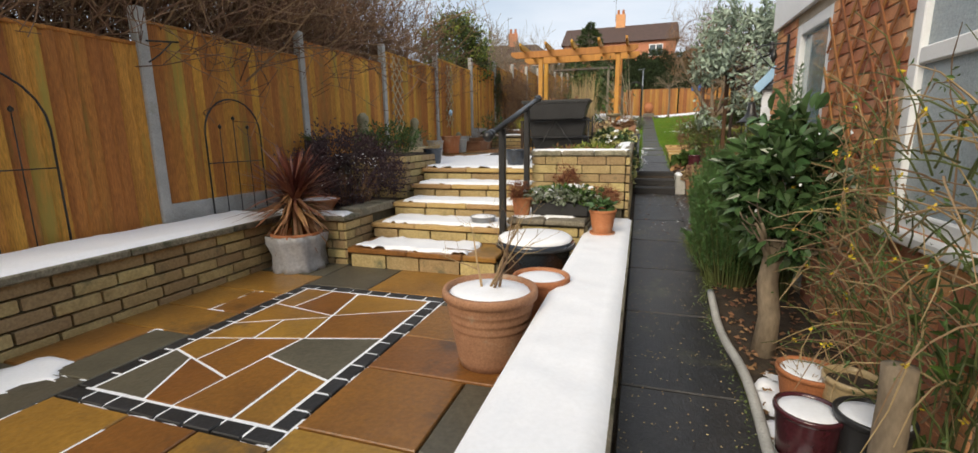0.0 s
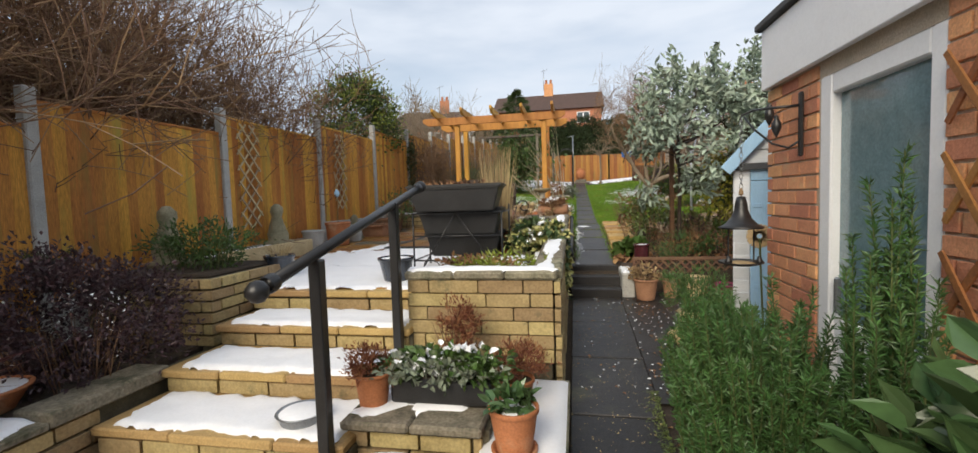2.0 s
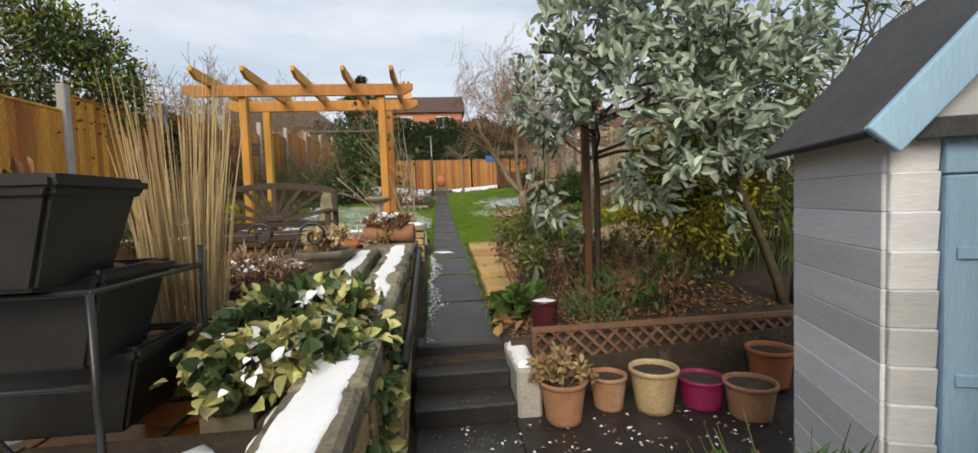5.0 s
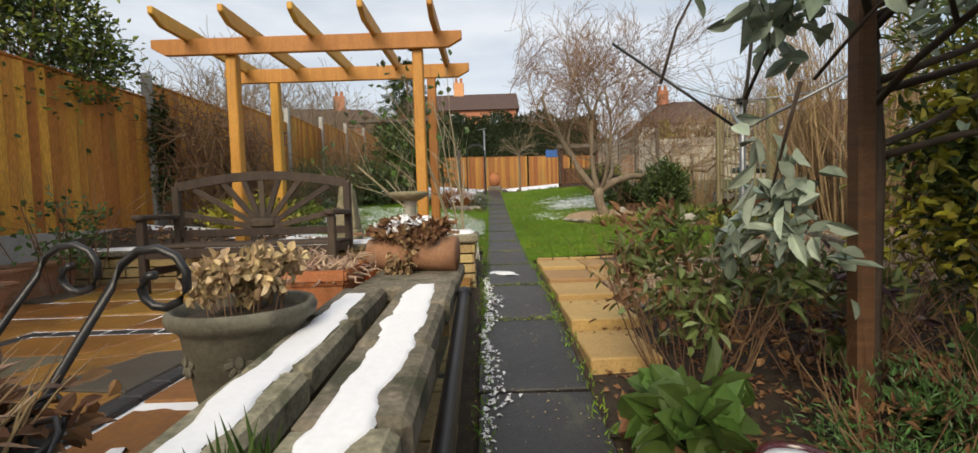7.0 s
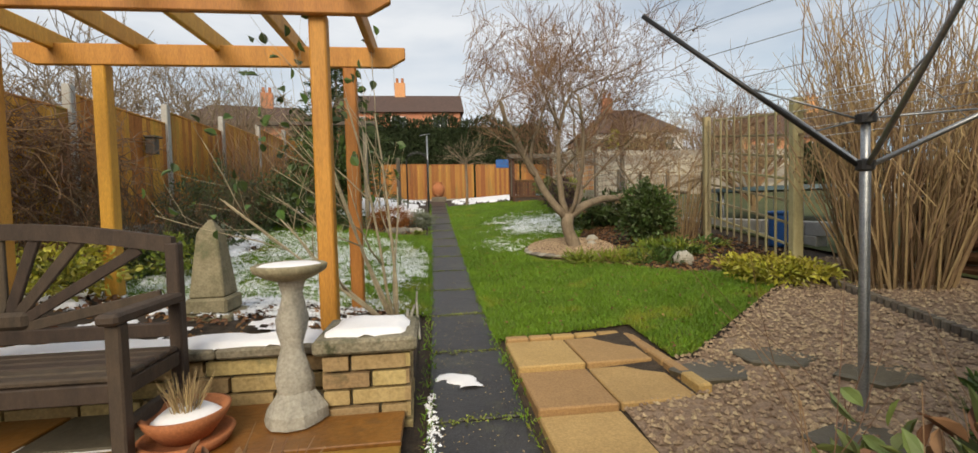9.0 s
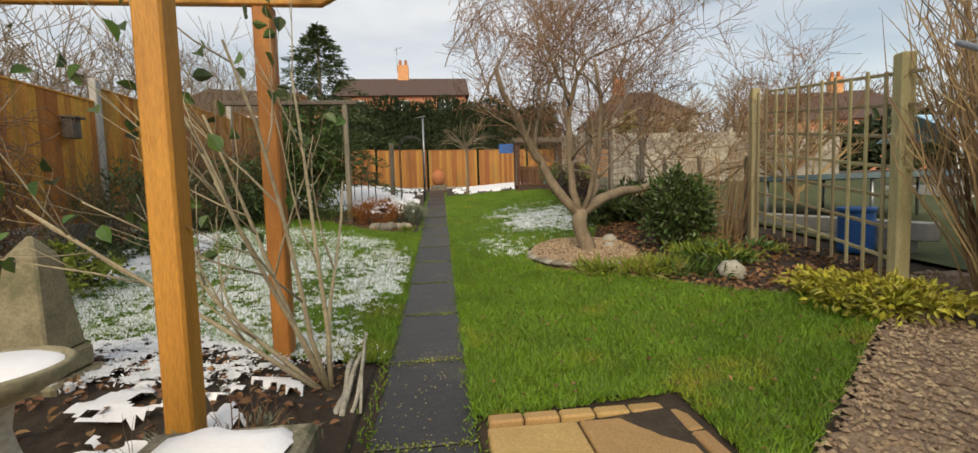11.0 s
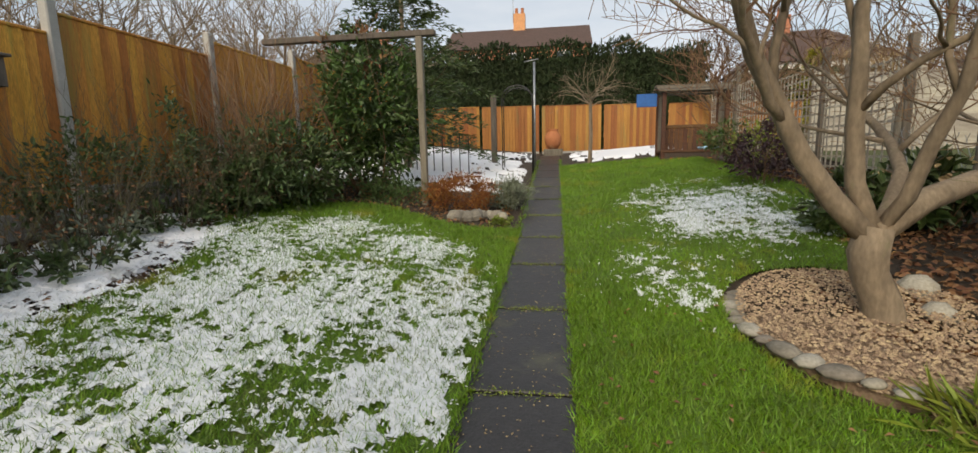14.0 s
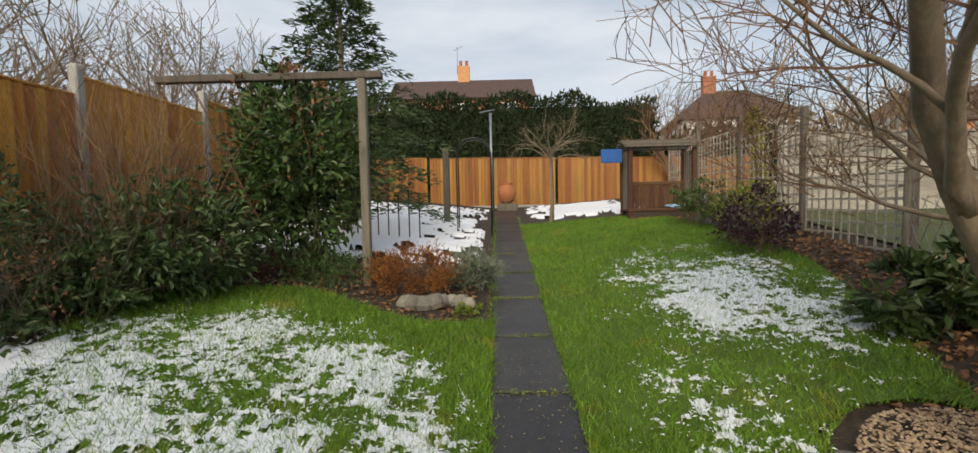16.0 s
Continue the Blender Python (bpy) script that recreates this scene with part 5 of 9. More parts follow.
def trough(x, y, z, w, d, h, material, label, name="trough", taper=0.85):
    t = thing(name, at(x, y, z), label, "planter", "terrace troughs")
    bm = bmesh.new()
    rings = []
    for zz, s, dd in ((0, taper, 1), (h * 0.86, 1, 1), (h * 0.86, 1.05, 1.08), (h, 1.05, 1.08), (h, 0.97, 0.9), (h * 0.85, 0.95, 0.86)):
        rings.append([bm.verts.new((sx * w / 2 * s, sy * d / 2 * s * dd, zz)) for sx, sy in ((-1, -1), (1, -1), (1, 1), (-1, 1))])
    bm.faces.new(rings[0][::-1])
    bm.faces.new(rings[-1])
    for a, b in zip(rings, rings[1:]):
        for i in range(4):
            j = (i + 1) % 4
            bm.faces.new((a[i], a[j], b[j], b[i]))
    bmesh.ops.bevel(bm, geom=bm.edges[:], offset=0.012, segments=2, affect="EDGES")
    part("body", bm, material, t)
    part("soil", B(-w * 0.47, w * 0.47, -d * 0.42, d * 0.42, h * 0.84, h * 0.90, 0.01), SOIL, t)
    return t


for z, y, w in ((1.74, 7.52, 1.04), (1.47, 7.72, 0.96), (1.19, 7.9, 0.9)):
    tr = trough(-1.32, y, z - 0.0, w, 0.34, 0.30, BLACK_PLASTIC, "black plastic trough of withered plants on the stand")
    foliage("dead_leaves", nr, 120, (w * 0.46, 0.13, 0.03), 0.06, 0.03, DRY_LEAF, tr, (0, 0, 0.29), 24, 0.3, 0.3)
gp = pot("grass_pot", -0.98, 8.28, 1.05, 0.24, 0.42, TERRACOTTA, "square terracotta pot of tall dry ornamental grass", 0.78)
sprigs(gp, rp, 170, 0.15, 1.05, 0.15, STRAW, 0.36, 0.004, "dry_grass", "tall pale dry grass stems")
wf = thing("wooden_bed", at(0, 0, 0), "low timber-edged bed with snow beside the fence", "raised bed")
part("board", B(-4.30, -4.24, 7.3, 9.3, 1.0, 1.30, 0.01), TRELLIS_WOOD, wf)
part("board", B(-4.66, -4.30, 9.24, 9.30, 1.0, 1.30, 0.01), TRELLIS_WOOD, wf)
part("soil", B(-4.66, -4.30, 7.2, 9.23, 1.0, 1.26), SOIL, wf)
snow_sheet("snow", -4.64, -4.32, 7.3, 9.2, 1.262, 0.02, 0.1, wf, "patchy snow", 61, patch=0.15)


def figure(x, y, z, h, label):
    s = part("garden_statue", lathe([(0, 0), (0.34 * h, 0), (0.34 * h, 0.07 * h), (0.22 * h, 0.1 * h), (0.24 * h, 0.25 * h), (0.17 * h, 0.5 * h), (0.11 * h, 0.68 * h), (0.15 * h, 0.8 * h), (0.14 * h, 0.9 * h), (0.06 * h, 0.99 * h), (0, h)], 14, wob=0.12), STONE, smooth=True, m=at(x, y, z))
    return tagged(s, label, "statue", "garden statues")


figure(-4.48, 8.75, 1.27, 0.62, "small weathered stone animal figure beside the fence")
figure(-4.42, 6.75, 1.24, 0.66, "small weathered stone figure behind green leaves")
figure(-4.55, 11.4, 1.12, 0.5, "small weathered stone figure among pots")
pot("grey_pot", -4.42, 9.62, 1.09, 0.19, 0.33, CONCRETE, "pale grey pot with a dark rim by the fence", 0.78)
tp = pot("leaning_terracotta_pot", -4.30, 10.25, 1.10, 0.23, 0.42, TERRACOTTA, "tilted orange terracotta pot with a bare stem", 0.8)
tube("stem", [(0, 0, 0.35), (0.03, 0, 0.9), (-0.05, 0.05, 1.35)], 0.008, TAN_TWIG, tp)
part("bird_ornament", lathe([(0, -0.08), (0.04, -0.05), (0.05, 0), (0.03, 0.05), (0, 0.08)], 10, c=(0.02, -0.02, 0.95)), SHED_BLUE, tp, "pale blue bird ornament", True)
pot("grey_pot", -4.3, 10.85, 1.11, 0.18, 0.32, CONCRETE, "grey-green pot beside the terracotta pot", 0.8)
tt = trough(-4.25, 12.0, 1.12, 0.5, 0.9, 0.26, OLD_TERRACOTTA, "long terracotta trough of bare plants by the fence")
sprigs(tt, rp, 50, 0.25, 0.3, 0.15, TWIG, 0.2, 0.003)
lt = trough(-4.45, 12.95, 1.13, 0.45, 0.8, 0.34, OLD_TERRACOTTA, "terracotta trough against the fence")
hang = pot("hanging_pot", -4.5, 5.62, 1.18, 0.16, 0.28, BLACK_METAL, "black ribbed hanging pot of dark grass on the fence post", 0.55, bulge=0.2)
sprigs(hang, rp, 90, 0.12, 0.12, 0.22, GREEN_STEM, 0.26, 0.004)
# wide urn by the planter
urn = thing("flowered_urn", at(-0.86, 10.28, 1.10) @ Matrix.Diagonal((0.74, 0.74, 0.98, 1)), "grey-green urn with flower relief and dried hydrangea heads", "urn")
part("body", lathe([(0, 0), (0.20, 0), (0.21, 0.06), (0.245, 0.2), (0.25, 0.23), (0.262, 0.24), (0.285, 0.38), (0.30, 0.40), (0.34, 0.42), (0.35, 0.45), (0.335, 0.475), (0.31, 0.47), (0.29, 0.42)], 36), URN_CLAY, urn, smooth=True)
part("soil", lathe([(0.295, 0.43), (0, 0.45)], 24), SOIL, urn)
for k in range(6):
    a = k * math.pi / 3 - 1.2
    bm = lathe([(0, 0.02), (0.02, 0.02), (0.02, 0.0)], 10)
    for q in range(9):
        b = q * 2 * math.pi / 9
        box(bm, 0.022, 0.065, -0.011, 0.011, 0.0, 0.012, 0.004, m=Matrix.Rotation(b, 4, "Z"))
    part("rosette", bm, URN_CLAY, urn, "carved flower rosette", m=pose(0, 0, 0, 0, 0, math.degrees(a)) @ pose(K * 0.262, 0, K * 0.30, 0, 90 - 8, 0))
for k in range(9):
    a = k * 2.4
    q = 0.05 + 0.022 * k
    foliage("dry_flower_head", nr, 90, (0.07, 0.07, 0.06), 0.045, 0.04, CREAM_PETAL if k % 3 else STRAW, urn, (q * math.cos(a), q * math.sin(a), 0.55 + 0.03 * (k % 3)), 10, 0.4, 0.1, "dried papery hydrangea head")
sprigs(urn, rp, 30, 0.2, 0.2, 0.1, TWIG, 0.42, 0.003)
# square terracotta planter
sq = trough(-0.93, 11.15, 1.13, 0.49, 0.43, 0.46, TERRACOTTA, "tall square terracotta planter of withered stems", "square_planter", 0.75)
runs = []
for i in range(230):
    p = Vector((rp.uniform(-0.22, 0.22), rp.uniform(-0.18, 0.18), 0.40))
    d = Vector((rp.uniform(-1, 1), rp.uniform(-1, 1), rp.uniform(0.4, 1.6))).normalized()
    pts = [p]
    for k in range(5):
        d = (d + Vector((rp.uniform(-0.8, 0.8), rp.uniform(-0.8, 0.8), rp.uniform(-0.75, 0.35)))).normalized()
        pts.append(pts[-1] + d * 0.042)
        pts[-1].z = max(pts[-1].z, 0.40)
    runs.append((pts, [0.008, 0.008, 0.007, 0.006, 0.004, 0.002]))
solid("stem_mass", *tubes(runs, 5), PINK_STEM, sq, "limp pinkish withered stems")
# log planter on the pier
lg = thing("log_planter", at(-0.42, 11.50, 1.50, 0, 0, -8) @ Matrix.Scale(0.98, 4), "split-log planter trailing dry brown ivy", "planter")
bm = lathe([(0, -0.29), (0.10, -0.29), (0.112, -0.1), (0.108, 0.1), (0.115, 0.29), (0, 0.29)], 18, wob=0.04)
bmesh.ops.rotate(bm, matrix=Matrix.Rotation(radians(90), 3, "Y"), verts=bm.verts)
bmesh.ops.translate(bm, vec=(0, 0, 0.11), verts=bm.verts)
part("log", bm, OLD_TERRACOTTA, lg, "reddish bark-ridged log", True)
foliage("dry_foliage", nr, 900, (0.28, 0.15, 0.07), 0.05, 0.03, DRY_LEAF, lg, (0, 0, 0.25), 40, 0.3, 0.3)
foliage("snow", nr, 90, (0.22, 0.10, 0.03), 0.05, 0.04, SNOW, lg, (0, -0.02, 0.30), 16, 0.25, 0.1, "snow on the dry leaves")
foliage("trailing_ivy", nr, 160, (0.09, 0.06, 0.16), 0.045, 0.035, TAN_TWIG, lg, (-0.05, -0.14, 0.08), 14, 0.35, -0.4)
sprigs(lg, rp, 60, 0.2, 0.14, 0.2, TWIG, 0.18, 0.003)
# wrought-iron basket planter with scrolls
ib = thing("iron_planter", at(-1.12, 9.25, 1.09), "black wrought-iron scrolled planter of withered plants", "planter")
part("liner", lathe([(0, 0.12), (0.2, 0.12), (0.36, 0.36), (0.38, 0.38), (0.33, 0.36), (0, 0.34)], 24), BLACK_PLASTIC, ib, smooth=True)
for k in range(14):
    a = k * 2 * math.pi / 14
    tube("loop", [((0.30 + 0.09 * math.sin(b)) * math.cos(a) - 0.06 * math.cos(b) * math.sin(a), (0.30 + 0.09 * math.sin(b)) * math.sin(a) + 0.06 * math.cos(b) * math.cos(a), 0.31 + 0.11 * math.sin(b + 0.6)) for b in (2 * math.pi * i / 12 for i in range(13))], 0.006, BLACK_METAL, ib, sides=5)
for s, off in ((-1, 0.0), (1, 0.25)):
    gx0, gy0 = (-0.40, 0.37) if s < 0 else (0.09, 0.07)
    pts = [(gx0, gy0, 0.02)]
    pts += [(gx0 + 0.022 * i, gy0 + 0.085 * i, 0.125 * i) for i in range(1, 6)]
    c = Vector((gx0 + 0.225, gy0 + 0.44, 0.63))
    pts += [(c.x - 0.115 * (1 - i * 0.055) * math.cos(i * 0.55), c.y, c.z + 0.115 * (1 - i * 0.055) * math.sin(i * 0.55)) for i in range(1, 15)]
    tube("scroll", pts, 0.012, BLACK_METAL, ib, "curled iron handle", 8)
foliage("withered_leaves", nr, 900, (0.42, 0.38, 0.13), 0.06, 0.032, DRY_LEAF, ib, (0, 0, 0.38), 50, 0.28, 0.1)
foliage("withered_stalk", nr, 500, (0.38, 0.34, 0.08), 0.10, 0.010, PINK_STEM, ib, (0, 0, 0.46), 40, 0.3, 0.3)
foliage("snow", nr, 260, (0.34, 0.30, 0.04), 0.032, 0.026, SNOW, ib, (0, 0, 0.47), 22, 0.22, 0.1, "snow on the dead leaves")
sprigs(ib, rp, 120, 0.3, 0.2, 0.22, TAN_TWIG, 0.34, 0.003)
# bench
bn = thing("garden_bench", at(0, 0, 0), "dark weathered wooden bench with a sunburst back", "bench")
BX0, BX1 = -3.22, -1.42
for x in (BX0, BX1):
    part("back_leg", B(x - 0.035, x + 0.035, 13.40, 13.47, 1.16, 2.2, 0.008), DARK_WOOD, bn)
    part("front_leg", B(x - 0.035, x + 0.035, 12.88, 12.95, 1.15, 1.86, 0.008), DARK_WOOD, bn)
    part("arm_rest", B(x - 0.05, x + 0.05, 12.84, 13.42, 1.86, 1.915, 0.015), DARK_WOOD, bn)
    part("side_rail", B(x - 0.02, x + 0.02, 12.95, 13.40, 1.32, 1.39, 0.006), DARK_WOOD, bn)
    part("seat_rail", B(x - 0.02, x + 0.02, 12.95, 13.40, 1.50, 1.58, 0.006), DARK_WOOD, bn)
part("front_rail", B(BX0, BX1, 12.89, 12.93, 1.49, 1.58, 0.006), DARK_WOOD, bn)
part("back_rail", B(BX0, BX1, 13.41, 13.46, 1.66, 1.74, 0.006), DARK_WOOD, bn)
for i in range(5):
    part("seat_slat", B(BX0 - 0.02, BX1 + 0.02, 12.90 + 0.10 * i, 12.985 + 0.10 * i, 1.585, 1.615, 0.008), DARK_WOOD, bn)
xc = (BX0 + BX1) / 2
top = [(BX0 + (BX1 - BX0) * i / 12, 13.44, 2.19 + 0.10 * math.sin(math.pi * i / 12)) for i in range(13)]
bm = bmesh.new()
rings = [[bm.verts.new((x, y, z + dz)) for y, dz in ((13.41, -0.045), (13.46, -0.045), (13.46, 0.045), (13.41, 0.045))] for x, _, z in top]
for ra_, rb_ in zip(rings, rings[1:]):
    for q in range(4):
        bm.faces.new((ra_[q], ra_[(q + 1) % 4], rb_[(q + 1) % 4], rb_[q]))
bm.faces.new(rings[0][::-1])
bm.faces.new(rings[-1])
bmesh.ops.recalc_face_normals(bm, faces=bm.faces)
part("top_rail", bm, DARK_WOOD, bn)
for i in range(9):
    a = radians(12 + 19.5 * i)
    r = min(0.86 / max(abs(math.cos(a)), 1e-3), (0.44 + 0.08 * math.sin(a)) / max(math.sin(a), 1e-3), 0.84)
    mm = Matrix.Translation((xc, 13.435, 1.73)) @ Matrix.Rotation(-a, 4, "Y")
    part("ray_slat", B(0.10, r, -0.012, 0.012, -0.03, 0.03, 0.005, m=mm), DARK_WOOD, bn)
part("sun_boss", B(xc - 0.14, xc + 0.14, 13.40, 13.46, 1.735, 1.85, 0.03), DARK_WOOD, bn)
# bird bath, bowl, obelisk
bb = thing("bird_bath", at(-0.75, 13.32, 1.17) @ Matrix.Diagonal((0.95, 0.95, 0.91, 1)), "weathered stone bird bath on a twisted pedestal with snow", "bird bath")
part("base", lathe([(0, 0), (0.19, 0), (0.18, 0.07), (0.12, 0.16), (0.09, 0.20)], 12, wob=0.10), PALE_STONE, bb, "rough rock base")
part("pedestal", lathe([(0.10, 0.18), (0.105, 0.26), (0.08, 0.38), (0.062, 0.46), (0.08, 0.55), (0.09, 0.63), (0.07, 0.72), (0.058, 0.80), (0.075, 0.88), (0.10, 0.90)], 16, wob=0.18), PALE_STONE, bb, "carved pale stone pedestal", True)
part("basin", lathe([(0.10, 0.885), (0.14, 0.90), (0.205, 0.94), (0.215, 0.975), (0.20, 0.985), (0.19, 0.97), (0.1, 0.955), (0, 0.95)], 30), STONE, bb, smooth=True)
part("snow", lathe([(0.185, 0.972), (0.16, 0.985), (0, 0.99)], 24), SNOW, bb, "snow in the basin", True)
bo = thing("terracotta_bowl", at(-1.24, 13.12, 1.17), "shallow terracotta bowl on a saucer with snow and dry grass", "plant pot")
part("saucer", lathe([(0, 0), (0.20, 0), (0.225, 0.05), (0.20, 0.055), (0.18, 0.03), (0, 0.03)], 28), TERRACOTTA, bo, smooth=True)
part("bowl", lathe([(0, 0.04), (0.12, 0.04), (0.19, 0.13), (0.21, 0.18), (0.19, 0.18), (0.16, 0.14), (0, 0.13)], 28), TERRACOTTA, bo, smooth=True)
sprigs(bo, rp, 90, 0.05, 0.22, 0.12, STRAW, 0.13, 0.003)
part("snow", lathe([(0.16, 0.145), (0.12, 0.175), (0, 0.18)], 16, wob=0.1), SNOW, bo, "patch of snow", True)
ob_ = thing("stone_obelisk", at(-1.87, 14.9, 1.40), "mossy stone garden obelisk on a stepped base", "obelisk")
part("base", B(-0.21, 0.21, -0.21, 0.21, -0.1, 0.10, 0.02), STONE, ob_)
part("plinth", B(-0.17, 0.17, -0.17, 0.17, 0.102, 0.24, 0.02), STONE, ob_)
bm = bmesh.new()
q0 = [bm.verts.new((sx * 0.145, sy * 0.145, 0.242)) for sx, sy in ((-1, -1), (1, -1), (1, 1), (-1, 1))]
q1 = [bm.verts.new((sx * 0.085, sy * 0.085, 0.80)) for sx, sy in ((-1, -1), (1, -1), (1, 1), (-1, 1))]
tp_ = bm.verts.new((0, 0, 0.93))
bm.faces.new(q0[::-1])
for i in range(4):
    bm.faces.new((q0[i], q0[(i + 1) % 4], q1[(i + 1) % 4], q1[i]))
    bm.faces.new((q1[i], q1[(i + 1) % 4], tp_))
bmesh.ops.bevel(bm, geom=bm.edges[:], offset=0.012, segments=1, affect="EDGES")
part("needle", bm, STONE, ob_)
# pots in the yard
yp = pot("terracotta_pot", 0.98, 9.25, 0.355, 0.17, 0.30, OLD_TERRACOTTA, "old terracotta pot of shrivelled leaves in the yard", 0.72, group="yard pots")
foliage("dry_leaves", nr, 220, (0.22, 0.18, 0.12), 0.07, 0.035, TAN_TWIG, yp, (0, 0, 0.36), 20, 0.3, 0.3)
pot("terracotta_pot", 1.36, 9.38, 0.355, 0.14, 0.26, OLD_TERRACOTTA, "pale terracotta pot against the low trellis", 0.75, group="yard pots")
pot("cream_pot", 1.68, 9.30, 0.355, 0.18, 0.32, CREAM_GLAZE, "cream glazed pot with a black inner pot", 0.72, group="yard pots")
pot("pink_pot", 2.05, 9.3, 0.355, 0.17, 0.22, PINK, "magenta plastic pot in the yard", 0.8, group="yard pots")
pot("terracotta_pot", 2.3, 9.1, 0.345, 0.18, 0.25, OLD_TERRACOTTA, "terracotta pot of small green shoots", 0.75, group="yard pots")
pot("terracotta_pot", 2.72, 9.45, 0.40, 0.18, 0.30, TERRACOTTA, "bright terracotta pot near the trellis", 0.72, group="yard pots")
fp = thing("strawberry_planter", at(1.2, 7.35, 0.25), "cream pedestal planter with side pockets and a rosemary plant", "plant pot")
part("body", lathe([(0, 0), (0.14, 0), (0.17, 0.03), (0.25, 0.10), (0.265, 0.15), (0.22, 0.20), (0.15, 0.225), (0.145, 0.26), (0.165, 0.36), (0.18, 0.41), (0.165, 0.42), (0.14, 0.40), (0, 0.38)], 28, wob=0.02), CREAM_GLAZE, fp, smooth=True)
for k in range(5):
    a = k * 1.2566 - 2.0
    part("pocket", lathe([(0.055, 0), (0.06, 0.012), (0.045, 0.02), (0, 0.012)], 14), SNOW if k % 2 else CREAM_GLAZE, fp, "side pocket of the planter", m=pose(K * 0.225 * math.cos(a), K * 0.225 * math.sin(a), K * 0.185, 0, 0, math.degrees(a)) @ pose(0, 0, 0, 0, 38, 0))
foliage("rosemary", nr, 1600, (0.34, 0.3, 0.28), 0.055, 0.009, ROSEMARY_LEAF, fp, (0, 0, 0.62), 46, 0.22, 1.0)
sprigs(fp, rp, 40, 0.12, 0.5, 0.3, GREEN_STEM, 0.38, 0.005)
mp_ = pot("maroon_pot", 1.02, 9.95, 0.78, 0.125, 0.30, MAROON, "tall maroon glazed pot with a snowy rim", 0.85, snow=True, group="yard pots")
# pots by the house
n1 = pot("terracotta_pot", 0.92, 2.62, -0.02, 0.16, 0.24, TERRACOTTA, "terracotta pot of dead twigs and snow by the path", 0.7, group="house pots", snow=True)
sprigs(n1, rp, 40, 0.1, 0.1, 0.12, TAN_TWIG, 0.2, 0.003)
pot("black_pot", 0.80, 2.22, -0.03, 0.145, 0.24, MAROON, "dark pot topped with snow", 0.8, group="house pots", snow=True)
pot("black_pot", 1.03, 2.17, -0.03, 0.15, 0.28, BLACK_PLASTIC, "dark patterned pot topped with snow", 0.8, group="house pots", snow=True)
pot("yellow_tub", 1.06, 2.48, -0.03, 0.13, 0.30, CREAM_GLAZE, "yellow-green plastic tub behind the pots", 0.85, group="house pots")
sp = part("sawn_stump", lathe([(0.075, 0), (0.06, 0.1), (0.055, 0.5), (0.058, 0.64), (0, 0.645)], 16, wob=0.05), BARK, smooth=True, m=at(0.98, 1.93, -0.05))
tagged(sp, "sawn-off grey tree stump among the pots", "tree stump")
pb = thing("path_edging", at(0, 0, 0), "pale warped plastic edging strip beside the path", "edging")
tube("strip", [(0.64 + 0.02 * math.sin(3 * y), y, 0.03 + 0.05 * (y - 3) + 0.02 * math.sin(5 * y)) for y in (1.2 + 0.12 * i for i in range(26))], 0.03, CONCRETE, pb)
snow_sheet("snow_by_path", 0.68, 0.95, 1.2, 3.0, 0.0, 0.03, 0.2, None, "patchy snow on the soil by the path", 71, 0.04, patch=0.25, floor=lambda x, y: ground(x, y) + 0.015)
# iron arches leaning on the fence
for y0, w, zt_ in ((1.55, 0.95, 2.05), (3.95, 0.8, 1.95)):
    ar = thing("iron_trellis", at(-4.66, y0, 0.62), "thin black iron garden arch leaning on the fence", "trellis", "iron trellises")
    h = zt_ - 0.62
    arch = [(0, 0, 0)] + [(0, w / 2 - w / 2 * math.cos(math.pi * i / 12), h - w / 2 + w / 2 * math.sin(math.pi * i / 12)) for i in range(13)] + [(0, w, 0)]
    tube("frame", arch, 0.010, BLACK_METAL, ar, sides=6)
    for k in range(1, 4):
        tube("bar", [(0.0, w * k / 4, 0), (0.0, w * k / 4, h - 0.25 - 0.1 * abs(k - 2))], 0.005, BLACK_METAL, ar, sides=5)
        part("finial", lathe([(0, -0.03), (0.02, -0.01), (0.02, 0.01), (0, 0.03)], 8, c=(0.0, w * k / 4, h - 0.22 - 0.1 * abs(k - 2))), BLACK_METAL, ar)
    tube("cross_bar", [(0, 0, h * 0.45), (0, w, h * 0.45)], 0.006, BLACK_METAL, ar, sides=5)
bk = thing("hanging_bracket", at(-4.66, 3.42, 2.44), "black iron hanging-basket bracket on the post", "bracket")
tube("arm", [(0, 0, 0), (0.03, 0.32, 0.04)], 0.009, BLACK_METAL, bk)
tube("brace", [(0, 0, -0.2), (0.02, 0.1, -0.12), (0.03, 0.24, 0.02)], 0.007, BLACK_METAL, bk)
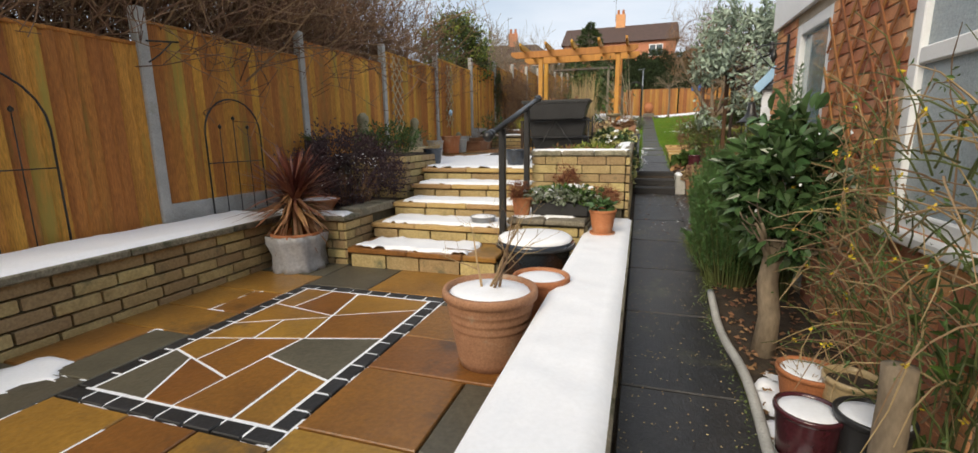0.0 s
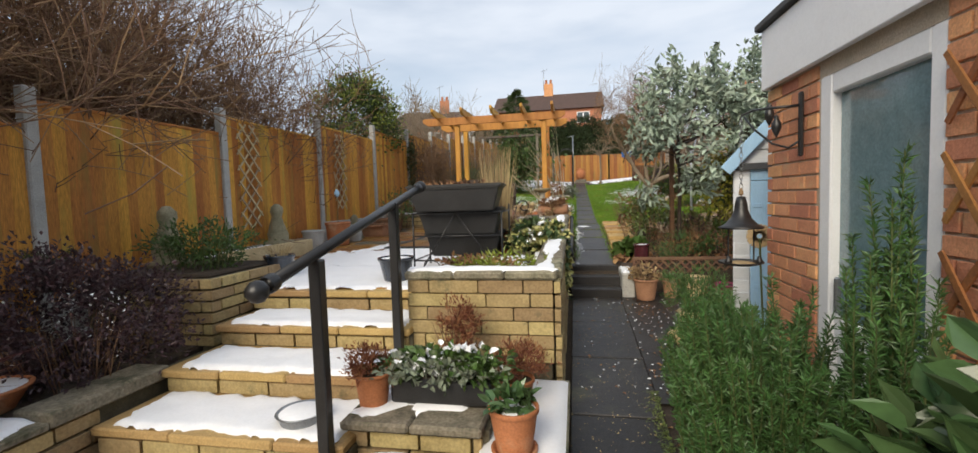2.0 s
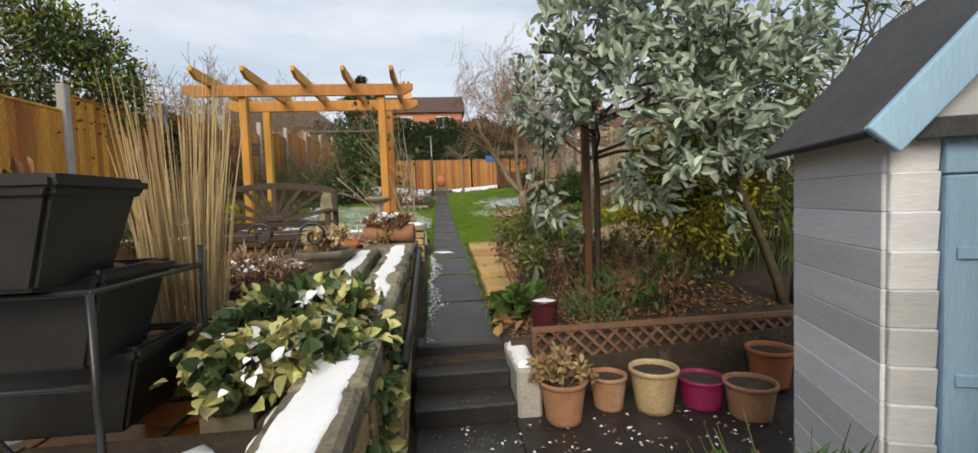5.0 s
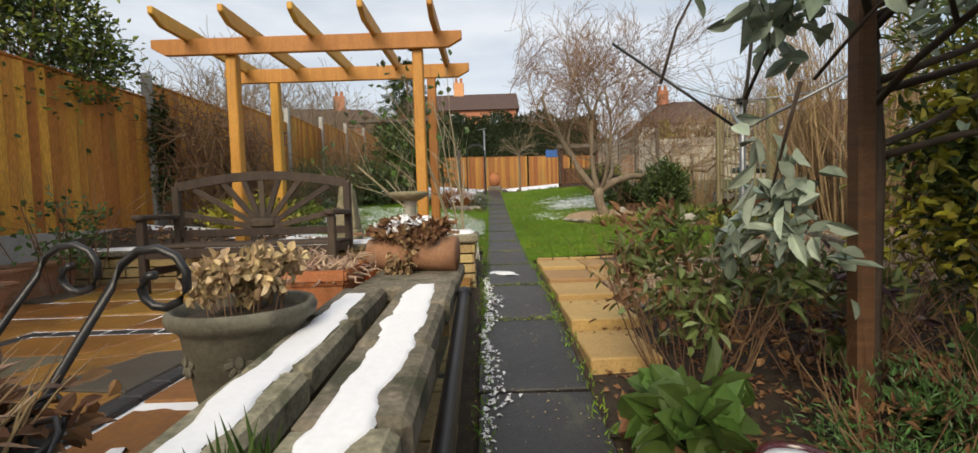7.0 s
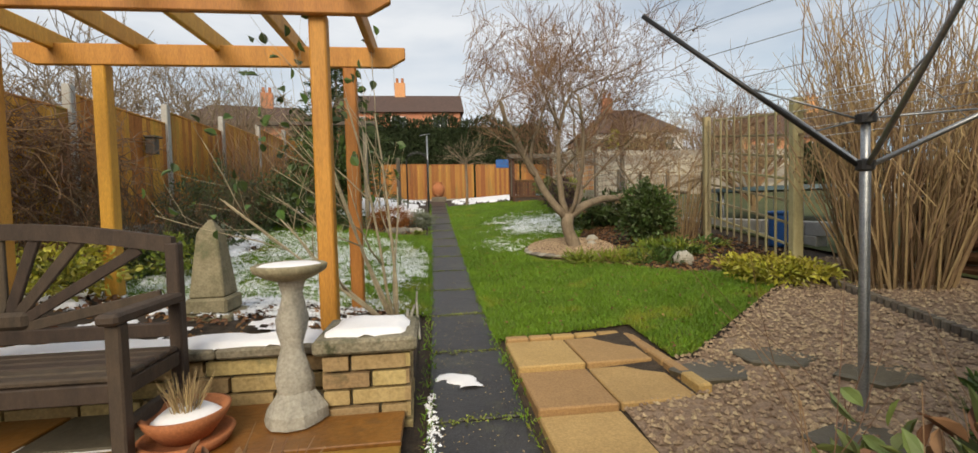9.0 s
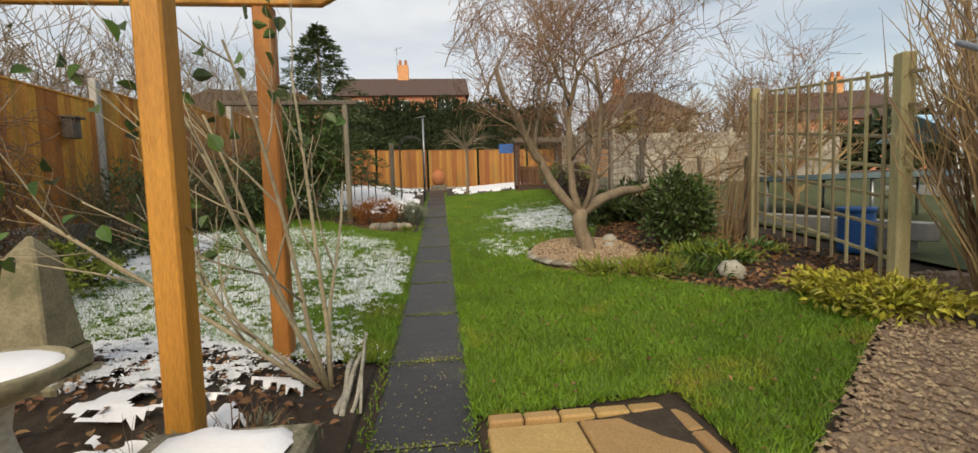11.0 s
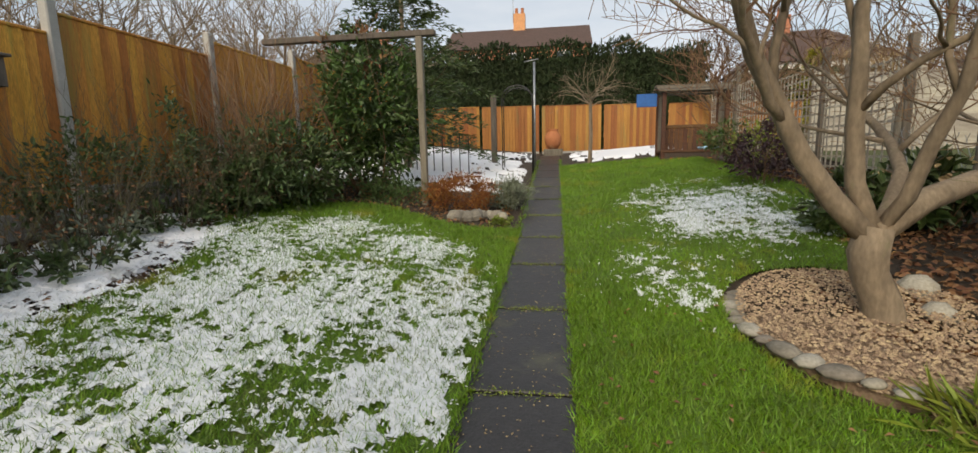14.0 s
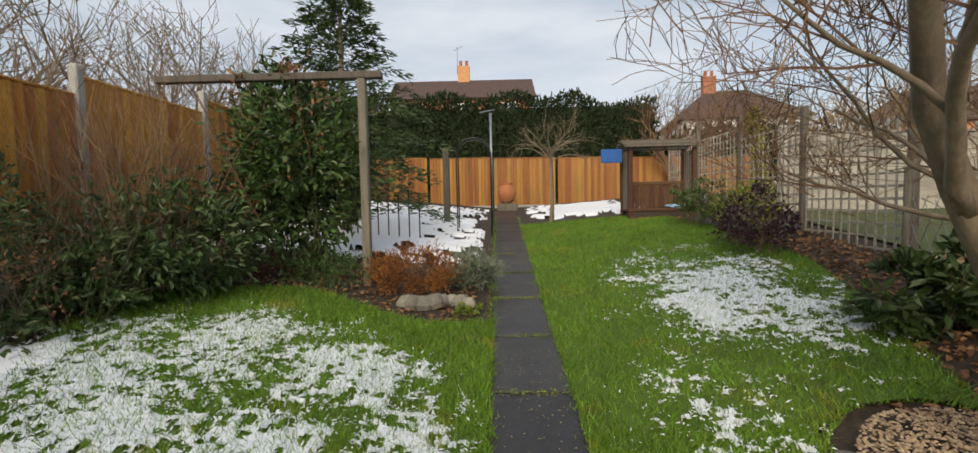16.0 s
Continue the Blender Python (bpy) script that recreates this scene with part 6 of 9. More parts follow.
# wrapped cordyline
cd = thing("cordyline", at(-3.62, 4.05, 0.05), "bronze cordyline in a terracotta pot wrapped in polythene", "plant")
part("pot", lathe([(0, 0), (0.2, 0), (0.26, 0.36), (0.275, 0.38), (0.275, 0.42), (0.25, 0.42), (0.24, 0.38), (0, 0.37)], 26), TERRACOTTA, cd, smooth=True)
bm = lathe([(0.29, 0.0), (0.275, 0.06), (0.27, 0.18), (0.30, 0.32), (0.31, 0.40)], 40)
for v_ in bm.verts:
    a = math.atan2(v_.co.y, v_.co.x)
    k = 1 + 0.07 * math.sin(9 * a + 8 * v_.co.z) + 0.05 * math.sin(17 * a) + 0.06 * noise.noise(v_.co * 9)
    v_.co.x, v_.co.y = v_.co.x * k, v_.co.y * k
bmesh.ops.solidify(bm, geom=bm.faces[:], thickness=0.004)
part("wrapping", bm, POLYTHENE, cd, "crumpled clear polythene wrap", True)
part("stem", lathe([(0.05, 0.36), (0.035, 0.6), (0.03, 0.8)], 10), TAN_TWIG, cd)
for nm, cnt, mt, el in (("upper_leaves", 190, CORD_LEAF, (-0.1, 1.35)), ("lower_leaves", 120, CORD_PALE, (-1.25, 0.05))):
    vs, fs = [], []
    for i in range(cnt):
        a, e = nr.uniform(0, 6.283), nr.uniform(*el)
        d = Vector((math.cos(a) * math.cos(e), math.sin(a) * math.cos(e), math.sin(e)))
        s = d.cross(Vector((0, 0, 1))).normalized()
        ln, w = nr.uniform(0.50, 0.78) * (1 if el[1] > 1 else 0.75), nr.uniform(0.012, 0.02)
        o = Vector((0, 0, 0.80 + nr.uniform(-0.12, 0.1)))
        b = len(vs)
        for u, ww in ((0.0, 0.5), (0.35, 1.0), (0.7, 0.8), (1.0, 0.05)):
            p = o + d * ln * u + Vector((0, 0, -0.16 * u * u * ln))
            vs += [p + s * w * ww, p - s * w * ww]
        fs += [(b + 2 * k, b + 2 * k + 1, b + 2 * k + 3, b + 2 * k + 2) for k in range(3)]
    solid(nm, vs, fs, mt, cd, "bronze-red sword leaves" if el[1] > 1 else "dry drooping tan leaves")
db = pot("terracotta_bowl", -3.75, 4.62, 0.60, 0.26, 0.16, TERRACOTTA, "wide terracotta bowl with snow on the corner wall", 0.6, snow=True)
# ---- plants near the house ----
bay = thing("bay_tree", at(0.86, 3.3, 0.0), "glossy dark green bay tree on a bare grey trunk", "tree")
out, tips = [], []
out.append(([(0, 0, -0.05), (0.02, 0.01, 0.25), (-0.01, 0.02, 0.5), (0.02, 0, 0.8)], [0.085, 0.07, 0.065, 0.06]))
for k in range(7):
    grow(rp, out, tips, (0, 0, 0.6), (rp.uniform(-1, 1), rp.uniform(-1, 1), 0.9), 0.45, 0.02, 1, 3)
solid("trunk", *tubes(out, 8), BARK, bay, "grey-brown mottled trunk", True)
foliage("leaves", nr, 1300, (0.29, 0.30, 0.42), 0.115, 0.058, BAY_LEAF, bay, (0.02, 0, 1.12), 60, 0.30, 0.2, "", 0.5, 0.3)
# small white flecks that paint the sky's gloss on the bay leaves
foliage("snow", nr, 24, (0.30, 0.30, 0.36), 0.03, 0.022, SNOW, bay, (0.02, 0, 1.2), 20, 0.3, 0.2, "white flecks painting sky gloss on the leaves")


def rosemary(x, y, z, n, h, r, label, lean=(0, 0)):
    t = thing("rosemary_bush", at(x, y, z), label, "shrub", "rosemary bushes")
    runs, P, D = [], [], []
    for i in range(n):
        a, q = nr.uniform(0, 6.283), r * math.sqrt(nr.random())
        b = Vector((0.5 * q * math.cos(a), 0.5 * q * math.sin(a), 0))
        hh = h * nr.uniform(0.45, 1.0) * (1 - 0.3 * (q / r) ** 2)
        e = Vector((q * math.cos(a) * 1.1 + lean[0] * hh, q * math.sin(a) * 1.1 + lean[1] * hh, hh))
        m = (b + e) / 2 + Vector((0, 0, 0.08)) + Vector(nr.normal(size=3)) * 0.03
        runs.append(([b, m, e], [0.008, 0.006, 0.002]))
        for u in np.linspace(0.25, 1, int(hh * 52)):
            p = b.lerp(m, u * 2) if u < 0.5 else m.lerp(e, u * 2 - 1)
            d0 = (e - m).normalized()
            for k in range(4):
                s = Vector(nr.normal(size=3))
                P.append(p)
                D.append(s.normalized() * 0.8 + d0 * 0.7)
    solid("stem_mass", *tubes(runs, 4), GREEN_STEM, t)
    leaf_mesh("needles", P, D, nr.normal(size=(len(P), 3)), 0.045 * nr.uniform(0.7, 1.2, len(P)), 0.008, ROSEMARY_LEAF, t)
    return t


rosemary(0.86, 4.70, 0.03, 300, 1.50, 0.40, "tall upright rosemary bush beside the path")
rosemary(0.90, 5.5, 0.05, 200, 1.3, 0.34, "bushy rosemary beside the path")
rosemary(1.18, 4.35, 0.03, 60, 2.0, 0.17, "tall rosemary against the house wall")
jas = thing("winter_jasmine", at(1.12, 2.45, 0.0), "tangled bare jasmine stems with a few yellow flowers", "shrub")
runs, P = [], []
for i in range(420):
    a = rp.uniform(0, 6.283)
    b = Vector((rp.uniform(-0.08, 0.2), rp.uniform(-0.7, 0.75), rp.uniform(0, 1.45)))
    d = Vector((rp.uniform(-0.8, 0.15), rp.uniform(-0.8, 0.8), rp.uniform(0.1, 1.3))).normalized()
    ln = rp.uniform(0.35, 1.0)
    pts = [b]
    for k in range(5):
        d = (d + Vector((rp.uniform(-0.25, 0.2), rp.uniform(-0.3, 0.3), -0.26))).normalized()
        pts.append(pts[-1] + d * ln / 5)
    pts = [Vector((min(p.x, 0.2), p.y, max(p.z, 0.0))) for p in pts]
    if min(p.x for p in pts) < -0.40:
        continue
    runs.append((pts, [0.005, 0.0045, 0.004, 0.003, 0.0025, 0.0015]))
    P.append(pts[3])
solid("stem_mass", *tubes(runs[::2], 4), TAN_TWIG, jas, "bare tan stems")
solid("stem_mass", *tubes(runs[1::2], 4), GREEN_STEM, jas, "whippy green stems")
sel = [P[i] for i in range(0, len(P), 5)]
leaf_mesh("flowers", np.repeat(np.array([tuple(p) for p in sel]), 5, 0), nr.normal(size=(5 * len(sel), 3)), nr.normal(size=(5 * len(sel), 3)), 0.02, 0.014, FLOWER_YELLOW, jas, "small yellow flowers")
leaf_mesh("leaves", np.array([tuple(p) for p in P for _ in range(2)]) + nr.normal(size=(2 * len(P), 3)) * 0.05, nr.normal(size=(2 * len(P), 3)), nr.normal(size=(2 * len(P), 3)), 0.03, 0.014, MID_LEAF, jas)
lau = thing("laurel_shoots", at(1.25, 2.2, 0.0), "few glossy green shoots among bare stems", "shrub")
foliage("leaves", nr, 60, (0.12, 0.3, 0.4), 0.10, 0.035, MID_LEAF, lau, (0, 0, 0.5), 14, 0.3, 0.4)
sprigs(lau, rp, 12, 0.15, 0.9, 0.2, GREEN_STEM, 0, 0.006)
lit = thing("leaf_litter", at(0, 0, 0), "brown dead leaves and twigs on the soil", "leaf litter", "", "stuff")
q = np.column_stack([nr.uniform(0.68, 1.35, 700), nr.uniform(1.5, 6, 700), np.zeros(700)])
q[:, 2] = [ground(a, b) + 0.03 for a, b in q[:, :2]]
leaf_mesh("litter", q, nr.normal(size=(700, 3)) * (1, 1, 0.2), nr.normal(size=(700, 3)) * (0.4, 0.4, 1) + (0, 0, 1), 0.05, 0.03, DRY_LEAF, lit)
pur = thing("purple_shrub", at(-3.75, 5.25, 0.6), "dense dark purple-leaved shrub flecked with snow", "shrub")
foliage("leaves", nr, 9500, (0.74, 0.56, 0.52), 0.045, 0.024, PURPLE_LEAF, pur, (0, 0, 0.44), 150, 0.22, 0.3, "", 0.5, 0.25)
foliage("snow", nr, 130, (0.60, 0.48, 0.36), 0.028, 0.02, SNOW_SOFT, pur, (0, 0, 0.42), 60, 0.2, 0.2, "flecks of snow")
sprigs(pur, rp, 60, 0.4, 0.55, 0.3, TWIG, 0, 0.005)
grn = thing("green_shrub", at(-3.85, 6.6, 1.2), "leafy mid-green shrub in the raised bed", "shrub")
foliage("leaves", nr, 1500, (0.52, 0.36, 0.24), 0.065, 0.022, MID_LEAF, grn, (0, 0, 0.28), 50, 0.25, 0.4)
sprigs(grn, rp, 40, 0.35, 0.5, 0.3, GREEN_STEM, 0, 0.005)
# ivy over the planter corner
ivy = thing("ivy", at(-0.3, 8.1, 1.3), "green and cream variegated ivy spilling over the planter", "ivy")
foliage("green_leaves", nr, 2500, (0.34, 0.66, 0.16), 0.080, 0.068, IVY_GREEN, ivy, (-0.20, 0.22, 0.06), 70, 0.22, 0.2, "", 0.4, 0.3)
foliage("cream_leaves", nr, 1700, (0.32, 0.62, 0.16), 0.065, 0.054, IVY_CREAM, ivy, (-0.18, 0.18, 0.08), 50, 0.22, 0.2, "", 0.4, 0.3)
foliage("hanging_leaves", nr, 420, (0.045, 0.60, 0.30), 0.06, 0.05, IVY_CREAM, ivy, (0.17, 0.15, -0.25), 34, 0.25, -0.3)
foliage("hanging_green", nr, 420, (0.045, 0.60, 0.32), 0.06, 0.05, IVY_GREEN, ivy, (0.16, 0.15, -0.25), 34, 0.25, -0.3)
foliage("snow", nr, 260, (0.32, 0.6, 0.12), 0.045, 0.036, SNOW, ivy, (-0.18, 0.15, 0.12), 40, 0.2, 0.1, "snow on the ivy")
wd = thing("planter_weeds", at(-0.8, 6.6, 1.2), "trailing green and brown weeds in the planter", "plants")
foliage("green", nr, 420, (0.40, 0.26, 0.09), 0.09, 0.02, YELLOW_GREEN, wd, (0.1, 0, 0.06), 34, 0.3, 0.2)
foliage("brown", nr, 260, (0.36, 0.24, 0.07), 0.06, 0.03, DRY_LEAF, wd, (-0.1, 0, 0.06), 24, 0.3, 0.2)
snow_sheet("snow_in_bed", -1.15, -0.38, 6.3, 7.6, 1.203, 0.025, 0.2, None, "patchy snow in the planter", 81, 0.05, patch=0.3)
daf = thing("daffodil_shoots", at(-0.41, 9.35, 1.24), "upright green daffodil shoots in the snowy planter", "plants")
P = np.column_stack([nr.normal(0, 0.025, 60), nr.normal(0, 0.13, 60), np.zeros(60)])
leaf_mesh("blade", P, np.column_stack([nr.normal(0, 0.12, 60), nr.normal(0, 0.12, 60), np.ones(60)]), nr.normal(size=(60, 3)), 0.26 * nr.uniform(0.6, 1.1, 60), 0.022, MID_LEAF, daf, "", 0.4)

# ---- bed beside the path ----
def shrub(name, x, y, label, parts_, stems=0, h=0.8, r=0.3, stem_mat=TWIG, z=None, thick=0.005, group="bed shrubs"):
    t = thing(name, at(x, y, ground(x, y) if z is None else z), label, "shrub", group)
    for nm, n, radii, ln, w, mt, c, up in parts_:
        foliage(nm, nr, n, radii, ln, w, mt, t, c, max(14, n // 26), 0.24, up)
    if stems:
        o, tp2 = [], []
        for i in range(stems):
            a = rp.uniform(0, 6.283)
            grow(rp, o, tp2, (r * 0.4 * math.cos(a), r * 0.4 * math.sin(a), -0.03), (math.cos(a) * 0.5, math.sin(a) * 0.5, 1.0), h * rp.uniform(0.7, 1.1), thick, 1, 3, 0.18, 0.15, 0.5, 0.6)
        solid("stem_mass", *tubes(o, 4), stem_mat, t)
    return t


shrub("hydrangea", 1.25, 11.2, "leggy shrub with tired green and brown leaves", [("green_leaves", 900, (0.46, 0.62, 0.42), 0.085, 0.036, OLIVE_SHRUB, (0, 0, 0.62), 0.2), ("brown_leaves", 230, (0.52, 0.7, 0.45), 0.085, 0.034, DRY_LEAF, (0, 0, 0.6), 0.0)], 34, 1.0, 0.6)
shrub("hydrangea", 1.85, 11.0, "leggy shrub with mixed green and reddish leaves", [("green_leaves", 300, (0.36, 0.36, 0.26), 0.095, 0.036, OLIVE_SHRUB, (0, 0, 0.42), 0.3), ("brown_leaves", 130, (0.36, 0.36, 0.30), 0.08, 0.032, PURPLE_LEAF, (0, 0, 0.42), 0.1)], 18, 0.7, 0.4)
shrub("bergenia", 0.92, 10.45, "low clump of large rounded green leaves", [("leaves", 90, (0.24, 0.38, 0.12), 0.19, 0.15, MID_LEAF, (0, 0, 0.14), 0.3), ("dead_leaves", 50, (0.28, 0.36, 0.06), 0.16, 0.10, DRY_LEAF, (0, 0, 0.06), 0.0)])
shrub("low_shrub", 1.6, 10.2, "feathery low green heather by the trellis", [("leaves", 1600, (0.42, 0.30, 0.22), 0.045, 0.010, ROSEMARY_LEAF, (0, 0, 0.2), 0.9), ("brown", 300, (0.5, 0.3, 0.2), 0.05, 0.02, DRY_LEAF, (0.1, 0.1, 0.16), 0.3)], 16, 0.5, 0.3)
shrub("low_shrub", 2.2, 10.3, "mixed low leaves and bare stems in the bed", [("leaves", 260, (0.4, 0.4, 0.25), 0.10, 0.05, MID_LEAF, (0, 0, 0.22), 0.4), ("brown", 260, (0.5, 0.4, 0.25), 0.07, 0.04, DRY_LEAF, (0, 0, 0.2), 0.1)], 26, 0.75, 0.4)
shrub("low_shrub", 1.9, 11.0, "bare brown stems and a few leaves in the bed", [("leaves", 120, (0.4, 0.4, 0.2), 0.07, 0.035, DRY_LEAF, (0, 0, 0.2), 0.2)], 20, 0.7, 0.4)
shrub("golden_bush", 2.85, 10.95, "yellow-variegated evergreen bush beyond the trellis", [("leaves", 3200, (0.66, 0.66, 0.78), 0.075, 0.034, GOLD_LEAF, (-0.04, -0.12, 0.98), 0.2), ("dark_leaves", 2000, (0.56, 0.56, 0.72), 0.075, 0.034, DARK_LEAF, (0, 0, 0.9), 0.2)], 12, 1.4, 0.4)
shrub("low_shrub", 2.3, 11.95, "low green shrub with fine leaves by the clothes airer", [("leaves", 420, (0.42, 0.3, 0.12), 0.06, 0.028, MID_LEAF, (0, 0, 0.12), 0.3), ("silver", 160, (0.4, 0.3, 0.1), 0.05, 0.022, SILVER_LEAF, (0, 0, 0.1), 0.3)], 8, 0.25, 0.3)
shrub("leafy_shoots", 2.75, 12.35, "broad pale green shoots beside the gravel", [("leaves", 110, (0.2, 0.2, 0.16), 0.10, 0.036, MID_LEAF, (0, 0, 0.2), 0.6)], 8, 0.35, 0.15, GREEN_STEM)
q = np.column_stack([nr.uniform(0.7, 3.2, 2200), nr.uniform(9.9, 12.6, 2200), np.zeros(2200)])
q[:, 2] = [ground(a, b) + 0.02 for a, b in q[:, :2]]
lit2 = thing("leaf_litter", at(0, 0, 0), "fallen brown leaves over the shrub bed", "leaf litter", "", "stuff")
leaf_mesh("litter", q, nr.normal(size=(2200, 3)) * (1, 1, 0.3), nr.normal(size=(2200, 3)) * 0.5 + (0, 0, 1), 0.05, 0.028, DRY_LEAF, lit2)
# grey-leaved tree and its stake
eu = thing("grey_leaved_tree", at(1.70, 10.50, 0.75), "small tree with silvery grey-green leaves on a brown trunk", "tree")
out, tips = [], []
out.append(([Vector(q_) for q_ in ((0, 0, -0.1), (0.0, 0.01, 0.6), (0.01, 0, 1.3), (-0.02, 0.02, 2.1))], [0.034, 0.032, 0.03, 0.025]))
for k in range(22):
    a = k * 0.9
    grow(rp, out, tips, (0, 0, 1.3 + 0.045 * k), (math.cos(a), math.sin(a) - 0.35, 0.30), 1.25, 0.018, 2, 3, 0.22, -0.08, 0.6, 0.75)
out = [r_ for r_ in out if r_[0][-1].y < 0.25 and r_[0][-1].x > -0.85]
tips = [q_ for q_ in tips if q_[0].y < 0.25 and q_[0].x > -0.85]
solid("trunk", *tubes(out, 6), DARK_WOOD, eu, "dark brown trunk and limbs", True)
P, D = [], []
for p, d in tips:
    for k in range(32):
        P.append(tuple(p - d * 0.016 * k + Vector(nr.normal(size=3)) * 0.045))
        D.append(tuple(d * 0.6 + Vector(nr.normal(size=3)) * 0.6))
leaf_mesh("leaves", P, D, nr.normal(size=(len(P), 3)) + (0, 0, 0.6), 0.122 * nr.uniform(0.6, 1.2, len(P)), 0.048, OLIVE_LEAF, eu)
t2 = thing("grey_leaved_tree", at(3.42, 9.98, 0.8), "spreading grey-leaved tree with crooked mossy limbs", "tree")
out, tips = [], []
for k in range(4):
    a = 1.2 + k * 1.4
    grow(rp, out, tips, (0.1 * k - 0.15, 0.06 * k, -0.1), (0.35 * math.cos(a), 0.35 * math.sin(a), 1), 2.3, 0.050, 3, 3, 0.22, 0.1, 0.55, 0.8, 5, 0.45)
out = [r_ for r_ in out if r_[0][-1].y < 0.5]
tips = [q_ for q_ in tips if q_[0].y < 0.5]
solid("trunk", *tubes(out, 6), MOSSY_BARK, t2, "crooked brown trunks", True)
P, D = [], []
for p, d in tips:
    for k in range(24):
        P.append(tuple(p - d * 0.02 * k + Vector(nr.normal(size=3)) * 0.05))
        D.append(tuple(d * 0.6 + Vector(nr.normal(size=3)) * 0.6))
leaf_mesh("leaves", P, D, nr.normal(size=(len(P), 3)) + (0, 0, 0.6), 0.108 * nr.uniform(0.6, 1.2, len(P)), 0.042, OLIVE_LEAF, t2)
fr = thing("tall_clothes_post", at(0, 0, 0), "tall brown timber post with a long grey cross-bar", "post")
part("post", B(1.53, 1.60, 10.365, 10.44, 0.6, 3.30, 0.01), CABIN_WOOD, fr)
part("cross_bar", B(1.15, 3.5, 10.36, 10.45, 3.302, 3.37, 0.01), OLD_WOOD, fr)
fo = thing("bamboo_clump", at(3.9, 11.4, 0.9), "dense dark green bamboo behind the bed", "shrub")
foliage("leaves", nr, 7000, (1.1, 0.9, 1.35), 0.15, 0.026, BAMBOO_LEAF, fo, (0, 0, 1.5), 140, 0.2, -0.3, "", 0.4, 0.3)
sprigs(fo, rp, 70, 0.6, 2.6, 0.6, GREEN_STEM, 0, 0.010)

lit3 = thing("leaf_litter", at(0, 0, 0), "brown leaves and bark mulch over the border soil", "leaf litter", "", "stuff")
q = np.column_stack([nr.uniform(2.4, 5.2, 5200), nr.uniform(16.2, 24.5, 5200), np.zeros(5200)])
q = q[[not lawn_right(a, b) for a, b in q[:, :2]]]
q[:, 2] = [ground(a, b) + 0.03 for a, b in q[:, :2]]
leaf_mesh("litter", q, nr.normal(size=(len(q), 3)) * (1, 1, 0.3), nr.normal(size=(len(q), 3)) * 0.5 + (0, 0, 1), 0.07, 0.04, DRY_LEAF, lit3)
lit4 = thing("leaf_litter", at(0, 0, 0), "brown leaves on the border soil below the fence", "leaf litter", "", "stuff")
q = np.column_stack([nr.uniform(-4.6, -0.2, 6000), nr.uniform(13.9, 23.5, 6000), np.zeros(6000)])
q = q[[not lawn_left(a, b) for a, b in q[:, :2]]]
q[:, 2] = [ground(a, b) + 0.03 for a, b in q[:, :2]]
leaf_mesh("litter", q, nr.normal(size=(len(q), 3)) * (1, 1, 0.3), nr.normal(size=(len(q), 3)) * 0.5 + (0, 0, 1), 0.06, 0.035, DRY_LEAF, lit4)

# ---- upper garden ----
acer = thing("bare_tree", at(2.56, 18.55, 1.47), "bare spreading tree with a short crooked grey trunk", "tree")
out, tips = [], []
rt = random.Random(21)
out.append(([(0.04, 0, -0.1), (0.01, 0, 0.08), (-0.03, 0.0, 0.25), (-0.11, 0, 0.42), (-0.13, 0.0, 0.56), (-0.10, 0.0, 0.72)], [0.18, 0.13, 0.112, 0.106, 0.115, 0.10]))
limbs = (((-0.72, 0.10, 0.95), 2.5, 0.078), ((-0.10, 0.40, 1.1), 2.5, 0.064), ((0.95, 0.05, 0.64), 3.0, 0.086), ((0.45, 0.70, 0.85), 2.4, 0.052), ((0.30, -0.25, 1.15), 2.2, 0.048))
for k, (d, ln, r) in enumerate(limbs):
    grow(rt, out, tips, (-0.10, 0.01 * k, 0.62 + 0.03 * (k % 3)), d, ln, r, 4, 6, 0.27, 0.05, 0.60, 0.70, 7, 0.30)
out = [r_ for r_ in out if (Vector(r_[0][-1]).z > (1.0 if Vector(r_[0][-1]).x > 0.5 else 1.6) and Vector(r_[0][-1]).x > -1.8) or r_[1][0] > 0.06]
trunk_runs = [r_ for r_ in out if (r_[1][0] > 0.012)]
twig_runs = [r_ for r_ in out if (r_[1][0] <= 0.012)]
solid("trunk", *tubes(trunk_runs, 7), BARK, acer, "mottled grey-brown trunk and limbs", True)
solid("twig_mass", *tubes([(p, [max(q, 0.0032) for q in r_]) for p, r_ in twig_runs], 3), TWIG, acer, "fine bare twigs")
bedr = thing("tree_bed", at(2.50, 18.55, 1.5), "stone-edged bed of pebbles round the tree", "flower bed")
part("mulch", lathe([(0, 0.05), (0.55, 0.04), (0.8, 0.0), (0.8, -0.1)], 26), GRAVEL, bedr, "brown pebble mulch", m=Matrix.Diagonal((0.95, 1.2, 1, 1)))
for k in range(22):
    a = math.radians(100 + 9.5 * k)
    s = rt.uniform(0.045, 0.085)
    part("edging_stone", lathe([(0, -s * 0.6), (s * 0.9, -s * 0.3), (s, 0.1 * s), (s * 0.6, s * 0.5), (0, s * 0.6)], 8, wob=0.15), ROCK if k % 3 else PALE_STONE, bedr, smooth=True, m=pose(K * 0.77 * math.cos(a), K * 0.98 * math.sin(a), K * 0.04, 0, 0, rt.uniform(0, 180)) @ Matrix.Diagonal((1.4, 1, 0.8, 1)))
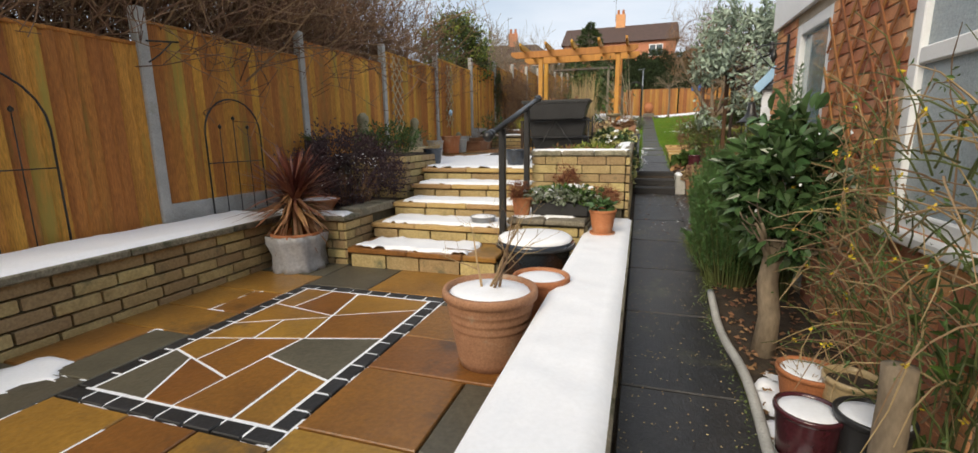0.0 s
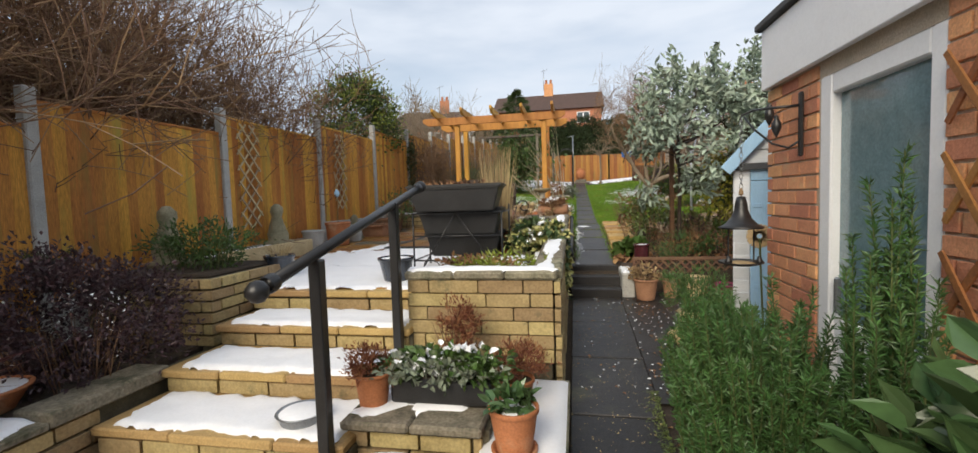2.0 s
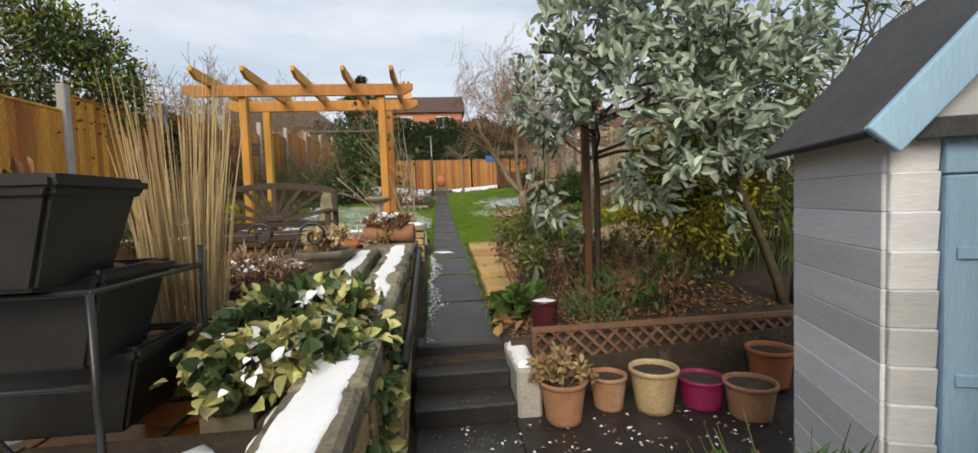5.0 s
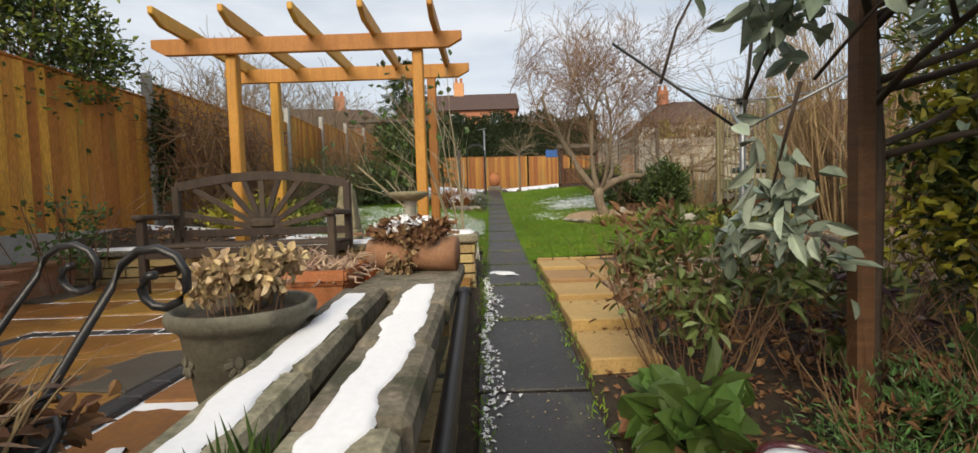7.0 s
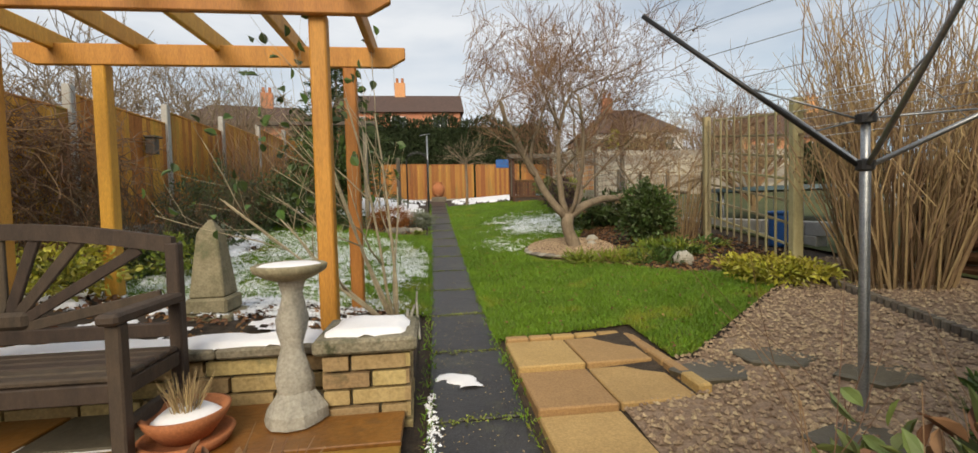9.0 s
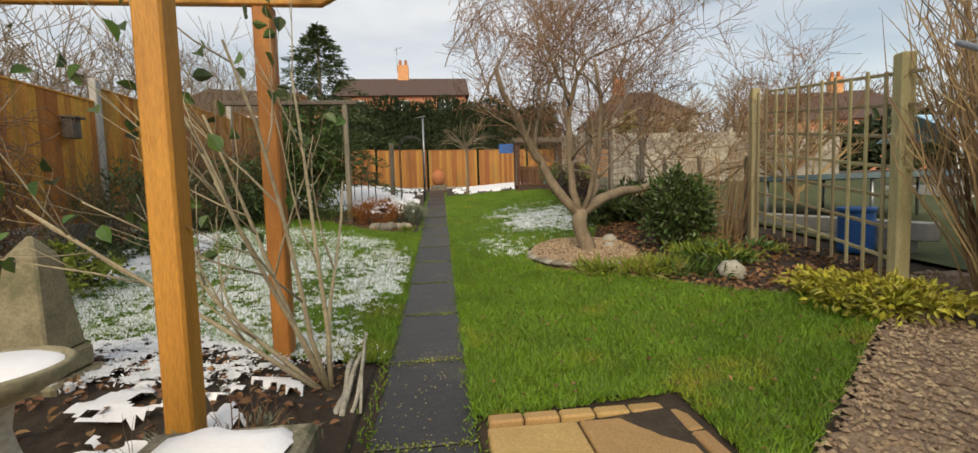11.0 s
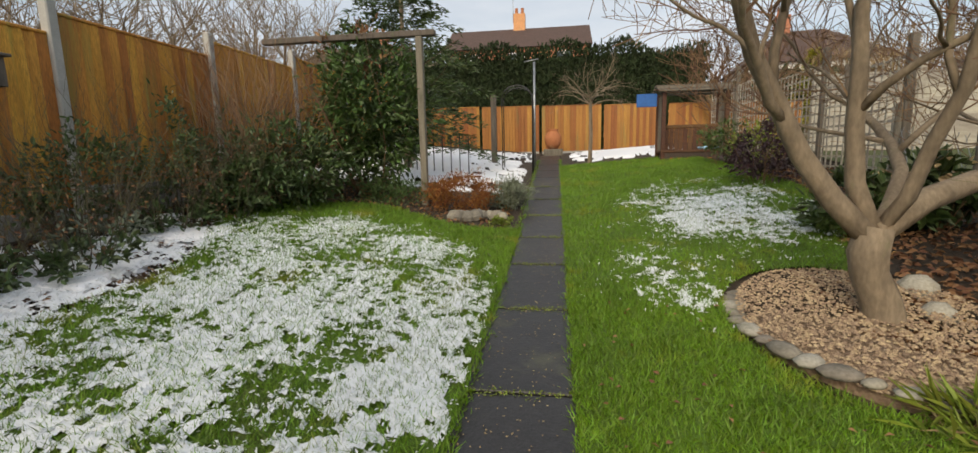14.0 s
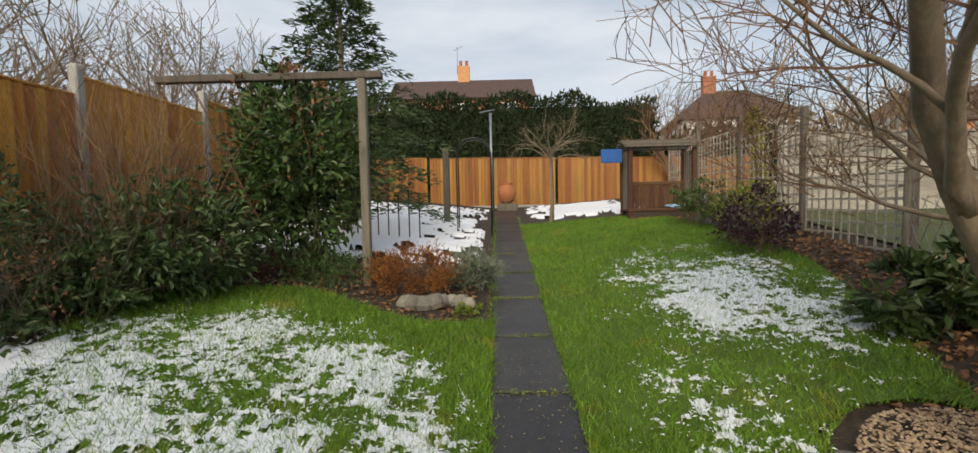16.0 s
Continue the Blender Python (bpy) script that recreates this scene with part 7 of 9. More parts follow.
for x, y, s in ((3.05, 19.0, 0.13), (3.65, 16.85, 0.16), (2.9, 18.6, 0.1)):
    t = part("pale_stone", lathe([(0, -s * 0.5), (s * 0.8, -s * 0.3), (s, 0.1 * s), (s * 0.7, s * 0.7), (0, s)], 9, wob=0.18), PALE_STONE, smooth=True, m=at(x, y, ground(x, y) + 0.04, 12, 10, 30))
    tagged(t, "large pale rounded stone at the lawn edge", "stone", "pale stones")
es = shrub("glossy_evergreen", 3.75, 18.2, "upright glossy evergreen shrub at the lawn edge", [("leaves", 2600, (0.45, 0.45, 0.55), 0.08, 0.042, DARK_LEAF, (0, 0, 0.52), 0.4), ("new_leaves", 700, (0.44, 0.44, 0.52), 0.075, 0.038, MID_LEAF, (0, 0, 0.58), 0.5)], 14, 1.2, 0.3, GREEN_STEM)
shrub("hellebore", 4.2, 20.6, "large dark leathery leaves of a low shrub", [("leaves", 900, (0.6, 0.5, 0.35), 0.16, 0.07, DARK_LEAF, (0, 0, 0.36), 0.3), ("flowers", 60, (0.5, 0.4, 0.2), 0.06, 0.05, CREAM_PETAL, (0, 0, 0.6), 0.4)], 6, 0.5, 0.3)
shrub("dark_shrub", 3.5, 20.6, "dark low leafy shrub behind the tree", [("leaves", 700, (0.45, 0.4, 0.3), 0.12, 0.05, DARK_LEAF, (0, 0, 0.3), 0.3)], 8, 0.5, 0.3)
shrub("iris_clump", 2.75, 17.35, "mat of arching pale green strap leaves", [("leaves", 900, (0.75, 0.34, 0.06), 0.18, 0.020, YELLOW_GREEN, (0, 0, 0.06), 0.6), ("dry_leaves", 260, (0.75, 0.34, 0.05), 0.16, 0.016, STRAW, (0, 0, 0.05), 0.2)])
shrub("iris_clump", 3.95, 17.5, "mat of green strap leaves and low shoots", [("leaves", 600, (0.7, 0.45, 0.08), 0.16, 0.022, YELLOW_GREEN, (0, 0, 0.08), 0.6), ("green", 300, (0.7, 0.5, 0.12), 0.09, 0.04, MID_LEAF, (0, 0, 0.1), 0.3)])
dw = thing("dogwood_clump", at(4.55, 18.55, 1.55), "upright clump of bare tan stems before the screen", "shrub")
sprigs(dw, rt, 150, 0.3, 1.5, 0.45, TAN_TWIG, 0, 0.006)
shrub("iris_clump", 3.35, 17.1, "mat of green strap leaves by the stone", [("leaves", 420, (0.5, 0.3, 0.06), 0.17, 0.020, MID_LEAF, (0, 0, 0.06), 0.6)])
shrub("golden_conifer", 4.05, 15.55, "low golden-yellow spreading shrub", [("leaves", 2200, (0.50, 0.62, 0.15), 0.075, 0.03, GOLD_LEAF, (0, 0, 0.13), 0.3)], 10, 0.3, 0.4)
cop = thing("coppiced_shrub", at(4.95, 14.9, 1.3), "tall clump of bare tan stems", "shrub")
runs = []
for i in range(250):
    a, q = rt.uniform(0, 6.283), 0.42 * math.sqrt(rt.random())
    b = Vector((q * math.cos(a), q * math.sin(a), -0.05))
    d = Vector((math.cos(a) * rt.uniform(0.1, 0.85), math.sin(a) * rt.uniform(0.1, 0.85), rt.uniform(1.4, 3.6)))
    w1, w2 = Vector((rt.uniform(-0.12, 0.12), rt.uniform(-0.12, 0.12), 0.12)), Vector((rt.uniform(-0.2, 0.2), rt.uniform(-0.2, 0.2), 0.1))
    runs.append(([b, b + d * 0.35 + w1, b + d * 0.7 + w2, b + d], [rt.uniform(0.008, 0.018), 0.009, 0.006, 0.002]))
    for k in range(5):
        s = b + d * rt.uniform(0.45, 0.95)
        runs.append(([s, s + Vector((rt.uniform(-0.3, 0.3), rt.uniform(-0.3, 0.3), rt.uniform(0.2, 0.6)))], [0.005, 0.0015]))
solid("stem_mass", *tubes([r_ for r_ in runs if len(r_[0]) > 2], 4), TAN_TWIG, cop, "long tan stems")
solid("twig_mass", *tubes([r_ for r_ in runs if len(r_[0]) == 2], 3), TAN_TWIG, cop, "thin side twigs")
sap = thing("sapling", at(-0.30, 15.05, 1.18), "pale slender bare sapling with a few green leaves", "tree")
out, tips = [], []
for d, ln in (((-0.55, 0.1, 0.9), 1.9), ((0.12, 0.0, 1.0), 2.1), ((-0.25, -0.15, 1.0), 2.2), ((-0.05, 0.35, 1.0), 1.6), ((-0.75, -0.2, 0.75), 1.6), ((-0.95, -0.45, 0.75), 1.9), ((-0.45, -0.35, 0.95), 2.0)):
    grow(rt, out, tips, (0, 0, 0.0), d, ln, 0.018, 2, 4, 0.14, 0.2, 0.45, 0.6, 5, 0.3)
out = [r_ for r_ in out if r_[1][0] > 0.017 or (r_[0][-1].x < 0.12 and r_[0][-1].y < 0.45)]
tips = [q_ for q_ in tips if q_[0].x < 0.12 and q_[0].y < 0.45]
solid("stem_mass", *tubes(out, 6), PALE_BARK, sap, "smooth pale stems", True)
P = [tuple(p) for p, d in tips for _ in range(2)]
leaf_mesh("leaves", np.array(P)[::2], nr.normal(size=(len(P), 3))[::2] + (0, 0, -0.5), nr.normal(size=(len(P), 3))[::2] + (0, 0, 1), 0.095, 0.065, MID_LEAF, sap, "few hanging green leaves")
shrub("dry_lavender", -0.55, 14.05, "low dry grey twiggy lavender", [("leaves", 500, (0.34, 0.22, 0.10), 0.06, 0.01, SILVER_LEAF, (0, 0, 0.14), 0.8)], 26, 0.35, 0.3)
shrub("golden_euonymus", -3.4, 15.2, "low yellow-variegated bush below the fence", [("leaves", 1500, (0.6, 0.5, 0.3), 0.07, 0.036, GOLD_LEAF, (0, 0, 0.3), 0.3)], 6, 0.5, 0.3)
shrub("golden_euonymus", -3.3, 16.9, "low yellow-green bush at the edge of the snow", [("leaves", 1000, (0.5, 0.5, 0.25), 0.07, 0.036, YELLOW_GREEN, (0, 0, 0.25), 0.3)], 6, 0.4, 0.3)
vine = thing("bare_climber", at(-4.35, 16.4, 1.6), "tangled mass of bare brown climber stems on the fence", "climber")
runs = []
for i in range(1100):
    p = Vector((rt.uniform(-0.2, 0.4), rt.uniform(-1.3, 1.3), rt.uniform(0, 1.9)))
    d = Vector((rt.uniform(-0.4, 0.4), rt.uniform(-1, 1), rt.uniform(-0.8, 1))).normalized()
    pts = [p]
    for k in range(5):
        d = (d + Vector((rt.uniform(-0.5, 0.4), rt.uniform(-0.6, 0.6), rt.uniform(-0.7, 0.5)))).normalized()
        pts.append(pts[-1] + d * 0.17)
    runs.append((pts, [0.007, 0.006, 0.005, 0.004, 0.003, 0.002]))
solid("stem_mass", *tubes(runs, 4), TWIG, vine)
iv2 = thing("fence_ivy", at(-4.62, 15.25, 2.0), "dark ivy climbing the fence post", "ivy")
foliage("leaves", nr, 700, (0.10, 0.18, 0.9), 0.07, 0.06, DARK_LEAF, iv2, (0, 0, 0.8), 40, 0.2, 0.1)
sb = thing("rose_bush", at(-4.2, 13.2, 1.15), "sparse rose stems with few leaves in front of the fence", "shrub")
foliage("leaves", nr, 260, (0.34, 0.5, 0.4), 0.07, 0.045, MID_LEAF, sb, (0, 0, 0.6), 26, 0.3, 0.2)
out, tips = [], []
for k in range(10):
    grow(rt, out, tips, (0.1 * rt.uniform(-1, 1), 0.3 * rt.uniform(-1, 1), 0), (rt.uniform(-0.4, 0.4), rt.uniform(-0.4, 0.4), 1), 0.9, 0.009, 2, 3, 0.2, 0.1, 0.55, 0.6)
solid("stem_mass", *tubes(out, 4), TWIG, sb)
for k in range(9):
    y = 16.2 + 0.62 * k
    shrub("bare_perennial", -3.75 + 0.25 * math.sin(k * 2.1), y, "bare twiggy perennials in the snowy border", [("leaves", 340, (0.50, 0.42, 0.20), 0.08, 0.04, (DARK_LEAF, DARK_LEAF, SILVER_LEAF)[k % 3], (0.1, 0, 0.14), 0.3), ("dead_leaves", 120, (0.4, 0.4, 0.45), 0.05, 0.025, DRY_LEAF, (0, 0, 0.5), 0.2)], 24, 0.9 + 0.25 * (k % 3), 0.45, MOSSY_BARK)
ph = shrub("photinia", -2.6, 22.9, "tall leafy evergreen shrub with green and red-tinged leaves", [("leaves", 2700, (0.95, 0.75, 1.25), 0.12, 0.05, DARK_LEAF, (0, 0, 1.35), 0.1), ("light_leaves", 2300, (0.9, 0.7, 1.15), 0.12, 0.05, MID_LEAF, (0.1, -0.15, 1.35), 0.1), ("red_leaves", 260, (0.7, 0.6, 0.5), 0.10, 0.04, DRY_LEAF, (0, 0, 2.3), 0.5)], 14, 2.3, 0.5, thick=0.014)
shrub("dark_laurel", -3.4, 21.6, "dense dark green laurel mass in the border", [("leaves", 3600, (0.95, 0.9, 0.6), 0.10, 0.042, DARK_LEAF, (0, 0, 0.55), 0.1)], 18, 1.3, 0.6)
for x, y, h in ((-4.25, 19.4, 1.3), (-4.2, 20.5, 1.7), (-3.7, 20.9, 1.1)):
    shrub("border_evergreen", x, y, "dark twiggy evergreen in the shaded border", [("leaves", 1100, (0.42, 0.55, 0.42 * h), 0.07, 0.03, DARK_LEAF, (0, 0, 0.45 * h), 0.2)], 34, h, 0.45, MOSSY_BARK, group="border evergreens")
bs = thing("bare_shrub", at(-3.95, 21.7, 2.0), "tall upright bare shrub with brown twigs", "shrub")
out, tips = [], []
for k in range(44):
    grow(rt, out, tips, (rt.uniform(-0.3, 0.5), rt.uniform(-0.6, 0.6), 0), (rt.uniform(-0.45, 0.45), rt.uniform(-0.4, 0.4), 1), 1.75, 0.013, 2, 4, 0.10, 0.2, 0.5, 0.5)
solid("stem_mass", *tubes([r_ for r_ in out if r_[1][0] > 0.009], 4), TWIG, bs, "upright brown stems")
solid("twig_mass", *tubes([r_ for r_ in out if r_[1][0] <= 0.009], 3), TWIG, bs, "thin side twigs")
rk = thing("rust_conifer", at(-1.0, 22.35, 1.84), "rounded rust-orange dwarf conifer", "shrub")
foliage("leaves", nr, 3600, (0.55, 0.38, 0.36), 0.055, 0.016, RUST_LEAF, rk, (0, 0, 0.30), 60, 0.22, 0.8)
lv = shrub("lavender", -0.30, 22.75, "grey-green lavender mound beside the path", [("leaves", 2000, (0.42, 0.5, 0.22), 0.09, 0.012, SILVER_LEAF, (0, 0, 0.22), 0.9)], 20, 0.4, 0.3, GREEN_STEM)
shrub("low_juniper", -2.0, 22.5, "low spreading green juniper", [("leaves", 1800, (0.65, 0.45, 0.18), 0.06, 0.016, MID_LEAF, (0, 0, 0.16), 0.5)])
shrub("yellow_sedum", -0.25, 21.75, "small bright yellow-green clump by the path", [("leaves", 500, (0.16, 0.12, 0.07), 0.035, 0.022, YELLOW_GREEN, (0, 0, 0.06), 0.6)])
for k in range(8):
    s = rt.uniform(0.09, 0.16)
    t = part("rockery_stone", lathe([(0, -s * 0.5), (s * 0.9, -s * 0.35), (s, 0.1 * s), (s * 0.6, s * 0.75), (0, s * 0.85)], 7, wob=0.2), ROCK, m=at(-0.95 + 0.10 * k, 21.93 - 0.1 * math.sin(k), ground(-0.6, 21.9) + 0.05, rt.uniform(-15, 15), rt.uniform(-15, 15), rt.uniform(0, 180)))
    tagged(t, "rough grey rockery stone", "stone", "rockery stones")
for x, y, lab in ((3.75, 23.5, "dark red-leaved shrub before the trellis"), (4.2, 24.6, "yellow-green shrub before the trellis"), (3.9, 25.6, "low green shrub by the arbour")):
    mt = PURPLE_LEAF if "red" in lab else (YELLOW_GREEN if "yellow" in lab else MID_LEAF)
    shrub("border_shrub", x, y, lab, [("leaves", 1100, (0.55, 0.5, 0.5 if "red" in lab else 0.35), 0.08, 0.036, mt, (0, 0, 0.55), 0.3)], 16, 1.1, 0.4)
# ---- fixtures of the upper garden ----
ra = thing("rotary_airer", at(2.43, 12.85, 1.1), "grey steel rotary clothes airer with folded-out arms", "clothes airer")
part("mast", lathe([(0.026, -0.1), (0.026, 1.45), (0.022, 1.46), (0.022, 1.72), (0, 1.72)], 14), STEEL, ra, smooth=True)
part("hub", lathe([(0.026, 1.66), (0.05, 1.665), (0.05, 1.71), (0.026, 1.72)], 14), BLACK_PLASTIC, ra, "black plastic hub")
part("lower_hub", lathe([(0.026, 1.40), (0.045, 1.41), (0.045, 1.46), (0.026, 1.47)], 14), BLACK_PLASTIC, ra)
for k, (a, rise) in enumerate(((2.75, 0.95), (1.25, 0.55), (-0.35, 0.55), (4.3, 0.9))):
    dx, dy = math.cos(a), math.sin(a)
    tube("arm", [(0.04 * dx, 0.04 * dy, 1.44), (1.15 * dx, 1.15 * dy, 1.44 + rise)], 0.014, BLACK_METAL if k == 0 else STEEL, ra, sides=8)
    tube("stay", [(0.04 * dx, 0.04 * dy, 1.69), (0.55 * dx, 0.55 * dy, 1.44 + rise * 0.48)], 0.006, STEEL, ra, sides=5)
ends = [(2.75, 0.95), (1.25, 0.55), (-0.35, 0.55), (4.3, 0.9)]
for j in range(5):
    u = 0.4 + 0.15 * j
    pts = [(1.15 * u * math.cos(a), 1.15 * u * math.sin(a), 1.44 + r * u) for a, r in ends]
    tube("line", pts + [pts[0]], 0.003, STEEL, ra, sides=3)
cl = thing("clothes_post", at(0, 0, 0), "weathered timber post with a long cross-bar", "post")
part("post", B(-1.60, -1.50, 22.45, 22.55, 1.8, 4.47, 0.01), OLD_WOOD, cl)
part("cross_bar", B(-4.1, -1.30, 22.45, 22.56, 4.472, 4.56, 0.01), OLD_WOOD, cl)
# slatted screen and trellis on the right boundary
sc = thing("slatted_screen", at(0, 0, 0), "open garden screen of tall pale laths on thin rails", "screen")
SA, SB = Vector((4.45, 15.70, 1.45)), Vector((4.87, 18.20, 1.60))
turn = math.degrees(math.atan2(SB.y - SA.y, SB.x - SA.x))
sl = (SB.xy - SA.xy).length
up = (SB.z - SA.z + 0.20) / sl
part("post", B(-0.06, 0.06, -0.06, 0.06, -0.25, 2.12, 0.012), SCREEN_WOOD, sc, m=at(SA.x, SA.y, SA.z, 0, 0, turn))
part("post", B(-0.055, 0.055, -0.055, 0.055, -0.25, 2.22, 0.012), SCREEN_WOOD, sc, m=at(SB.x, SB.y, SB.z, 0, 0, turn))
for k in range(7):
    z = 0.30 + 0.27 * k
    part("rail", B(0.06, math.hypot(sl, up * sl) - 0.06, -0.012, 0.012, z, z + 0.032, 0.004), SCREEN_WOOD, sc, m=at(SA.x, SA.y, SA.z, 0, 0, turn) @ pose(0, 0, 0, 0, -math.degrees(math.atan(up)), 0))
for i in range(11):
    u = 0.17 + (sl - 0.30) * i / 10
    part("lath", B(-0.019, 0.019, 0.012, 0.03, 0.12, 1.98 + 0.03 * math.sin(i * 2.3), 0.004), SCREEN_WOOD, sc, m=at(SA.x, SA.y, SA.z, 0, 0, turn) @ pose(K * u, 0, K * up * u, 0, math.sin(i * 3.1) * 0.9, 0))
wf2 = thing("wire_fence", at(0, 0, 0), "low rusty wire mesh fence on dark wooden stakes", "fence", "", "structure")
for y in (18.6, 19.9, 21.2, 22.5):
    part("stake", lathe([(0.045, -0.2), (0.04, 1.15), (0, 1.17)], 9), OLD_WOOD, wf2, m=at(5.05, y, pz(y) + 0.3))
runs = []
for i in range(27):
    y = 18.6 + 0.145 * i
    runs.append(([(5.05, y, pz(y) + 0.32), (5.05, y + 0.35, pz(y) + 1.15)], 0.004))
    runs.append(([(5.05, y + 0.35, pz(y) + 0.32), (5.05, y, pz(y) + 1.15)], 0.004))
tagged(solid("wire_mesh", *tubes(runs, 3), STEEL, wf2, "thin wire mesh"), kind="stuff")
tr_ = thing("trampoline", at(7.4, 19.4, 1.95), "round garden trampoline with a faded teal padded rim", "trampoline")
part("mat", lathe([(0, 0.60), (1.25, 0.61), (1.25, 0.60), (0, 0.59)], 30), BLACK_PLASTIC, tr_)
part("pad", lathe([(1.22, 0.60), (1.24, 0.66), (1.48, 0.66), (1.5, 0.58), (1.24, 0.58)], 30), TEAL_PAD, tr_, "faded teal edge pad")
for k in range(6):
    tube("leg", [(1.42 * math.cos(k * 1.047), 1.42 * math.sin(k * 1.047), 0.6), (1.42 * math.cos(k * 1.047), 1.42 * math.sin(k * 1.047), -0.15)], 0.025, STEEL, tr_)
lw = thing("low_block_wall", at(0, 0, 0), "low pale grey block wall in the next garden", "wall", "", "structure")
for i in range(9):
    for j in range(3):
        part("block", B(5.75 + 0.008 * j, 5.95, 16.6 + 0.48 * i + 0.24 * (j % 2), 17.07 + 0.48 * i + 0.24 * (j % 2), 1.35 + 0.22 * j, 1.565 + 0.22 * j, 0.012), CONCRETE, lw)
gh = thing("greenhouse", at(12.2, 21.5, 2.0), "small pale blue-green greenhouse in a far garden", "greenhouse")
part("base", B(0, 2.4, 0, 1.8, -0.3, 0.35, 0.02), CONCRETE, gh)
for x in (0.0, 0.8, 1.6, 2.4):
    part("glazing_bar", B(x - 0.03, x + 0.03, -0.03, 0.03, 0.352, 1.5, 0.006), WHITE_PAINT, gh)
for i in range(3):
    part("pane", B(0.035 + 0.8 * i, 0.765 + 0.8 * i, -0.008, 0.008, 0.36, 1.48), FROSTED, gh)
for sgn in (-1, 1):
    part("roof_slope", B(-0.1, 2.5, 0 if sgn > 0 else -1.15, 1.15 if sgn > 0 else 0, 0, 0.03, 0.006, m=Matrix.Translation((0, 0.9, 2.05)) @ Matrix.Rotation(-sgn * radians(30), 4, "X")), SHED_BLUE, gh)
TRELLIS_LATH = piece_mesh("trellis_lath", PALE_WOOD, 0.03)
for k in range(1, 5):
    y0 = 20.6 + 2.05 * k
    z = pz(y0) + 0.35
    bt = thing("boundary_trellis", at(5.2, y0, z, 0, 0, 90), "pale square-grid boundary trellis panel", "trellis", "boundary trellises")
    for i in range(13):
        piece("lath", TRELLIS_LATH, bt, pose(K * 0.1585 * i, 0, 0), (0.032, 0.014, 1.75))
    for i in range(11):
        piece("lath", TRELLIS_LATH, bt, pose(0, K * -0.015, K * (0.02 + 0.168 * i)), (1.935, 0.014, 0.032))
    p = part("trellis_post", B(-0.05, 0.05, -0.05, 0.05, -0.5, 2.0, 0.01), OLD_WOOD, m=at(5.2, y0 - 0.05, z))
    tagged(p, "square timber trellis post", "post", "trellis posts", "structure")
gf_ = thing("grey_fence", at(0, 0, 0), "pale grey horizontal board fence next door", "fence", "", "structure")
me_ = piece_mesh("grey_board", PALE_WOOD, 0.05)
for b in range(4):
    x0 = 6.0 + 2.0 * b
    part("post", B(x0 - 0.06, x0 + 0.06, 26.5, 26.62, 2.2, 4.4, 0.01), PALE_WOOD, gf_)
    for i in range(9):
        piece("board", me_, gf_, at(x0 + 0.06, 26.55, 2.62 + 0.18 * i), (1.88, 0.03, 0.19))
tagged(gf_, "pale grey horizontal board fence next door", "fence", "", "structure")
# arbour seat
ab = thing("arbour_seat", at(2.95, 27.0, 2.3), "brown timber arbour seat with a slatted roof", "arbour")
for x in (0.05, 1.45):
    for y in (0.05, 0.65):
        part("post", B(x - 0.045, x + 0.045, y - 0.045, y + 0.045, -0.1, 1.75, 0.008), CABIN_WOOD, ab)
    for i in range(6):
        part("side_lath", B(x - 0.012, x + 0.012, 0.13 + 0.09 * i, 0.15 + 0.09 * i, 0.4, 1.7, 0.003), OLD_WOOD, ab)
part("seat", B(0.0, 1.5, 0.0, 0.55, 0.36, 0.42, 0.01), CABIN_WOOD, ab)
part("front_panel", B(0.06, 1.44, 0.02, 0.05, 0.0, 0.36, 0.006), DARK_WOOD, ab)
for i in range(12):
    part("back_board", B(0.10 + 0.11 * i, 0.20 + 0.11 * i, 0.60, 0.625, 0.42, 0.95, 0.004), CABIN_WOOD, ab)
part("back_rail", B(0.05, 1.45, 0.57, 0.65, 0.955, 1.03, 0.01), CABIN_WOOD, ab)
for i in range(8):
    part("roof_slat", B(-0.1, 1.6, -0.12 + 0.125 * i, -0.04 + 0.125 * i, 1.76 + 0.05 * min(i, 7 - i), 1.80 + 0.05 * min(i, 7 - i), 0.006), OLD_WOOD, ab)
part("blue_panel", B(-0.55, -0.08, 0.2, 0.24, 1.45, 1.75, 0.01), BLUE_PLASTIC, ab, "faded blue roof panel")
part("blue_cushion", B(0.95, 1.35, 0.1, 0.5, 0.422, 0.50, 0.03), SHED_BLUE, ab, "pale blue cushion")
for k in range(6):
    s = 0.065
    v, f = tubes([([(0.25 + 0.17 * k + s * math.cos(a), -0.01, 0.16 + s * math.sin(a)) for a in (math.pi * i / 8 - 0.4 for i in range(15))], 0.014)], 6)
    solid("carving", v, f, FENCE, ab, "orange carved scroll")
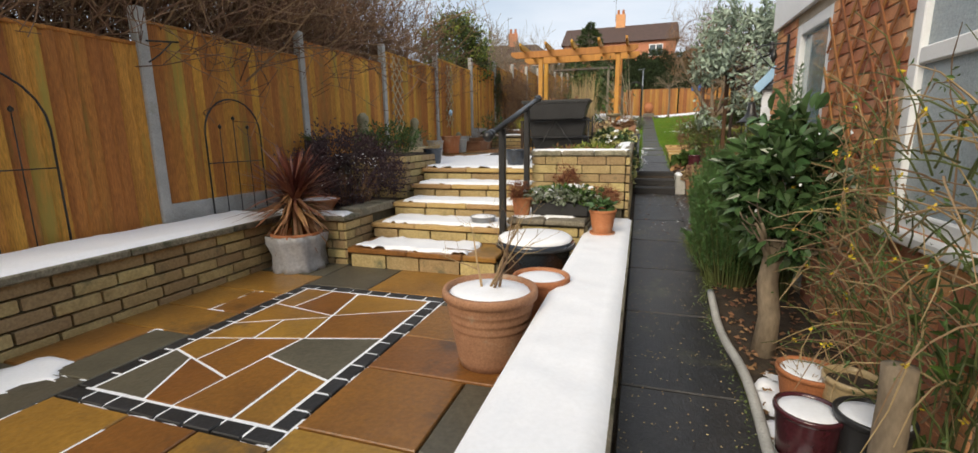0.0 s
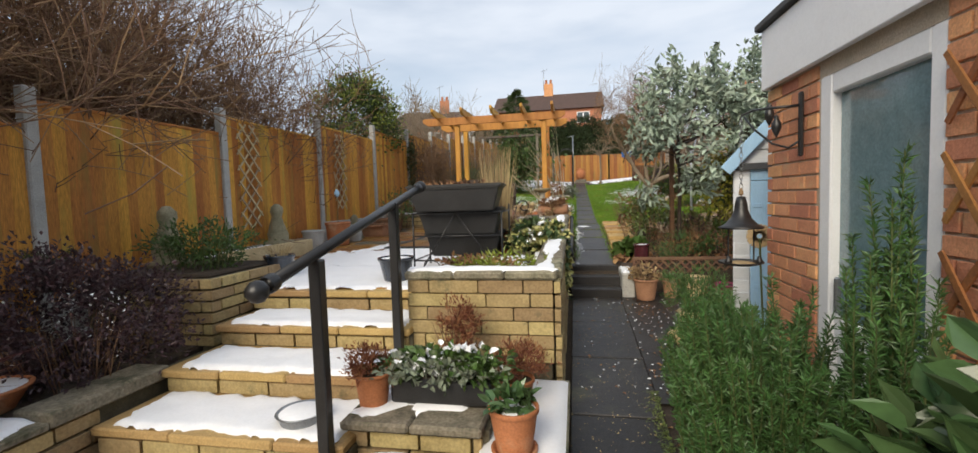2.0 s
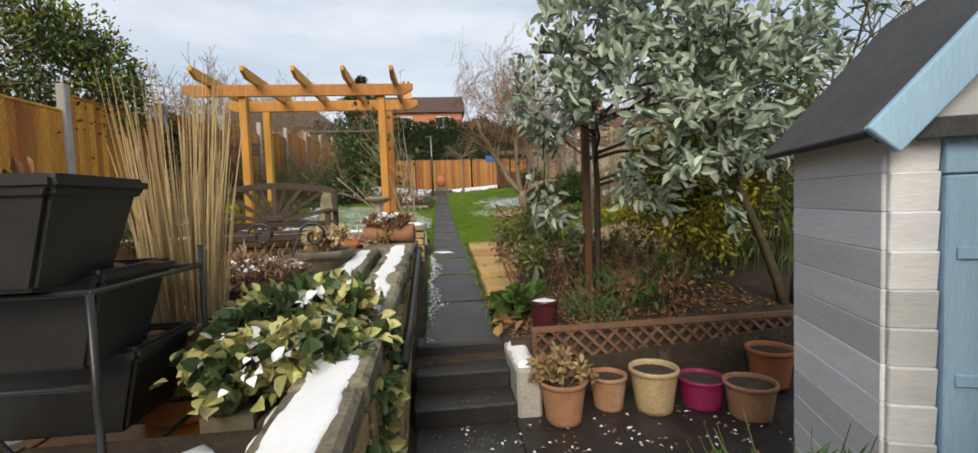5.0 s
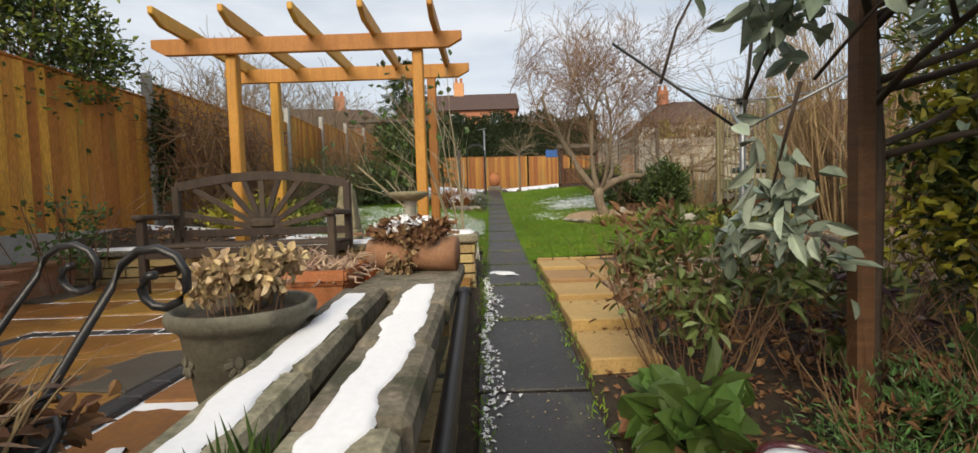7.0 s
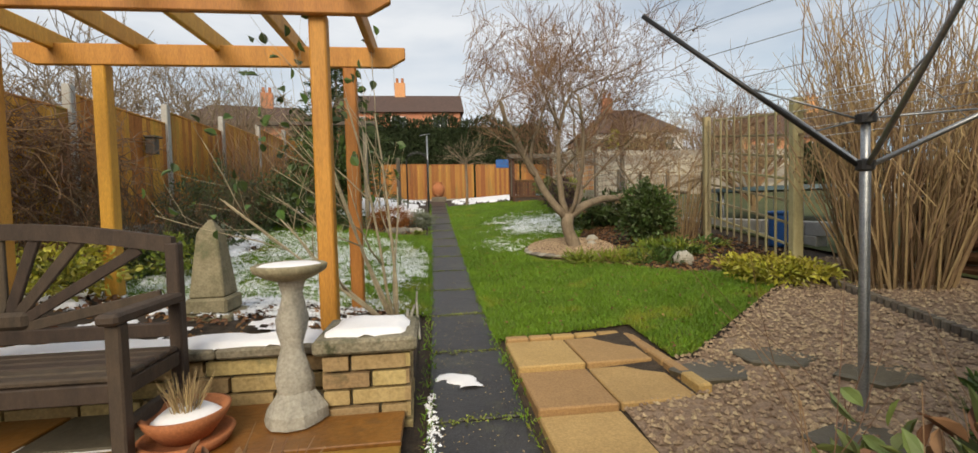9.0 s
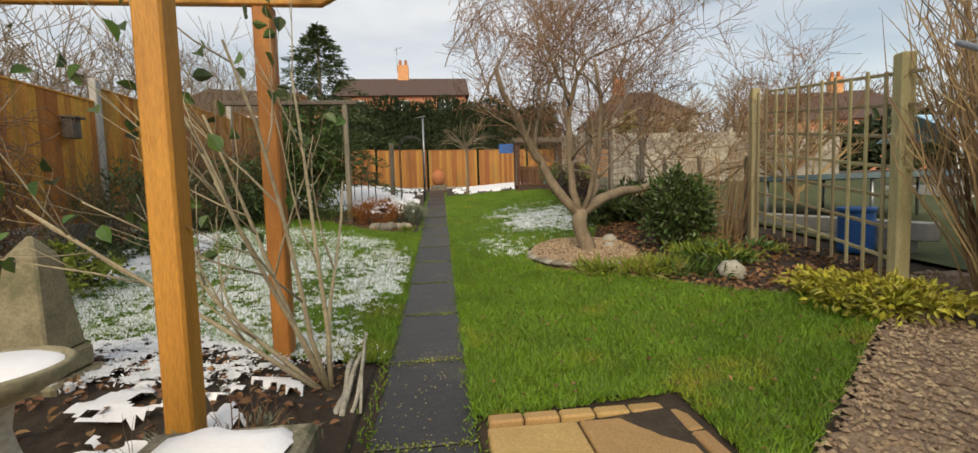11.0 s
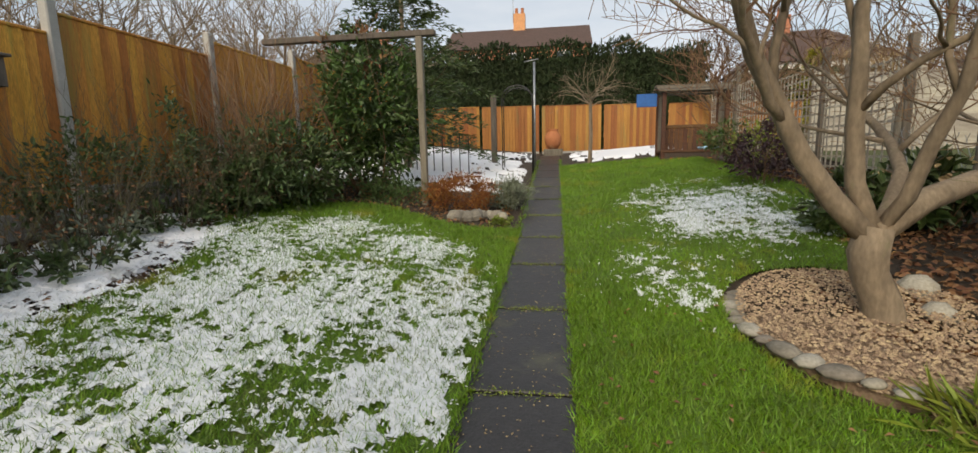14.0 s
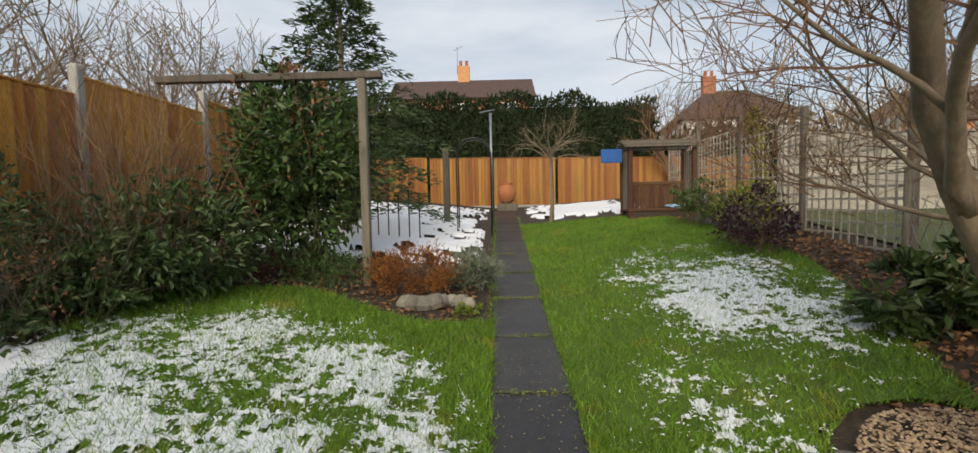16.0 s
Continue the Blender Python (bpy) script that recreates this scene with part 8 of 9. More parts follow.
# pot and frame at the end of the path
ep = thing("large_urn", at(0.38, 32.2, 2.86), "large bulbous terracotta urn at the end of the path", "urn")
part("body", lathe([(0, 0), (0.16, 0), (0.25, 0.15), (0.30, 0.33), (0.27, 0.50), (0.18, 0.60), (0.17, 0.64), (0.22, 0.68), (0.20, 0.69), (0.14, 0.63), (0, 0.6)], 26), TERRACOTTA, ep, smooth=True)
pl = part("urn_plinth", B(0.05, 0.72, 31.9, 32.5, 2.3, 2.86, 0.02), OLD_WOOD)
tagged(pl, "dark timber plinth under the urn", "plinth")
pp = thing("bird_feeder_pole", at(-0.05, 27.4, 2.3), "thin pale metal pole with a curved arm", "pole")
tube("pole", [(0, 0, -0.1), (0, 0, 2.65)], 0.028, STEEL, pp, sides=8)
tube("arm", [(-0.25, 0, 2.66), (0.1, 0, 2.72)], 0.012, STEEL, pp, sides=6)
for x, y, h in ((-1.1, 27.5, 1.75), (-3.0, 26.5, 1.6)):
    p = part("timber_post", B(-0.07, 0.07, -0.07, 0.07, -0.3, h, 0.015), OLD_WOOD, m=at(x, y, ground(x, y)))
    tagged(p, "weathered square timber post", "post", "timber posts")
ob2 = thing("rose_arch", at(-0.75, 26.3, 2.2), "thin black metal rose arch", "arch")
tube("hoop", [(0, 0, 0)] + [(0.35 - 0.35 * math.cos(math.pi * i / 10), 0, 1.75 + 0.3 * math.sin(math.pi * i / 10)) for i in range(11)] + [(0.7, 0, 0)], 0.014, BLACK_METAL, ob2, sides=6)
tube("hoop", [(0, 0.4, 0)] + [(0.35 - 0.35 * math.cos(math.pi * i / 10), 0.4, 1.75 + 0.3 * math.sin(math.pi * i / 10)) for i in range(11)] + [(0.7, 0.4, 0)], 0.014, BLACK_METAL, ob2, sides=6)
for i in range(16):
    x = -4.2 + 0.19 * i
    t = part("iron_railing", lathe([(0.012, -0.1), (0.012, 0.8 + 0.08 * math.sin(i)), (0, 0.85)], 6), BLACK_METAL, m=at(x, 25.2, ground(x, 25.2)))
    tagged(t, "thin black iron plant support", "plant support", "plant supports")
ft = thing("fruit_tree", at(1.35, 27.8, 2.35), "small bare weeping tree with pale trunk", "tree")
out, tips = [], []
out.append(([(0, 0, -0.1), (0.03, 0, 0.8), (0, 0, 1.7)], [0.06, 0.045, 0.04]))
for k in range(16):
    a = k * 0.8
    grow(rt, out, tips, (0, 0, 1.5 + 0.02 * k), (math.cos(a), math.sin(a), 0.9), 0.9, 0.018, 2, 4, 0.25, -0.25, 0.55, 0.6)
solid("branch_mass", *tubes(out, 4), BARK, ft)
# log cabin and timber edging
lc = thing("log_cabin", at(5.75, 13.2, 1.3), "dark brown log-clad summerhouse", "cabin")
for i in range(9):
    part("log", B(0, 2.2, 0, 0.12, 0.15 * i, 0.15 * i + 0.145, 0.05), CABIN_WOOD, lc)
    part("log", B(-0.02, 0.10, 0.13, 2.4, 0.15 * i, 0.15 * i + 0.145, 0.05), CABIN_WOOD, lc)
part("roof", B(-0.15, 2.4, -0.25, 2.6, 1.36, 1.44, 0.02), FELT, lc)
for i in range(26):
    y = 13.3 + 0.085 * i
    x = 3.9 + 0.24 * (y - 13.3)
    p = part("edging_log", lathe([(0.04, -0.1), (0.042, 0.075), (0, 0.085)], 8), OLD_WOOD, m=at(x, y, ground(x, y) + 0.02))
    tagged(p, "short round log of the gravel edging", "edging log", "log edging")
wb = pot("blue_barrel", 5.5, 17.2, ground(5.5, 17.2), 0.2, 0.55, BLUE_PLASTIC, "blue plastic barrel behind the screen", 0.95, soil=False, category="barrel", group="")
st_ = thing("screen_stake", at(4.05, 19.4, 1.5), "short dark round stake in the lawn edge", "stake")
part("stake", lathe([(0.04, -0.1), (0.04, 0.85), (0, 0.88)], 10), DARK_WOOD, st_)
bx_ = thing("bird_box", at(-4.68, 19.1, 3.55), "small weathered wooden bird box on the fence", "bird box")
part("body", B(0, 0.14, -0.08, 0.08, -0.15, 0.12, 0.006), OLD_WOOD, bx_)
part("lid", B(-0.01, 0.19, -0.11, 0.11, 0.122, 0.15, 0.006), OLD_WOOD, bx_)

# ---- neighbours' trees and houses ----
tw = random.Random(33)
for x, y, h in ((-6.0, 3.6, 3.4), (-6.1, 6.2, 3.7), (-6.2, 8.8, 3.5), (-6.6, 1.2, 3.4)):
    t = thing("bare_thicket", at(x, y, 1.2), "dense tangle of bare reddish-brown twigs behind the fence", "shrub", "bare thickets")
    out, tips = [], []
    for k in range(90):
        grow(tw, out, tips, (tw.uniform(-0.6, 0.6), tw.uniform(-0.9, 0.9), 0), (tw.uniform(-0.5, 0.5), tw.uniform(-0.6, 0.6), 1), h * tw.uniform(0.6, 0.85), 0.022, 3, 4, 0.19, 0.03, 0.55, 0.8)
    solid("stem_mass", *tubes([r_ for r_ in out if r_[1][0] > 0.011], 4), TWIG, t, "thicker brown stems")
    solid("twig_mass", *tubes([(p, [max(0.0045, q) for q in r_]) for p, r_ in out if r_[0] <= 0.011], 3), TWIG, t, "fine tangled twigs")
et = thing("evergreen_bush", at(-5.55, 14.0, 2.4), "large green and gold evergreen bush over the fence", "shrub")
foliage("leaves", nr, 9000, (0.95, 1.7, 1.25), 0.085, 0.042, DARK_LEAF, et, (0, 0, 1.45), 150, 0.2, 0.2, "", 0.5, 0.3)
# yellow-green leaves, moved up and sunward to paint the bush's lit side
foliage("gold_leaves", nr, 4200, (0.95, 1.65, 1.25), 0.085, 0.040, YELLOW_GREEN, et, (0.05, -0.1, 1.55), 130, 0.18, 0.3, "", 0.5, 0.3)
sprigs(et, tw, 40, 0.6, 2.2, 0.6, TWIG, 0, 0.015)


def conifer(x, y, z, h, r, mt, label, n=5200):
    t = thing("conifer", at(x, y, z), label, "tree", "conifers")
    part("trunk", lathe([(0.1, 0), (0.02, h)], 8), BARK, t)
    P, D = [], []
    sprays = max(60, n // 70)
    for b in range(sprays):
        u = (b + nr.random()) / sprays
        a = b * 2.4 + nr.normal() * 0.3
        ln = r * (1 - u) ** 0.8 * nr.uniform(0.45, 1.0) + 0.12
        for k in range(n // sprays):
            f = nr.random() ** 0.7
            w = 0.16 * ln * (1.1 - f)
            P.append((ln * f * math.cos(a) + nr.normal() * w, ln * f * math.sin(a) + nr.normal() * w, 0.10 * h + 0.88 * h * u + 0.22 * ln * f - 0.30 * ln * f * f + nr.normal() * 0.04))
            D.append((math.cos(a) + nr.normal() * 0.5, math.sin(a) + nr.normal() * 0.5, nr.uniform(-0.5, 0.5)))
    leaf_mesh("needles", P, D, nr.normal(size=(len(P), 3)) + (0, 0, 1), 0.17 * nr.uniform(0.6, 1.2, len(P)), 0.033, mt, t)
    return t


conifer(-2.75, 25.4, 2.2, 5.0, 2.7, DARK_LEAF, "dark green feathery conifer behind the shrubs", 9500)
conifer(10.5, 36, 3, 3.6, 1.1, GOLD_LEAF, "golden conifer in the next garden")
hd = thing("conifer_hedge", at(0, 36.2, 3), "tall clipped dark green conifer hedge", "hedge")
part("core", B(-7, 6.5, -0.2, 0.9, -0.3, 3.75, 0.1), HEDGE_LEAF, hd)
n = 30000
P = np.column_stack([nr.uniform(-7.2, 6.6, n), nr.uniform(-0.55, 0.2, n), nr.uniform(0, 4.2, n)])
P[:, 2] += 0.15 * np.sin(P[:, 0] * 2.3) - 0.35 * np.clip(P[:, 0] - 3.2, 0, 1)
leaf_mesh("sprays", P, nr.normal(size=(n, 3)) * 0.6 + (0, -0.5, 0.7), nr.normal(size=(n, 3)) + (0, -0.5, 0), 0.24 * nr.uniform(0.5, 1.2, n), 0.06, HEDGE_LEAF, hd)


def house_far(x, y, z, w, d, h, rise, label, wall_mat, turn=0, chim=(0.0,), hip=0.0):
    t = thing("house", at(x, y, z, 0, 0, turn), label, "house", "neighbouring houses")
    part("wall", B(-w / 2, w / 2, -d / 2, d / 2, -2, h), wall_mat, t)
    bm = bmesh.new()
    o = 0.35
    c = [bm.verts.new(p) for p in ((-w / 2 - o, -d / 2 - o, h), (w / 2 + o, -d / 2 - o, h), (w / 2 + o, d / 2 + o, h), (-w / 2 - o, d / 2 + o, h), (-w / 2 - o + hip, 0, h + rise), (w / 2 + o - hip, 0, h + rise))]
    for q in ((0, 1, 5, 4), (2, 3, 4, 5), (1, 2, 5), (3, 0, 4), (3, 2, 1, 0)):
        bm.faces.new([c[k] for k in q])
    bmesh.ops.recalc_face_normals(bm, faces=bm.faces)
    rf_ = part("roof", bm, ROOF_TILE, t, "brown tiled roof")
    for cx in chim:
        ch = part("chimney", B(cx - 0.55, cx + 0.55, -0.4, 0.4, h + rise - 1.0, h + rise + 1.3, 0.02), RED_BRICK, t, "red brick chimney")
        for k in (-0.28, 0.28):
            part("chimney_pot", lathe([(0.16, 0), (0.14, 0.55), (0.1, 0.56)], 10, c=(cx + k, 0, h + rise + 1.3)), TERRACOTTA, ch)
        tube("aerial", [(cx - 0.6, 0, h + rise + 0.6), (cx - 0.6, 0, h + rise + 3.2)], 0.03, STEEL, ch, sides=5)
        tube("aerial_bar", [(cx - 0.9, 0, h + rise + 2.9), (cx - 0.1, 0, h + rise + 3.2)], 0.025, STEEL, ch, sides=5)
    for k in range(3):
        xx = -w / 2 + w * (k + 0.5) / 3
        wdw = part("window", B(xx - 0.75, xx + 0.75, -d / 2 - 0.04, -d / 2 + 0.02, h - 1.7, h - 0.4, 0.02), WHITE_PAINT, t, "white framed window")
        for s in (-1, 1):
            part("pane", B(xx + s * 0.36 - 0.31, xx + s * 0.36 + 0.31, -d / 2 - 0.06, -d / 2 - 0.042, h - 1.6, h - 0.5), GLASS, wdw)
    return t


house_far(-3.0, 62, 5.0, 12.4, 8, 7.0, 2.6, "brown-roofed house with a red chimney beyond the hedge", RED_BRICK, 0, (0.0,))
house_far(-16.5, 58, 5.0, 12, 8, 5.0, 2.6, "brown-roofed house behind the far trees", RED_BRICK, 12, (1.0,), 2.5)
house_far(21, 60, 4.0, 10, 9, 5.4, 3.2, "white rendered house with a hipped roof", RENDER_WHITE, -6, (-1.5,), 3.6)
house_far(37, 54, 3.0, 14, 9, 5.0, 3.2, "brown-roofed house among bare trees", RED_BRICK, -14, (1.5,), 3.0)
for x, y, h, mt in ((-9, 24, 4.6, BARK), (-8, 29, 4.8, BARK), (-6.3, 33, 4.4, BARK), (6.2, 33, 3.6, TWIG), (9, 29, 3.2, TAN_TWIG), (13, 22, 3.6, BARK), (12, 30, 4.2, BARK), (9.5, 16, 3.6, TAN_TWIG), (17, 36, 5, BARK), (5.2, 38.5, 3.6, TWIG), (-12, 40, 6, BARK), (6.9, 12.3, 3.0, TAN_TWIG), (23, 28, 5, BARK), (-9.5, 17, 4.2, TWIG), (-6.9, 20.4, 4.2, BARK), (-7.4, 23.0, 4.6, BARK), (-6.6, 26.5, 4.6, BARK), (8.6, 37, 5.0, TWIG), (14.5, 40, 5.5, BARK), (11, 25, 3.4, TWIG), (8.2, 21.5, 2.4, TAN_TWIG), (19, 24, 4.4, TWIG), (4.4, 41, 4.6, BARK)):
    t = thing("bare_garden_tree", at(x, y, pz(y) + 0.2), "bare winter tree in a neighbouring garden", "tree", "bare garden trees")
    out, tips = [], []
    out.append(([(0, 0, -0.2), (0.05, 0, h * 0.22)], [0.11, 0.08]))
    for k in range(7):
        grow(tw, out, tips, (0, 0, h * 0.15), (tw.uniform(-0.8, 0.8), tw.uniform(-0.8, 0.8), 1), h * 0.55, 0.06, 3, 4, 0.16, 0.1, 0.58, 0.65, 4, 0.3)
    solid("branch_mass", *tubes([(p, [max(0.006, q) for q in r_]) for p, r_ in out], 4), mt, t)
fw = thing("far_woods", at(0, 0, 0), "distant bare trees and hedges on the skyline", "trees", "", "stuff")
out, tips = [], []
for k in range(46):
    a = radians(-75 + 150 * k / 45)
    q = tw.uniform(75, 105)
    for j in range(6):
        grow(tw, out, tips, (q * math.sin(a), q * math.cos(a), 3.0), (tw.uniform(-0.7, 0.7), tw.uniform(-0.5, 0.5), 1), tw.uniform(5, 9), 0.16, 2, 4, 0.14, 0.1, 0.55, 0.6)
solid("branch_mass", *tubes([(p, [max(0.03, r2) for r2 in r_]) for p, r_ in out], 3), BARK, fw)
hb = thing("far_hedge", at(0, 0, 0), "dark hedges along the neighbouring plots", "hedge", "", "stuff")
n = 26000
a = nr.uniform(-1.35, 1.35, n)
q = nr.uniform(46, 52, n)
P = np.column_stack([q * np.sin(a), q * np.cos(a), 3.2 + nr.random(n) ** 0.8 * (3.0 + 1.0 * np.sin(a * 9) + 0.7 * np.sin(a * 23))])
leaf_mesh("sprays", P, nr.normal(size=(n, 3)) + (0, 0, 0.5), nr.normal(size=(n, 3)), 0.9 * nr.uniform(0.5, 1.2, n), 0.32, HEDGE_LEAF, hb)
# ---- grass, gravel and snow ----
SNOW_AREAS = ((-2.15, 18.2, 2.15, 2.9, 0.20), (2.7, 22.0, 1.7, 2.6, -0.46), (-1.6, 15.6, 1.4, 0.9, 0.05), (1.45, 19.7, 1.1, 1.5, -0.74))


def snowy(x, y):
    """How far the snow cover stands above bare grass here."""
    m = max(1 - math.hypot((x - a) / c, (y - b) / d) ** 2 + e for a, b, c, d, e in SNOW_AREAS)
    n1 = noise.fractal(Vector((x * 1.6, y * 1.6, 2.0)), 1.0, 2.0, 3)
    n2 = noise.fractal(Vector((x * 9.0, y * 9.0, 5.0)), 0.9, 2.0, 3)
    n3 = noise.noise(Vector((x * 27.0, y * 27.0, 9.0)))
    return min(m, 0.44) + 0.42 * n1 + 0.44 * n2 + 0.50 * n3 - 0.20


def lawn_snow(name, inside, x0, x1, y0, y1, cell=0.024):
    nx, ny = int((x1 - x0) / cell), int((y1 - y0) / cell)
    idx, verts, faces = {}, [], []
    for j in range(ny + 1):
        for i in range(nx + 1):
            x, y = x0 + i * cell, y0 + j * cell
            if not inside(x, y):
                continue
            s = snowy(x, y)
            if s > 0:
                idx[i, j] = len(verts)
                verts.append((x, y, ground(x, y) + 0.036 + 0.020 * min(1, s * 4) + 0.012 * noise.noise(Vector((x * 25, y * 25, 1)))))
    for j in range(ny):
        for i in range(nx):
            q = [(i, j), (i + 1, j), (i + 1, j + 1), (i, j + 1)]
            if all(k in idx for k in q):
                faces.append([idx[k] for k in q])
    tagged(solid(name, verts, faces, SNOW_SOFT, smooth=True), "thin broken snow lying on the grass", "snow", "", "stuff")
    n = int(52000 * (x1 - x0) * (y1 - y0) / 31)
    P = []
    for x, y in zip(nr.uniform(x0, x1, n), nr.uniform(y0, y1, n)):
        if inside(x, y) and snowy(x, y) > nr.uniform(-0.08, 0.18):
            P.append((x, y, ground(x, y) + 0.05))
    k = len(P)
    ob = leaf_mesh("snow_crumbs", P, nr.normal(size=(k, 3)) * (1, 1, 0.5) + (0, 0, 0.5), nr.normal(size=(k, 3)) * 0.4 + (0, 0, 1), 0.034 * nr.uniform(0.4, 1.3, k), 0.012, SNOW_SOFT)
    tagged(ob, "snow caught on the grass blades", "snow", "", "stuff")


lawn_snow("lawn_snow", lambda x, y: -4.3 < x < -0.02 and 14.2 < y < 21.5, -4.3, 0, 14.2, 21.5)
lawn_snow("lawn_snow", lambda x, y: lawn_right(x, y), 0.7, 4.4, 16.4, 24.6)
snow_sheet("border_snow", -4.5, -0.2, 23.6, 31.5, 0, 0.03, 0.4, None, "patchy snow on the far border", 91, 0.07, floor=lambda x, y: ground(x, y) + 0.03, patch=2.2)
snow_sheet("border_snow", 0.9, 4.0, 28.2, 32.5, 0, 0.03, 0.3, None, "patchy snow on the far border", 93, 0.12, floor=lambda x, y: ground(x, y) + 0.03, patch=1.6)
snow_sheet("border_snow", -4.5, -3.0, 14.6, 20.5, 0, 0.03, 0.3, None, "patchy snow in the border below the fence", 95, 0.04, floor=lambda x, y: ground(x, y) + 0.03, patch=2.4)
snow_sheet("border_snow", -1.75, -0.42, 13.4, 15.3, 0, 0.018, 3.4, None, "patchy snow on the soil round the sapling", 99, 0.03, floor=lambda x, y: ground(x, y) + 0.03, patch=4.5)
snow_sheet("border_snow", -3.2, -1.6, 12.9, 15.6, 0, 0.018, 3.8, None, "patchy snow on the border soil", 101, 0.03, floor=lambda x, y: ground(x, y) + 0.03, patch=8.0)
snow_sheet("path_snow", 0.05, 0.40, 13.75, 14.1, 0, 0.012, 0.12, None, "melting snow patch on the path", 103, 0.018, floor=lambda x, y: pz(y) + 0.004, patch=0.2)
crumbs = thing("path_snow", at(0, 0, 0), "snow crumbs along the path edge", "snow", "", "stuff")
n = 620
yy = nr.uniform(10.0, 13.7, n)
q = np.column_stack([0.02 + np.abs(nr.normal(0, 0.03, n)) * (1.2 + np.sin(yy * 4.1) + 0.6 * np.sin(yy * 11)), yy, np.zeros(n)])
q[:, 2] = [pz(b) + 0.008 for b in q[:, 1]]
leaf_mesh("crumbs", q, nr.normal(size=(n, 3)) * (1, 1, 0.1), nr.normal(size=(n, 3)) * 0.2 + (0, 0, 1), 0.035 * nr.uniform(0.3, 1.3, n), 0.026, SNOW, crumbs)


def blades(name, inside, x0, x1, y0, y1, n, h, label):
    x, y = nr.uniform(x0, x1, n), nr.uniform(y0, y1, n) ** 1.0
    keep = []
    for i in range(n):
        if inside(x[i], y[i]):
            s = snowy(x[i], y[i])
            if s < 0 or nr.random() < 0.62:
                keep.append((x[i], y[i], ground(x[i], y[i]) + 0.03))
    P = np.array(keep)
    k = len(P)
    lean = nr.normal(size=(k, 3)) * (0.6, 0.6, 0.0)
    D = np.array([0, 0, 1.0]) + lean
    hh = h * nr.uniform(0.5, 1.3, (k, 1))
    S = np.column_stack([nr.normal(size=(k, 2)), np.zeros(k)])
    S = S / (np.linalg.norm(S, axis=1, keepdims=True) + 1e-9) * 0.0042
    verts = np.stack([P - S, P + S, P + D * hh], 1).reshape(-1, 3)
    i = np.arange(k)[:, None] * 3
    tagged(solid(name, verts, (i + [0, 1, 2]).tolist(), GRASS), label, "grass", "", "stuff")


blades("grass", lawn_left, -4.2, 0.05, 15, 22.5, 150000, 0.06, "short winter grass blades on the lawn")
blades("grass", lambda x, y: lawn_right(x, y) and y < 19.5, 0.59, 4.5, 13.85, 19.5, 175000, 0.05, "short green grass blades on the lawn")
blades("grass", lambda x, y: lawn_right(x, y) and y >= 19.5, 0.59, 5, 19.5, 28.5, 110000, 0.055, "short green grass blades on the lawn")
# pebbles over the gravel
n = 16000
gx_, gy_ = nr.uniform(0.8, 5.4, n), nr.uniform(12.2, 16.2, n)
near = [(a, b) for a, b in zip(gx_, gy_) if not lawn_right(a, b) and not (a < 1.85 and 13.3 < b < 14.75) and not (a < 1.2 and b < 13.4) and (b < 14.75 or a > 2.2)]
near += [(2.45 + 0.72 * math.sqrt(q) * math.cos(a), 18.5 + 0.95 * math.sqrt(q) * math.sin(a)) for q, a in zip(nr.random(6500), nr.uniform(0, 6.283, 6500))]
vs, fs = [], []
for a, b in near:
    s = nr.uniform(0.012, 0.028) if b < 17 else nr.uniform(0.008, 0.019)
    z = ground(a, b) + (0.03 if b < 17 else 0.085)
    k = len(vs)
    th = nr.uniform(0, 6.283)
    c, d = math.cos(th) * s, math.sin(th) * s
    vs += [(a + c, b + d, z), (a - d * 0.7, b + c * 0.7, z), (a - c, b - d, z), (a + d * 0.7, b - c * 0.7, z), (a, b, z + s * 0.7)]
    fs += [(k, k + 1, k + 4), (k + 1, k + 2, k + 4), (k + 2, k + 3, k + 4), (k + 3, k, k + 4)]
tagged(solid("pebbles", vs, fs, GRAVEL), "loose brown pebbles", "gravel", "", "stuff")
# moss and dead leaves at the path's edges
n = 2600
q = np.column_stack([np.where(nr.random(n) < 0.5, nr.normal(0.0, 0.03, n), nr.normal(0.61, 0.03, n)), nr.uniform(10.3, 29, n), np.zeros(n)])
q[:, 2] = [pz(b) + 0.004 for b in q[:, 1]]
mo = thing("path_moss", at(0, 0, 0), "moss and grass tufts creeping over the path edges", "moss", "", "stuff")
leaf_mesh("tufts", q, nr.normal(size=(n, 3)) * 0.5 + (0, 0, 0.8), nr.normal(size=(n, 3)), 0.045, 0.010, GRASS, mo)
n = 2600
q = np.column_stack([nr.uniform(-0.05, 0.62, n), nr.uniform(1.0, 26, n), np.zeros(n)])
q[:, 2] = [pz(b) + 0.008 for b in q[:, 1]]
gt = thing("path_grit", at(0, 0, 0), "pale grit and leaf scraps scattered on the path", "grit", "", "stuff")
leaf_mesh("scraps", q, nr.normal(size=(n, 3)) * (1, 1, 0.1), nr.normal(size=(n, 3)) * 0.2 + (0, 0, 1), 0.014, 0.010, STRAW, gt)
n = 3000
yy = nr.uniform(1.0, 6.4, n)
q = np.column_stack([0.66 - np.abs(nr.normal(0, 0.05, n)) + 0.03 * np.sin(yy * 3), yy, np.zeros(n)])
q[:, 2] = [pz(b) + 0.003 for b in yy]
